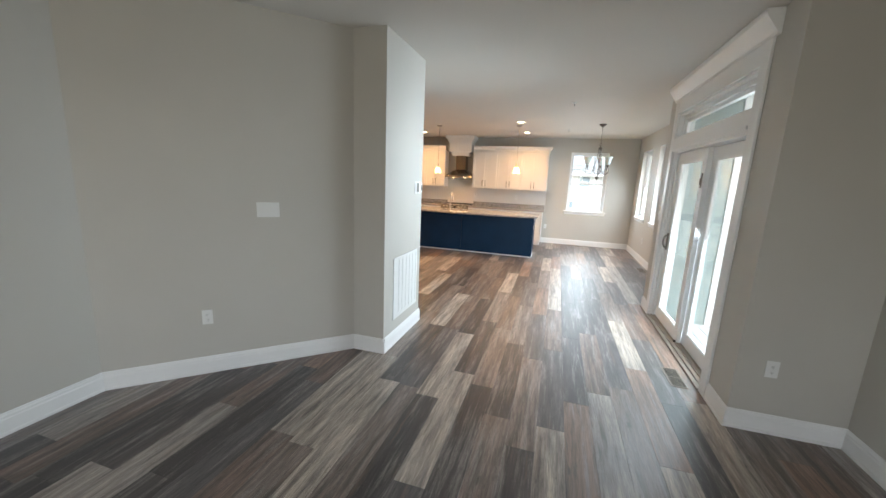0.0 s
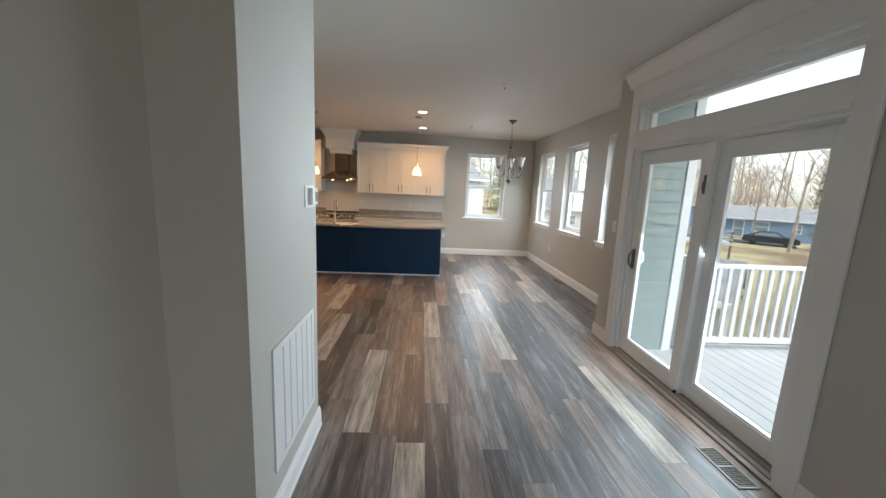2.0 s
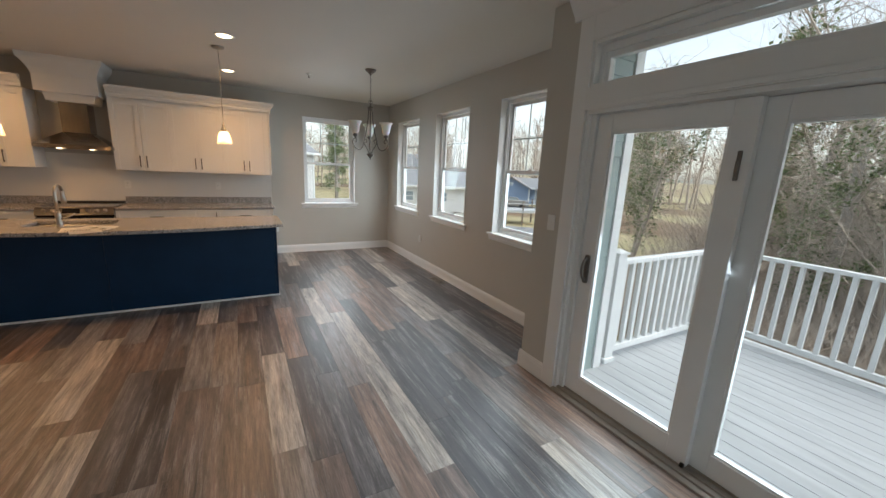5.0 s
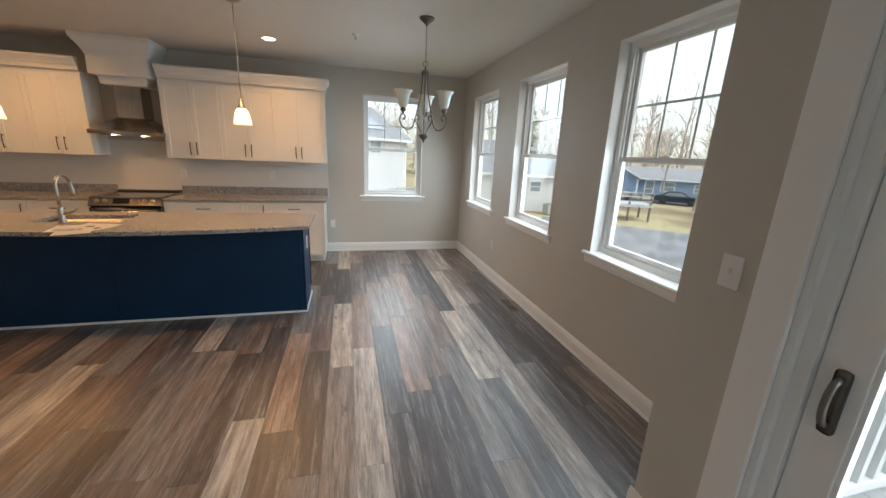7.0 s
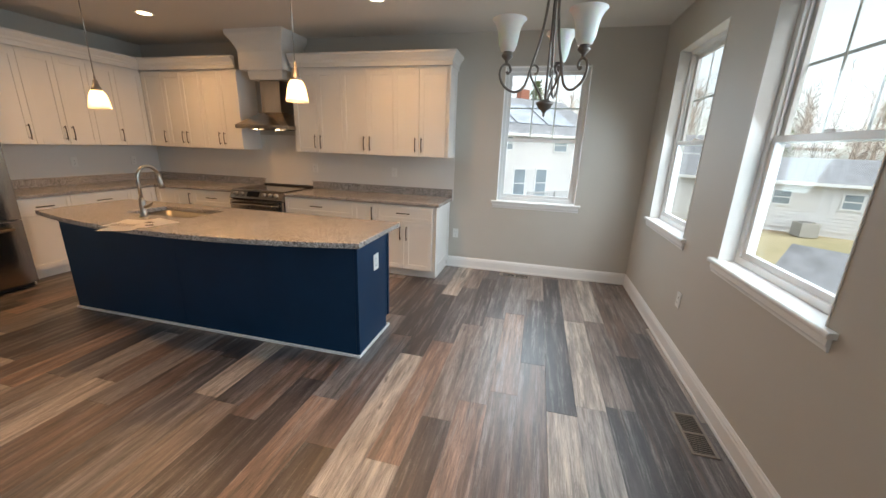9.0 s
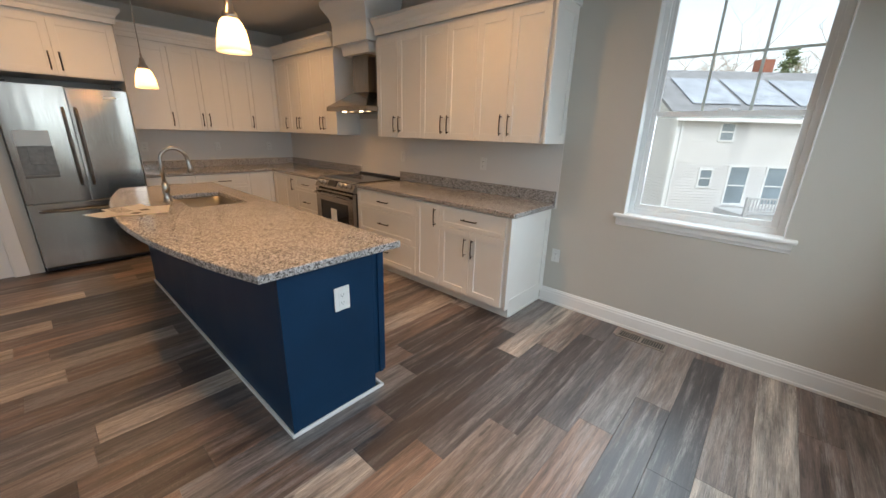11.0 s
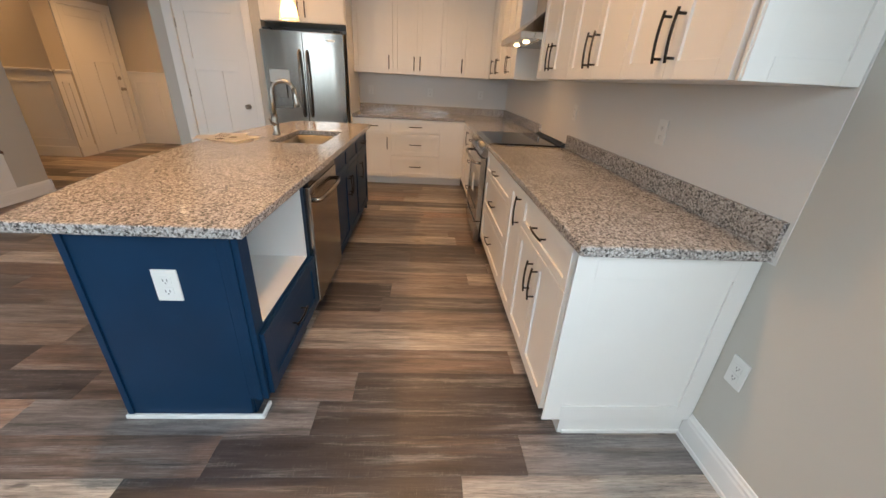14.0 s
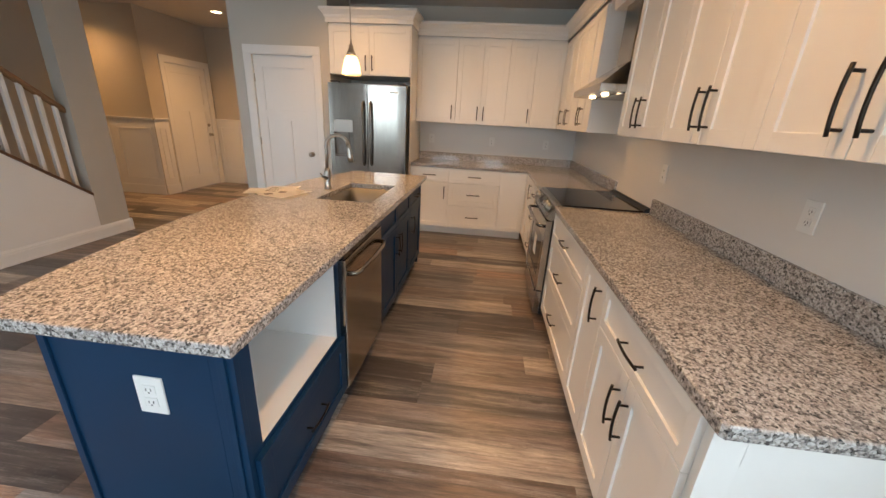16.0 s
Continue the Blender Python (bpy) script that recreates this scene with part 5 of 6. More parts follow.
def register(x0, x1, y0, y1, along):
    r = thing("floor_register", "tan metal floor register set in the vinyl planks", "floor vent", "floor registers")
    bm = bmesh.new()
    e = 0.016
    for s in ((x0, x0 + e, y0, y1), (x1 - e, x1, y0, y1), (x0 + e, x1 - e, y0, y0 + e), (x0 + e, x1 - e, y1 - e, y1)):
        box(bm, s[0], s[1], s[2], s[3], 0.0005, 0.006, bevel=0.0015)
    part("rim", bm, register_tan, r)
    # flat dark sheet on the planks, for the shade under the louvres
    part("shade_sheet", boxed(x0 + e, x1 - e, y0 + e, y1 - e, 0.0005, 0.0012), hollow_shade, r)
    bm = bmesh.new()
    n = 20
    a0, a1 = (x0 + e, x1 - e) if along == "x" else (y0 + e, y1 - e)
    for k in range(n):
        a = a0 + (a1 - a0) * (k + 0.5) / n
        if along == "x":
            box(bm, a - 0.0022, a + 0.0022, y0 + e, y1 - e, 0.0014, 0.0048)
        else:
            box(bm, x0 + e, x1 - e, a - 0.0022, a + 0.0022, 0.0014, 0.0048)
    m_ = (a0 + a1) / 2
    if along == "x":
        box(bm, m_ - 0.008, m_ + 0.008, y0 + e, y1 - e, 0.0014, 0.0055)
    else:
        box(bm, x0 + e, x1 - e, m_ - 0.008, m_ + 0.008, 0.0014, 0.0055)
    part("louvres", bm, register_tan, r)


register(1.885, 2.02, 7.76, 8.10, "y")
register(0.635, 0.975, 10.24, 10.365, "x")
register(1.285, 1.42, 3.30, 3.635, "y")

# ---- pantry, hall and stairs ----
PX = -3.98
wall("wall_pantry", "y", PX - 0.12, PX, 6.17, 7.33, [(6.40, 7.18, (0.0, 2.06))])
wall("wall_pantry_side", "x", 7.33, 7.3695, WEST - 0.15, PX)
wall("wall_hall_north", "x", 6.17, 6.29, -6.5, PX - 0.12, material=foyer_paint)
wall("wall_hall_west", "y", -6.5, -6.35, 4.05, 6.17, material=foyer_paint)
wall("wall_front", "x", 3.90, 4.05, -6.5, -4.95, [(-6.24, -5.33, (0.0, 2.08))], foyer_paint)
wall("wall_hall_side", "y", -5.07, -4.95, 2.6, 3.90, material=foyer_paint)
wall("wall_hall_south", "x", 2.45, 2.6, -5.07, -2.9, material=foyer_paint)
wall("wall_stair_back", "x", 3.84, 3.98, -4.0, -1.456, material=wall_paint)
wall("wall_stair_end", "y", -1.87, -1.75, 3.9805, 5.14)
structure("wall_post", boxed(-3.20, -2.86, 5.0, 5.14, 0, CEIL), wall_paint, "full height painted wall end beside the stairs", "wall")


def panel_door(name, label, width, height, m, knob_side, hinge_side, kind):
    d = thing(name, label, "door", m=m)
    d["kind"] = "structure"
    w = width
    bm = bmesh.new()
    box(bm, 0, w, 0.012, 0.03, 0.006, height)
    st = 0.11
    rails = [(0.006, 0.24), (height * 0.645, height * 0.645 + 0.12), (height - 0.13, height)]
    for s in ((0, st), (w - st, w)):
        box(bm, s[0], s[1], 0.0, 0.0115, 0.006, height, bevel=0.002)
    for z0, z1 in rails:
        box(bm, st, w - st, 0.0, 0.0115, z0, z1, bevel=0.002)
    box(bm, w / 2 - 0.05, w / 2 + 0.05, 0.0, 0.0115, 0.24, height * 0.645, bevel=0.002)
    part("leaf", bm, trim_paint, d)
    kx = w - 0.07 if knob_side > 0 else 0.07
    bm = bmesh.new()
    lathe(bm, [(0.030, 0), (0.030, 0.006), (0.012, 0.012), (0.011, 0.03), (0.024, 0.038), (0.028, 0.052), (0.020, 0.062), (0.001, 0.064)], (0, 0, 0), 20, m=Matrix.Translation((kx, 0, 0.93)) @ Matrix.Rotation(radians(90), 4, 'X'))
    part("knob", bm, nickel, d)
    if kind == "entry":
        bm = bmesh.new()
        lathe(bm, [(0.030, 0), (0.030, 0.008), (0.024, 0.016), (0.001, 0.018)], (0, 0, 0), 20, m=Matrix.Translation((kx, 0, 1.10)) @ Matrix.Rotation(radians(90), 4, 'X'))
        part("deadbolt", bm, nickel, d)
    hx = 0.0 if hinge_side < 0 else w
    for z in (0.22, height * 0.52, height - 0.25):
        bm = bmesh.new()
        tube(bm, [(hx, -0.004, z - 0.045), (hx, -0.004, z + 0.045)], 0.006, 8)
        part("hinge", bm, nickel, d)
    bm = bmesh.new()
    c = 0.085
    for s in ((-0.02 - c, -0.02, 0.001, height + 0.02), (w + 0.02, w + 0.02 + c, 0.001, height + 0.02), (-0.02 - c, w + 0.02 + c, height + 0.0205, height + 0.02 + c)):
        box(bm, s[0], s[1], -0.028, -0.0105, s[2], s[3], bevel=0.003)
    part("casing", bm, trim_paint, d)
    bm = bmesh.new()
    for s in ((-0.0195, -0.003, 0.001, height + 0.003), (w + 0.003, w + 0.0195, 0.001, height + 0.003), (-0.0195, w + 0.0195, height + 0.0035, height + 0.0195)):
        box(bm, s[0], s[1], -0.0285, 0.09, s[2], s[3])
    part("jamb", bm, trim_paint, d)
    return d


panel_door("door_2", "closed white three-panel pantry door", 0.74, 2.04, Matrix.Translation((PX - 0.01, 6.42, 0)) @ Matrix.Rotation(radians(90), 4, 'Z'), 1, -1, "pantry")
panel_door("door_3", "closed white panelled front door", 0.87, 2.06, Matrix.Translation((-5.35, 4.04, 0)) @ Matrix.Rotation(radians(180), 4, 'Z'), 1, -1, "entry")


def wainscot(name, m, length):
    w = thing(name, "white panelled wainscot in the hall", "wainscot", m=m)
    w["kind"] = "structure"
    part("field", boxed(0, length, -0.006, -0.0005, 0.001, 1.19), trim_paint, w)
    part("cap_rail", boxed(0, length, -0.032, -0.0005, 1.1905, 1.215, bevel=0.004), trim_paint, w)
    part("base_rail", boxed(0, length, -0.022, -0.0065, 0.001, 0.15, bevel=0.003), trim_paint, w)
    n = max(1, round(length / 0.6))
    for k in range(n):
        x0, x1 = length * k / n + 0.07, length * (k + 1) / n - 0.07
        bm = bmesh.new()
        e = 0.025
        for s in ((x0, x0 + e, 0.25, 1.06), (x1 - e, x1, 0.25, 1.06), (x0 + e, x1 - e, 0.25, 0.25 + e), (x0 + e, x1 - e, 1.06 - e, 1.06)):
            box(bm, s[0], s[1], -0.018, -0.0065, s[2], s[3], bevel=0.003)
        part("panel_mould", bm, trim_paint, w)
    return w


def on_wall(x, y, nx, ny):
    return Matrix.Translation((x, y, 0)) @ Matrix.Rotation(math.atan2(ny, nx) + math.pi / 2, 4, 'Z')


wainscot("wainscot_west", on_wall(-6.35, 4.051, 1, 0), 2.1)
wainscot("wainscot_front", on_wall(-4.951, 4.05, 0, 1), 0.27)
wainscot("wainscot_side", on_wall(-4.95, 2.6, 1, 0), 1.44)
wainscot("wainscot_south", on_wall(-2.9, 2.6, 0, 1), 2.04)
baseboard((PX, 6.30), (PX, 6.151))
baseboard((-3.219, 5.14), (-1.75, 5.14))
baseboard((-3.20, 5.0), (-3.20, 5.159))

# stairs rising towards +x behind a closed string
RISE, GO = 0.19, 0.253
st = thing("staircase", "enclosed staircase with white risers and dark wood treads", "stairs")
for k in range(8):
    x0 = -2.95 + k * GO
    if x0 + GO > -1.86:
        break
    part("riser", boxed(x0, -1.872, 3.982, 4.998, k * RISE + 0.001, (k + 1) * RISE - 0.03), trim_paint, st)
    part("tread", boxed(x0 - 0.025, x0 + GO - 0.0015, 3.982, 4.998, (k + 1) * RISE - 0.0295, (k + 1) * RISE, bevel=0.004), carpet_mat, st)
kw = thing("stair_balustrade", "white balusters and wooden handrail on a sloping knee wall", "balustrade")


def slope(x):
    return 0.47 + 0.752 * (x + 2.86)


bm = bmesh.new()
prism(bm, [(-2.859, 0.001), (-1.872, 0.001), (-1.872, slope(-1.872)), (-2.859, slope(-2.859))], "y", 5.0, 5.14)
# uses trim_paint, lighter than wall_paint on the post
part("knee_wall", bm, trim_paint, kw, "white knee wall")
bm = bmesh.new()
prism(bm, [(-2.859, slope(-2.859) + 0.0005), (-1.872, slope(-1.872) + 0.0005), (-1.872, slope(-1.872) + 0.03), (-2.859, slope(-2.859) + 0.03)], "y", 4.985, 5.155)
part("cap", bm, carpet_mat, kw, "dark stained wooden cap")
bm = bmesh.new()
prism(bm, [(-2.859, slope(-2.859) + 0.82), (-1.872, slope(-1.872) + 0.82), (-1.872, slope(-1.872) + 0.88), (-2.859, slope(-2.859) + 0.88)], "y", 5.04, 5.10)
bmesh.ops.bevel(bm, geom=bm.edges[:], offset=0.01, segments=2, affect='EDGES')
part("handrail", bm, oak_rail, kw, "brown wooden handrail")
for k in range(7):
    x = -2.78 + k * 0.121
    bm = bmesh.new()
    prism(bm, [(x - 0.016, slope(x - 0.016) + 0.031), (x + 0.016, slope(x + 0.016) + 0.031), (x + 0.016, slope(x + 0.016) + 0.819), (x - 0.016, slope(x - 0.016) + 0.819)], "y", 5.054, 5.086)
    part("baluster", bm, trim_paint, kw)

# ---- outside: deck ----
GZ = -2.8
DZ = -0.10
deck_grey = varied("deck_grey", (0.44, 0.455, 0.475), 0.6, amount=0.12, scale=3, grain=60, relief=0.3, stretch=(6, 0.6, 1), distance=0.001)
siding_green = varied("siding_green", (0.30, 0.36, 0.36), 0.55, amount=0.06, scale=2, grain=60, relief=0.2)
siding_white = varied("siding_white", (0.66, 0.66, 0.67), 0.6, amount=0.05, scale=0.6, grain=30)
siding_blue = varied("siding_blue", (0.24, 0.33, 0.47), 0.6, amount=0.06, scale=0.6, grain=30)
roof_mat = varied("shingle", (0.25, 0.255, 0.27), 0.85, amount=0.25, scale=3, grain=14, relief=0.5, distance=0.02)
# panes carry the reflected sky as a paler base colour
far_sky_glass = varied("far_sky_glass", (0.24, 0.29, 0.33), 0.08, amount=0.2, scale=0.8, relief=0.0)
# pale base stands in for bright sky mirrored in the solar panels
solar_mat = varied("solar_sky_tone", (0.40, 0.43, 0.48), 0.14, amount=0.2, scale=1.2, relief=0.0)
brick_mat = varied("chimney_brick", (0.32, 0.13, 0.085), 0.8, amount=0.2, scale=6, grain=12)
concrete = varied("concrete", (0.36, 0.35, 0.33), 0.8, amount=0.1)
asphalt = varied("asphalt", (0.06, 0.06, 0.062), 0.85, amount=0.2, scale=0.6, grain=40)
car_silver = varied("car_silver", (0.45, 0.46, 0.48), 0.25, 0.6, amount=0.04)
car_dark = varied("car_dark", (0.03, 0.045, 0.075), 0.22, 0.4, amount=0.06)
shed_grey = varied("shed_grey", (0.42, 0.44, 0.45), 0.7, amount=0.06)
bark_plain = varied("old_timber", (0.16, 0.13, 0.11), 0.8, amount=0.15)
rubber = varied("rubber", (0.02, 0.02, 0.02), 0.8, amount=0.1)

dk = thing("deck", "pale grey composite deck outside the patio door", "deck")
x = 1.675
while x < 4.32:
    part("deck_board", boxed(x, x + 0.137, -1.5, 5.50, DZ - 0.025, DZ, bevel=0.003), deck_grey, dk)
    x += 0.142
part("rim", boxed(1.675, 4.36, 5.501, 5.53, DZ - 0.25, DZ - 0.002), pvc_white, dk)
part("rim", boxed(x, x + 0.03, -1.5, 5.50, DZ - 0.25, DZ - 0.002), pvc_white, dk)
for px, py in ((2.5, 5.35), (4.2, 5.35), (4.2, 2.2), (4.2, -1.3)):
    part("support_post", boxed(px, px + 0.12, py, py + 0.12, GZ - 0.05, DZ - 0.026), pvc_white, dk)
rl = thing("deck_railing", "white vinyl deck railing with square balusters and capped posts", "railing")


def rail_post(x, y):
    bm = bmesh.new()
    box(bm, x - 0.055, x + 0.055, y - 0.055, y + 0.055, DZ + 0.001, 0.945)
    p = part("post", bm, pvc_white, rl)
    bm = bmesh.new()
    box(bm, x - 0.072, x + 0.072, y - 0.072, y + 0.072, 0.9455, 0.965, bevel=0.004)
    v = [bm.verts.new((x + a, y + b, 0.9655)) for a, b in ((-0.065, -0.065), (0.065, -0.065), (0.065, 0.065), (-0.065, 0.065))]
    t = bm.verts.new((x, y, 0.995))
    for k in range(4):
        bm.faces.new((v[k], v[(k + 1) % 4], t))
    part("cap", bm, pvc_white, p)
    part("skirt", boxed(x - 0.075, x + 0.075, y - 0.075, y + 0.075, DZ + 0.001, DZ + 0.05, bevel=0.01), pvc_white, p)


def rail_run(p, q):
    p, q = Vector((*p, 0)), Vector((*q, 0))
    d = q - p
    m = Matrix.Translation(p) @ Matrix.Rotation(math.atan2(d.y, d.x), 4, 'Z')
    L = d.length
    for z0, z1, w in ((0.845, 0.885, 0.04), (-0.02, 0.04, 0.028)):
        bm = bmesh.new()
        box(bm, 0.056, L - 0.056, -w, w, z0, z1, bevel=0.006, m=m)
        part("rail", bm, pvc_white, rl)
    n = int((L - 0.12) / 0.118)
    gap = (L - 0.12) / n
    for k in range(n):
        x = 0.06 + (k + 0.5) * gap
        bm = bmesh.new()
        box(bm, x - 0.019, x + 0.019, -0.019, 0.019, 0.0405, 0.8445, m=m)
        part("baluster", bm, pvc_white, rl)


rail_post(2.42, 5.40), rail_post(4.25, 5.40), rail_post(4.25, 3.0), rail_post(4.25, 0.6)
rail_run((2.42, 5.40), (4.25, 5.40)), rail_run((4.25, 5.40), (4.25, 3.0)), rail_run((4.25, 3.0), (4.25, 0.6))

# lap siding on the return wall outside the patio door
jog = bpy.data.objects["wall_jog_north"]
lap = bmesh.new()
prism(lap, [(0.0, 0.0), (-0.022, 0.002), (-0.012, 0.125), (0.0, 0.125)], "x", 0, 0.515)
lap_me = bpy.data.meshes.new("clapboard")
lap.to_mesh(lap_me)
lap.free()
lap_me.materials.append(siding_green)
for k in range(28):
    o = new("clapboard", lap_me)
    o.location = (BUMP + 0.171, 5.3595, -0.35 + k * 0.118)
    o.parent = jog
part("corner_board", boxed(2.19, 2.285, 5.325, 5.3595, -0.4, 2.95), pvc_white, jog)

# ---- outside: houses ----
def house(name, label, m, w, d, h, ridge, wall_mat, windows, axis="x", chimney=None, lap_step=0.0, doors=(), eave=0.4):
    """Walls w by d by h from the ground at the origin corner; the ridge runs along axis. windows: (side, along, z, width, height); side s, w, n or e."""
    g = thing(name, label, "house", m=m)
    bm = bmesh.new()
    box(bm, 0, w, 0, d, 0, h)
    if axis == "x":
        prism(bm, [(0, h), (d, h), (d / 2, h + ridge)], "x", 0, w)
    else:
        prism(bm, [(0, h), (w, h), (w / 2, h + ridge)], "y", 0, d)
    if lap_step:
        z = 0.3
        while z < h:
            box(bm, -0.06, w + 0.06, -0.06, d + 0.06, z, z + lap_step * 0.8)
            z += lap_step
    part("wall", bm, wall_mat, g)
    bm = bmesh.new()
    t = 0.16
    s = (d if axis == "x" else w) / 2
    k = ridge / s
    prof = [(-eave, h - eave * k + 0.02), (s, h + ridge + 0.02), (2 * s + eave, h - eave * k + 0.02), (2 * s + eave, h - eave * k + 0.02 + t), (s, h + ridge + 0.02 + t), (-eave, h - eave * k + 0.02 + t)]
    if axis == "x":
        prism(bm, prof, "x", -eave, w + eave)
    else:
        prism(bm, prof, "y", -eave, d + eave)
    roof = part("roof", bm, roof_mat, g)
    bm = bmesh.new()
    if axis == "x":
        box(bm, -eave, w + eave, -eave - 0.12, -eave, h - eave * k - 0.02, h - eave * k + 0.16)
    else:
        box(bm, -eave - 0.12, -eave, -eave, d + eave, h - eave * k - 0.02, h - eave * k + 0.16)
    part("gutter", bm, pvc_white, g)
    for x in (0.0, w):
        part("corner_board", boxed(x - 0.09, x + 0.09, -0.085, 0.08, 0.0, h), pvc_white, g)
    def opening(nm, side, a, z, ww, hh):
        def put(bm, o, x0, x1, z0, z1):
            if side == "s":
                box(bm, x0, x1, -o - 0.03, 0.02, z0, z1)
            elif side == "n":
                box(bm, x0, x1, d - 0.02, d + o + 0.03, z0, z1)
            elif side == "w":
                box(bm, -o - 0.03, 0.02, x0, x1, z0, z1)
            else:
                box(bm, w - 0.02, w + o + 0.03, x0, x1, z0, z1)
        wn_ = bmesh.new()
        e = 0.09
        for q in ((a, a + e, z, z + hh), (a + ww - e, a + ww, z, z + hh), (a + e, a + ww - e, z, z + e), (a + e, a + ww - e, z + hh - e, z + hh), (a + e, a + ww - e, z + hh / 2 - 0.03, z + hh / 2 + 0.03)):
            put(wn_, 0.085, *q)
        p_ = part(nm, wn_, pvc_white, g)
        pb = bmesh.new()
        put(pb, 0.055, a + e, a + ww - e, z + e, z + hh - e)
        part("pane", pb, far_sky_glass, p_)
    for q in windows:
        opening("window", *q)
    for q in doors:
        opening("door", *q)
    if chimney:
        part("chimney", boxed(chimney[0], chimney[0] + 0.8, chimney[1], chimney[1] + 0.6, h, h + ridge + 0.9), brick_mat, roof, "red brick chimney")
    return g


# white two-storey neighbour to the north, seen across its corner
NM = Matrix.Translation((-3.0, 30.0, GZ)) @ Matrix.Rotation(radians(40), 4, 'Z')
nh = house("neighbour_house", "white two-storey house with lap siding and a dark roof", NM, 10.5, 9.0, 5.4, 2.6, siding_white,
      [("s", 2.05, 4.2, 0.8, 0.95), ("s", 1.5, 1.85, 0.75, 1.0), ("s", 6.3, 4.15, 1.3, 1.0), ("s", 1.0, 0.15, 0.75, 0.4), ("w", 4.5, 0.9, 0.9, 1.6)], "x", (6.6, 4.6), 0.15, [("s", 3.0, 1.0, 1.1, 2.05), ("s", 4.9, 1.0, 1.1, 2.05)])
for x0 in (0.9, 3.6, 6.3):
    bm = bmesh.new()
    k = 2.6 / 4.5
    prism(bm, [(0.7, 5.4 + 0.7 * k + 0.24), (3.3, 5.4 + 3.3 * k + 0.24), (3.3, 5.4 + 3.3 * k + 0.28), (0.7, 5.4 + 0.7 * k + 0.28)], "x", x0, x0 + 2.45)
    part("solar_panel", bm, solar_mat, nh, "glossy solar panels toned pale for the sky they reflect")
part("downspout", boxed(0.12, 0.20, -0.16, -0.0855, 0.1, 5.2), pvc_white, nh)
part("wall_lamp", boxed(-0.16, -0.065, 3.9, 4.05, 1.55, 1.85, bevel=0.02), bronze, nh, "dark outdoor wall lantern")
bal = thing("balcony_deck", "pale grey raised deck on the neighbouring house", "deck", m=NM)
part("platform", boxed(2.7, 9.6, -2.1, -0.13, 0.62, 0.86), deck_grey, bal)
for k in range(4):
    part("post", boxed(2.7 + k * 2.26, 2.82 + k * 2.26, -2.22, -2.1005, 0.0, 1.72), deck_grey, bal)
for z in (0.98, 1.62):
    part("rail", boxed(2.82, 9.48, -2.19, -2.12, z, z + 0.07), deck_grey, bal)
bm = bmesh.new()
for k in range(44):
    box(bm, 2.9 + k * 0.15, 2.94 + k * 0.15, -2.175, -2.135, 1.05, 1.62)
part("balusters", bm, deck_grey, bal)
# white ranch house and blue house to the north-east
house("ranch_house", "low white house with a grey shingle roof", Matrix.Translation((9.0, 35.5, GZ)) @ Matrix.Rotation(radians(-25), 4, 'Z'), 12.0, 8.0, 3.0, 1.2, siding_white,
      [("s", 3.6, 1.6, 0.95, 0.95), ("s", 6.6, 1.6, 0.95, 0.95), ("s", 9.6, 1.6, 0.9, 0.95), ("w", 3.0, 1.7, 0.9, 0.95)], "x", None, 0.2)
rd_ = thing("raised_deck", "grey raised wooden deck on tall posts", "deck", m=Matrix.Translation((19.6, 28.6, GZ)) @ Matrix.Rotation(radians(-25), 4, 'Z'))
part("platform", boxed(0, 3.2, 0, 2.6, 1.1, 1.3), deck_grey, rd_)
for px, py in ((0.05, 0.05), (3.0, 0.05), (0.05, 2.4), (3.0, 2.4), (1.5, 0.05)):
    part("post", boxed(px, px + 0.12, py, py + 0.12, 0.0, 2.2), bark_plain, rd_)
for z in (1.5, 1.85, 2.15):
    part("rail", boxed(0.05, 3.1, 0.0, 0.05, z, z + 0.06), deck_grey, rd_)
BM = Matrix.Translation((34.0, 49.0, GZ)) @ Matrix.Rotation(radians(-45), 4, 'Z')
house("blue_house", "blue bungalow with a grey roof and white trim", BM, 13.0, 7.0, 2.45, 1.25, siding_blue,
      [("s", 7.4, 0.9, 1.6, 1.2), ("s", 11.0, 1.0, 0.8, 1.0)], "x", None, 0.2, [("s", 5.6, 0.1, 1.1, 2.1)])
house("blue_wing", "blue gabled front wing with white trim", BM @ Matrix.Translation((-0.4, -1.8, 0)), 5.2, 4.0, 2.4, 1.4, siding_blue, [("s", 2.3, 2.75, 0.5, 0.45)], "y", None, 0.2)
house("blue_garage", "low blue outbuilding with a grey roof", Matrix.Translation((27.5, 55.5, GZ)) @ Matrix.Rotation(radians(-35), 4, 'Z'), 7.0, 6.0, 2.3, 1.5, siding_blue, [("s", 2.6, 0.9, 1.4, 1.2)], "y", None, 0.2)
house("far_house", "white house with red brick base among the trees", Matrix.Translation((16, 58, GZ)) @ Matrix.Rotation(radians(-25), 4, 'Z'), 11.0, 9.0, 4.6, 2.0, siding_white, [("s", 2, 1.0, 1, 1.2), ("s", 5, 1.0, 1, 1.2), ("s", 2, 3.0, 1, 1.2), ("s", 6, 3.0, 1, 1.2)], "x")
house("garden_shed", "pale grey garden shed with a dark roof", Matrix.Translation((5.4, 13.9, GZ)) @ Matrix.Rotation(radians(-45), 4, 'Z'), 4.0, 3.0, 1.5, 0.9, shed_grey, [("s", 1.2, 0.3, 0.8, 0.8), ("e", 1.0, 0.1, 1.0, 1.35)], "x", None, 0.0, (), 0.15)
ac = thing("air_conditioner", "pale grey outdoor air conditioning unit on the lawn", "air conditioner", m=Matrix.Translation((15.6, 30.4, GZ)))
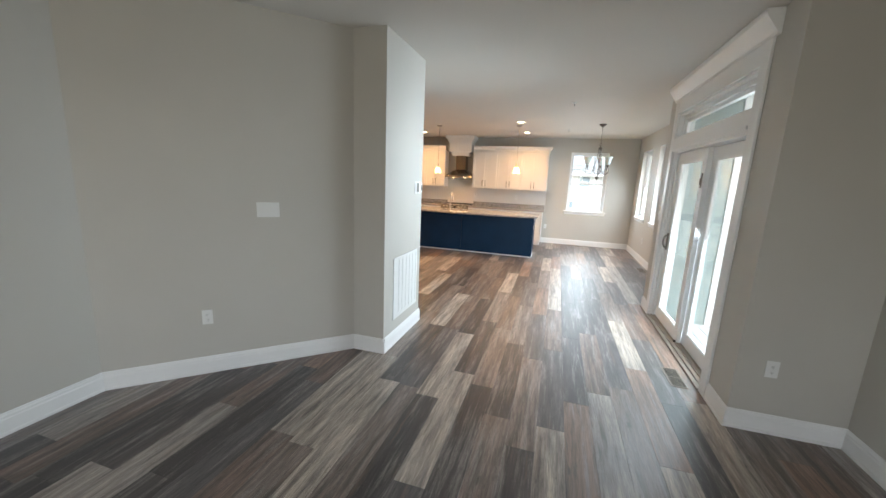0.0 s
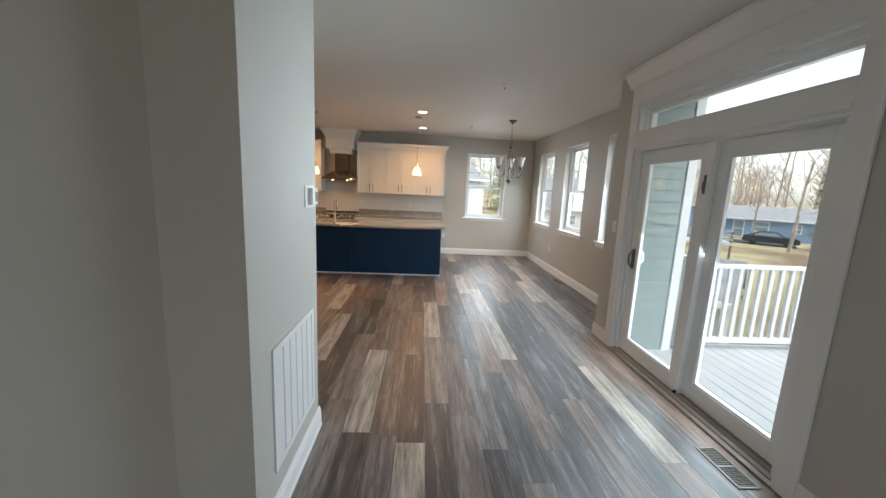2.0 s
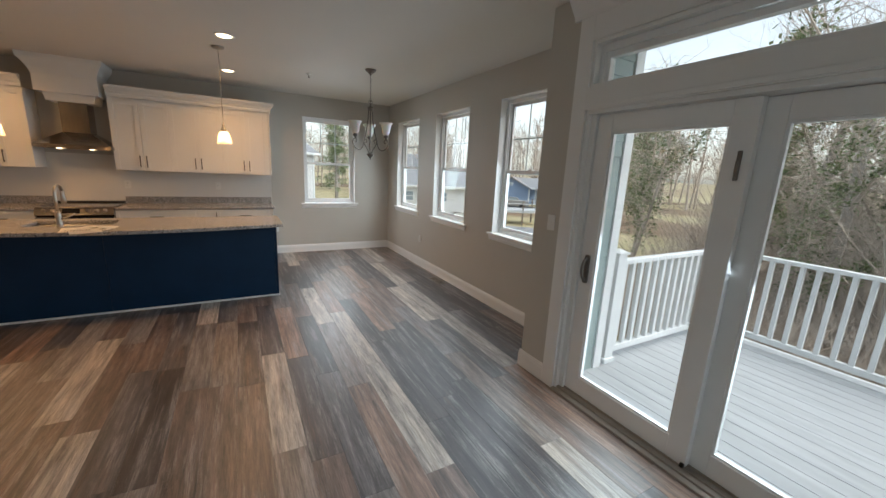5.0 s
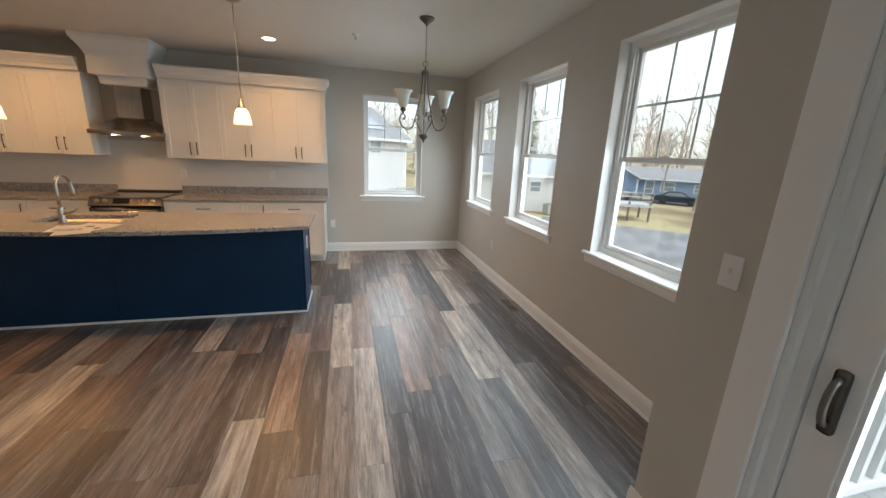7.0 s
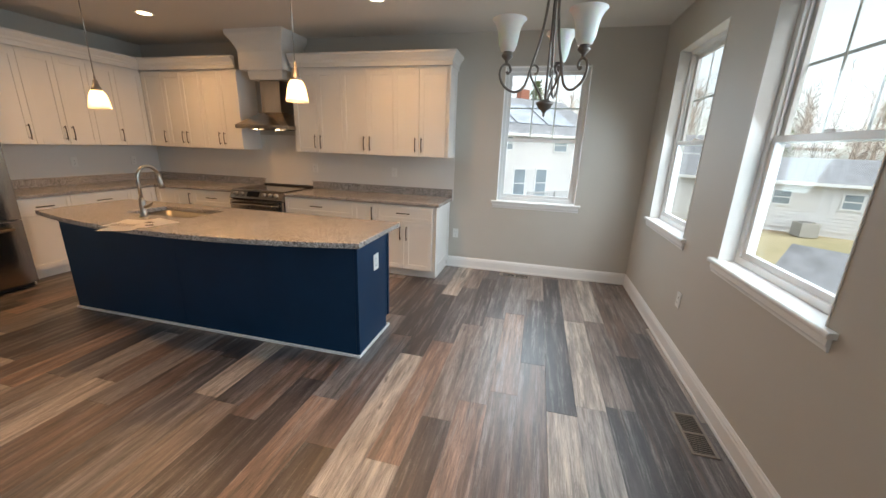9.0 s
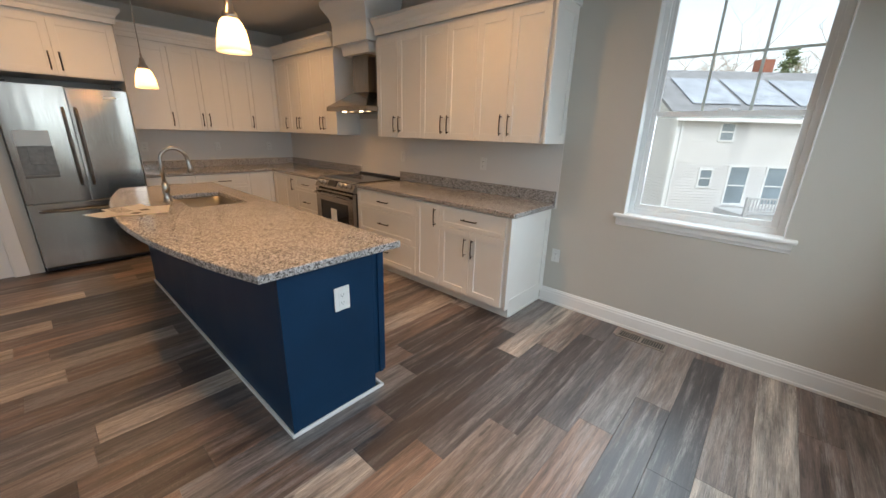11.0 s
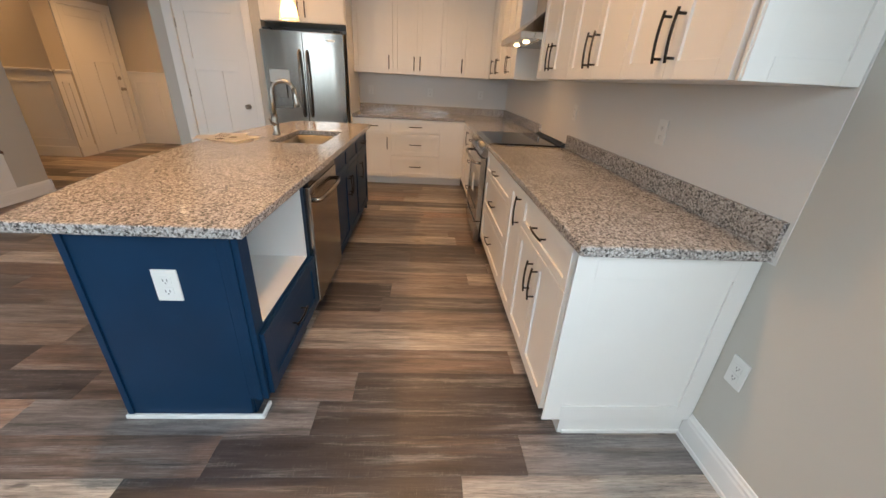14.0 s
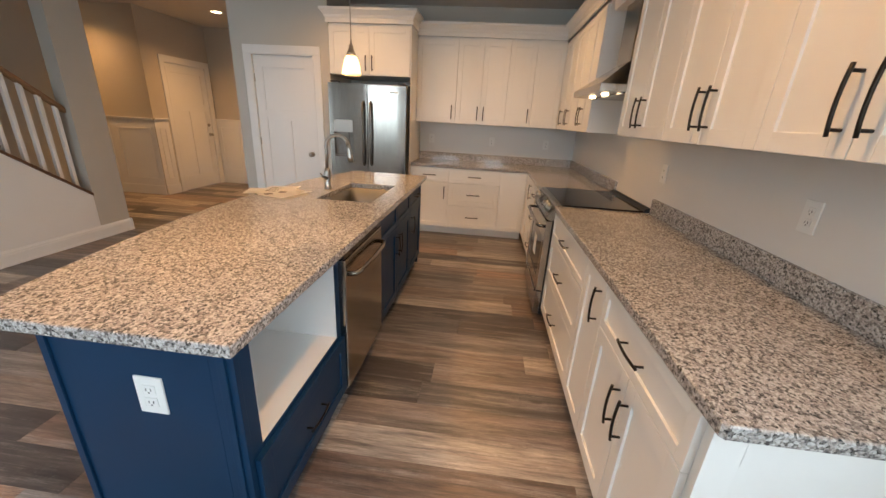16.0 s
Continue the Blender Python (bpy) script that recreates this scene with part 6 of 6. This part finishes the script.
part("case", boxed(0, 0.9, 0, 0.9, 0.05, 0.85, bevel=0.03), concrete, ac)
bm = bmesh.new()
lathe(bm, [(0.36, 0.0), (0.38, 0.03), (0.05, 0.04)], (0.45, 0.45, 0.851), 24)
part("fan_guard", bm, pewter, ac)


def car(name, label, m, paint):
    c = thing(name, label, "car", "parked cars", m)
    bm = bmesh.new()
    prism(bm, [(0, 0.35), (4.5, 0.35), (4.5, 0.75), (4.3, 0.9), (3.3, 0.98), (2.7, 1.42), (1.3, 1.45), (0.6, 0.98), (0.1, 0.92), (0, 0.7)], "y", 0, 1.75)
    bmesh.ops.bevel(bm, geom=bm.edges[:], offset=0.07, segments=2, affect='EDGES')
    part("body", bm, paint, c)
    bm = bmesh.new()
    prism(bm, [(0.85, 1.0), (3.15, 1.0), (2.65, 1.36), (1.4, 1.38)], "y", -0.004, 1.754)
    part("side_windows", bm, far_sky_glass, c)
    for x in (0.9, 3.6):
        for y in (-0.02, 1.57):
            bm = bmesh.new()
            lathe(bm, [(0.12, 0), (0.3, 0), (0.32, 0.03), (0.32, 0.17), (0.3, 0.2), (0.12, 0.2)], (0, 0, 0), 20, m=Matrix.Translation((x, y + 0.2, 0.322)) @ Matrix.Rotation(radians(90), 4, 'X'))
            part("wheel", bm, rubber, c)


car("parked_car", "silver car parked beside the blue house", Matrix.Translation((29.0, 42.9, GZ)) @ Matrix.Rotation(radians(-45), 4, 'Z'), car_silver)
car("parked_car", "dark blue car parked beside the blue house", Matrix.Translation((33.4, 38.5, GZ)) @ Matrix.Rotation(radians(-45), 4, 'Z'), car_dark)

# ---- outside: trees ----
bark = varied("bark", (0.36, 0.325, 0.295), 0.9, amount=0.3, scale=2, grain=20, relief=0.5, distance=0.01)
twig_mat = varied("twigs", (0.47, 0.405, 0.35), 0.9, amount=0.3, scale=1)
leaf_mat = mat("evergreen_leaf", (0.10, 0.135, 0.055), 0.6)
n_, l_, b_ = nodes_of(leaf_mat)
l_.new(ramp(leaf_mat, n_.new("ShaderNodeNewGeometry").outputs["Random Per Island"], ((0.0, (0.09, 0.13, 0.06)), (0.5, (0.16, 0.21, 0.09)), (1.0, (0.26, 0.30, 0.15)))), b_.inputs["Base Color"])


def limb(vs, fs, p, q, r0, r1, steps):
    d = (q - p).normalized()
    a = d.orthogonal().normalized()
    c = d.cross(a)
    k = len(vs)
    for o, r in ((p, r0), (q, r1)):
        for s in range(steps):
            t = 2 * math.pi * s / steps
            vs.append(o + a * (r * math.cos(t)) + c * (r * math.sin(t)))
    for s in range(steps):
        j = (s + 1) % steps
        fs.append((k + s, k + j, k + steps + j, k + steps + s))


def meshed(name, vs, fs, material):
    me = bpy.data.meshes.new(name)
    me.from_pydata([tuple(v) for v in vs], [], fs)
    me.materials.append(material)
    return new(name, me)


def bare_tree(seed, height, label="bare winter tree with fine grey-brown branches", lean=0.08, thick=0.012, fork=0.3):
    rg_ = random.Random(seed)
    t = thing("bare_tree", label, "tree", "bare trees")
    tv, tf, bv, bf = [], [], [], []
    def grow(p, d, length, r, depth):
        segs = 4 if depth == 0 else 3
        for s in range(segs):
            d = (d + Vector((rg_.uniform(-1, 1), rg_.uniform(-1, 1), rg_.uniform(-0.4, 0.8))) * (lean if depth == 0 else 0.22)).normalized()
            q = p + d * (length / segs)
            r1 = r * (0.86 if depth == 0 else 0.75)
            limb(tv if depth == 0 else bv, tf if depth == 0 else bf, p, q, r, r1, 7 if depth == 0 else (5 if depth == 1 else 3))
            if depth < 3 and (depth > 0 or s >= 1 or fork < 0.2):
                for b in range(2 if depth < 2 else 4):
                    ax = Vector((rg_.uniform(-1, 1), rg_.uniform(-1, 1), rg_.uniform(0.0, 0.9)))
                    nd = (d * 0.75 + ax.normalized() * 0.85).normalized()
                    grow(q, nd, length * rg_.uniform(0.42, 0.66), r1 * 0.5, depth + 1)
            p, r = q, r1
    grow(Vector((0, 0, -0.2)), Vector((0, 0, 1)), height * 0.62, height * thick, 0)
    a = meshed("trunk", tv, tf, bark)
    a.parent = t
    a = meshed("crown", bv, bf, twig_mat)
    a.parent = t
    return t


def evergreen(seed, height, width, label):
    rg_ = random.Random(seed)
    t = thing("evergreen_tree", label, "tree", "evergreen trees")
    tv, tf, lv, lf = [], [], [], []
    limb(tv, tf, Vector((0, 0, -0.2)), Vector((0, 0, height * 0.95)), height * 0.018, 0.02, 7)
    for k in range(int(height * 11)):
        z = height * (0.12 + 0.85 * rg_.random() ** 0.8)
        rad = width * (1.02 - z / height) ** 0.8 * rg_.uniform(0.5, 1.1)
        an = rg_.uniform(0, 2 * math.pi)
        tip = Vector((rad * math.cos(an), rad * math.sin(an), z - rad * 0.12))
        limb(tv, tf, Vector((0, 0, z)), tip, 0.03, 0.01, 3)
        for s in range(34):
            f = rg_.uniform(0.25, 1.05)
            c = Vector((0, 0, z)).lerp(tip, f) + Vector((rg_.gauss(0, 1), rg_.gauss(0, 1), rg_.gauss(0, 0.6))) * (0.10 + 0.10 * width / 3)
            a = Vector((rg_.uniform(-1, 1), rg_.uniform(-1, 1), rg_.uniform(-0.5, 0.5))).normalized() * rg_.uniform(0.10, 0.22)
            b = Vector((rg_.uniform(-1, 1), rg_.uniform(-1, 1), rg_.uniform(-1, 1))).normalized() * rg_.uniform(0.04, 0.09)
            i = len(lv)
            lv.extend((c - a, c + b, c + a, c - b))
            lf.append((i, i + 1, i + 2, i + 3))
    a = meshed("trunk", tv, tf, bark)
    a.parent = t
    a = meshed("crown", lv, lf, leaf_mat)
    a.parent = t
    return t


def leafy(lv, lf, rg_, c, small, large):
    a = Vector((rg_.uniform(-1, 1), rg_.uniform(-1, 1), rg_.uniform(-0.6, 0.6))).normalized() * rg_.uniform(small, large)
    b = Vector((rg_.uniform(-1, 1), rg_.uniform(-1, 1), rg_.uniform(-1, 1))).normalized() * rg_.uniform(small * 0.6, large * 0.6)
    i = len(lv)
    lv.extend((c - a, c + b, c + a, c - b))
    lf.append((i, i + 1, i + 2, i + 3))


def ivy_tree(seed, height, label):
    """A bare tree whose trunk and limbs are wrapped in uneven clumps of ivy, fine twigs standing out of it."""
    rg_ = random.Random(seed)
    t = thing("ivy_tree", label, "tree", "ivy-covered trees")
    tv, tf, lv, lf = [], [], [], []
    def climb(p, d, length, r, depth):
        segs = 6
        for s in range(segs):
            d = (d + Vector((rg_.uniform(-1, 1), rg_.uniform(-1, 1), rg_.uniform(-0.2, 0.7))) * 0.17).normalized()
            q = p + d * (length / segs)
            limb(tv, tf, p, q, r, r * 0.85, 6)
            spread = (0.42 if depth == 0 else 0.30) * rg_.uniform(0.35, 1.5)
            for k in range(int(105 * rg_.uniform(0.1, 1.3)) if s < segs - 1 else 25):
                c = p.lerp(q, rg_.random()) + Vector((rg_.gauss(0, 1), rg_.gauss(0, 1), rg_.gauss(0, 0.8))) * spread
                leafy(lv, lf, rg_, c, 0.05, 0.12)
            for k in range(7):
                c = p.lerp(q, rg_.random())
                e = c + Vector((rg_.uniform(-1, 1), rg_.uniform(-1, 1), rg_.uniform(-0.2, 0.9))).normalized() * rg_.uniform(0.7, 2.0)
                limb(tv, tf, c, e, 0.014, 0.006, 3)
                for j in range(4):
                    g = c.lerp(e, rg_.uniform(0.3, 1.0))
                    limb(tv, tf, g, g + Vector((rg_.uniform(-1, 1), rg_.uniform(-1, 1), rg_.uniform(-0.3, 0.8))).normalized() * rg_.uniform(0.3, 0.9), 0.007, 0.004, 3)
            if depth == 0 and s >= 1:
                nd = (d * 0.6 + Vector((rg_.uniform(-1, 1), rg_.uniform(-1, 1), 0.3)).normalized()).normalized()
                climb(q, nd, length * rg_.uniform(0.3, 0.5), r * 0.45, 1)
            p, r = q, r * 0.85
    climb(Vector((0, 0, -0.2)), Vector((0.05, 0.03, 1)), height * 0.85, height * 0.014, 0)
    for nm, vs, fs, mt in (("trunk", tv, tf, twig_mat), ("ivy", lv, lf, leaf_mat)):
        meshed(nm, vs, fs, mt).parent = t
    return t


def shrub(seed, width, height, label):
    rg_ = random.Random(seed)
    t = thing("shrub", label, "shrub")
    tv, tf, lv, lf = [], [], [], []
    for k in range(60):
        an, up = rg_.uniform(0, 6.28), rg_.uniform(0.15, 1.4)
        tip = Vector((math.cos(an) * math.cos(up) * width, math.sin(an) * math.cos(up) * width, 0.15 + math.sin(up) * height)) * rg_.uniform(0.65, 1.05)
        limb(tv, tf, Vector((0, 0, -0.1)), tip, 0.02, 0.006, 3)
        for j in range(70):
            c = Vector((0, 0, 0.1)).lerp(tip, rg_.uniform(0.45, 1.05)) + Vector((rg_.gauss(0, 1), rg_.gauss(0, 1), rg_.gauss(0, 1))) * 0.13
            leafy(lv, lf, rg_, c, 0.04, 0.09)
    for nm, vs, fs, mt in (("stems", tv, tf, bark), ("foliage", lv, lf, leaf_mat)):
        meshed(nm, vs, fs, mt).parent = t
    return t


rng = random.Random(21)
kinds = [bare_tree(3, 13.0), bare_tree(8, 11.0), bare_tree(15, 9.0), bare_tree(27, 6.0, "slender bare sapling in the brush", 0.14, 0.009, 0.1)]
spots = [(13, 6.5), (15.5, 3.0), (12.5, 0.5), (17, 8.5), (18.5, 5), (20, 1), (16, -2), (22, 7), (24, 3.5), (21, -4), (26, 10), (28, 5), (31, 9), (30, 1), (43, 20), (35, 14), (38, 8), (14, -5), (19, -9), (25, -8), (36, 20), (40, 30), (33, 33), (6, 45), (-4, 48), (12, 46), (20, 44), (28, 42), (-14, 46), (36, 40), (45, 15), (48, 26), (44, 2), (10.5, 3.8), (11.5, -2.5), (41, 11), (14, 4.5), (16.5, 6.6), (19, 3), (13.5, -1.0), (18, 0.2), (22.5, 5.2), (23, 1), (17.2, -4.5), (26, 7.5), (29, 3), (27, -2), (33, 5), (34, 11), (20.5, 10), (50, 38), (24, 54), (46, 34), (47, 9), (2.5, 43.5)]
for k, (x, y) in enumerate(spots):
    s = rng.uniform(0.8, 1.2)
    m = Matrix.Translation((x, y, GZ)) @ Matrix.Rotation(rng.uniform(0, 6.28), 4, 'Z')
    src = kinds[k % 3]
    if k < 3:
        src.matrix_world = m
    else:
        o = copy_thing(src, m)
        o.scale = (s, s, s * rng.uniform(0.9, 1.15))
kinds[3].matrix_world = Matrix.Translation((11.2, 5.0, GZ))
for k in range(70):
    x, y = rng.uniform(10.5, 24), rng.uniform(-7, 10.5)
    o = copy_thing(kinds[3], Matrix.Translation((x, y, GZ)) @ Matrix.Rotation(rng.uniform(0, 6.28), 4, 'Z'))
    s = rng.uniform(0.45, 1.0)
    o.scale = (s * 1.3, s * 1.3, s)
pine = evergreen(4, 12.0, 2.6, "tall green pine tree among bare trees")
pine.matrix_world = Matrix.Translation((24, 12.5, GZ))
for x, y, k in ((30, 16, 0.9), (34, 26, 1.1), (22, 48, 1.0), (10, 50, 1.1), (38, 34, 1.0), (18, -6, 1.2), (0, 52, 1.0)):
    o = copy_thing(pine, Matrix.Translation((x, y, GZ)) @ Matrix.Rotation(rng.uniform(0, 6.28), 4, 'Z'))
    o.scale = (k, k, k)
ivies = [ivy_tree(31, 9.0, "leaning tree wrapped in green ivy with fine bare twigs"), ivy_tree(46, 11.0, "tall bare tree with clumps of green ivy")]
for n, (x, y, k) in enumerate(((15.5, 8.6, 1.0), (13.2, 2.2, 1.0), (12.4, 6.9, 0.62), (17.5, 4.4, 1.05), (14.2, -1.6, 1.0), (20.5, -2.0, 1.1), (16.0, 6.2, 0.8), (12.6, -4.6, 0.9), (19.5, 10.8, 0.9), (14.0, 13.0, 0.75), (17.5, 15.2, 0.9), (13.4, 4.6, 0.85))):
    m = Matrix.Translation((x, y, GZ)) @ Matrix.Rotation(rng.uniform(0, 6.28), 4, 'Z')
    if n < 2:
        ivies[n].matrix_world = m
    else:
        o = copy_thing(ivies[n % 2], m)
        o.scale = (k, k, k)
shrub(12, 1.3, 1.5, "low round yellow-green shrub beside the shed").matrix_world = Matrix.Translation((11.6, 15.6, GZ))
# far woods behind the houses
bv, bf = [], []
for k in range(330):
    an = rng.uniform(-0.55, 2.2)
    dist = rng.uniform(68, 98)
    p = Vector((dist * math.cos(an), 5 + dist * math.sin(an), GZ))
    h = rng.uniform(9, 17)
    top = p + Vector((rng.uniform(-1, 1), rng.uniform(-1, 1), h))
    limb(bv, bf, p, top, 0.2, 0.05, 4)
    for b in range(26):
        q = p.lerp(top, rng.uniform(0.25, 0.95))
        e = q + Vector((rng.uniform(-1, 1), rng.uniform(-1, 1), rng.uniform(0.2, 1.2))).normalized() * rng.uniform(1.2, 4.2)
        limb(bv, bf, q, e, 0.06, 0.02, 3)
        for c in range(4):
            g = q.lerp(e, rng.uniform(0.4, 1.0))
            limb(bv, bf, g, g + Vector((rng.uniform(-1, 1), rng.uniform(-1, 1), rng.uniform(0, 1))).normalized() * rng.uniform(0.6, 1.8), 0.03, 0.015, 3)
tagged(meshed("far_woods", bv, bf, twig_mat), "distant bare winter woods behind the houses", "woods", "", "stuff")
# low tangled brush
bv, bf = [], []
for k in range(22000):
    x, y = rng.uniform(8.6, 19), rng.uniform(-8, 11)
    p = Vector((x, y, GZ))
    h = rng.uniform(0.6, 2.2) + max(0.0, x - 10.5) * rng.uniform(0.1, 0.55)
    d = Vector((rng.uniform(-0.7, 0.7), rng.uniform(-0.7, 0.7), 1)).normalized()
    q = p + d * h * 0.55
    r = rng.uniform(0.006, 0.014)
    limb(bv, bf, p, q, r, r * 0.7, 3)
    e = q + (d + Vector((rng.uniform(-1, 1), rng.uniform(-1, 1), rng.uniform(-0.4, 0.5)))).normalized() * h * 0.5
    limb(bv, bf, q, e, r * 0.7, r * 0.3, 3)
    e = q + (d + Vector((rng.uniform(-1, 1), rng.uniform(-1, 1), rng.uniform(-0.4, 0.5)))).normalized() * h * 0.4
    limb(bv, bf, q, e, r * 0.6, r * 0.3, 3)
tagged(meshed("brush", bv, bf, twig_mat), "tangled brown winter brush beyond the lawn", "brush", "", "stuff")

# ground: dry lawn, leaf litter under the trees
ground_mat = mat("lawn_and_litter", (0.2, 0.2, 0.1), 0.95)
n_, l_, b_ = nodes_of(ground_mat)
v_ = coords(ground_mat)
grass_c = ramp(ground_mat, noise_node(ground_mat, v_, 0.35, 6, 0.65), ((0.3, (0.28, 0.25, 0.125)), (0.55, (0.38, 0.325, 0.19)), (0.75, (0.46, 0.38, 0.24))))
litter_c = ramp(ground_mat, noise_node(ground_mat, v_, 3.0, 6, 0.7), ((0.3, (0.10, 0.065, 0.04)), (0.7, (0.26, 0.175, 0.105))))
l_.new(mixed(ground_mat, ramp(ground_mat, noise_node(ground_mat, v_, 0.06, 3), ((0.47, (0, 0, 0)), (0.56, (1, 1, 1)))), grass_c, litter_c), b_.inputs["Base Color"])
bump(ground_mat, noise_node(ground_mat, v_, 25, 4), 0.5, 0.03)
structure("ground", boxed(-1500, 1500, -1500, 1500, GZ - 0.4, GZ), ground_mat, "dry winter lawn with brown leaf litter", "ground")
structure("road", boxed(-6.0, 6.0, -2.2, 2.2, 0.004, 0.02), asphalt, "grey asphalt driveway", "road").matrix_world = Matrix.Translation((34.0, 41.4, GZ)) @ Matrix.Rotation(radians(-45), 4, 'Z')

# ---- floor ----
bm = bmesh.new()
box(bm, -9.2, BUMP + 0.165, SOUTH - 0.1, NORTH + 0.05, -0.3, -0.012)
box(bm, BUMP + 0.1655, 2.2, SOUTH - 0.1, 3.03, -0.3, -0.012)
box(bm, BUMP + 0.1655, 2.2, 5.37, NORTH + 0.05, -0.3, -0.012)
structure("floor", bm, plank_rest_mat, "floor of mixed grey and brown vinyl planks", "floor")
PW, PL = 0.178, 1.22
plank_rng = random.Random(11)


def plank_mesh(width, length):
    """A board with eased edges, its corner at the origin, top at z = 0."""
    g, c, h = 0.0004, 0.0012, 0.010
    me = bpy.data.meshes.new("plank")
    out, top = [], []
    vs = []
    for inset, z in ((g, -h), (g, -c * 0.5), (g + c, 0.0)):
        vs += [(inset, inset, z), (width - inset, inset, z), (width - inset, length - inset, z), (inset, length - inset, z)]
    fs = [(8, 9, 10, 11)]
    for r in (0, 4):
        for k in range(4):
            j = (k + 1) % 4
            fs.append((r + k, r + j, r + 4 + j, r + 4 + k))
    me.from_pydata(vs, [], fs)
    me.update()
    return me


floor_ob = bpy.data.objects["floor"]
full_plank = plank_mesh(PW, PL)
full_plank.materials.append(plank_mat)
rest_v, rest_f = [], []
planks = 0


def stored(me, x, y):
    k = len(rest_v)
    rest_v.extend((v.co.x + x, v.co.y + y, v.co.z) for v in me.vertices)
    rest_f.extend(tuple(k + i for i in p.vertices) for p in me.polygons)


short_cache = {}
X0F = 0.432 + 10 * PW
for i in range(64):
    x = X0F - (i + 1) * PW
    if x < -9.0:
        break
    y = SOUTH - plank_rng.uniform(0, PL)
    spans = [(SOUTH, NORTH)] if x + PW < BUMP + 0.1 else [(SOUTH, 2.9), (5.5, NORTH)]
    while y < NORTH:
        for lo, hi in spans:
            a0, a1 = max(y, lo), min(y + PL, hi)
            if a1 - a0 < 0.01:
                continue
            me = full_plank if a1 - a0 > PL - 0.001 else plank_mesh(PW, a1 - a0)
            near = x > -2.9 and a1 > 1.4 and me is full_plank
            if near and planks < 300:
                ob = new("plank", me)
                ob.location = (x, a0, 0)
                ob.parent = floor_ob
                planks += 1
            else:
                stored(me, x, a0)
        y += PL
me = bpy.data.meshes.new("planks_rest")
me.from_pydata(rest_v, [], rest_f)
me.materials.append(plank_rest_mat)
ob = new("planks_rest", me)
ob.parent = floor_ob
tagged(ob, "", "", "", "stuff")
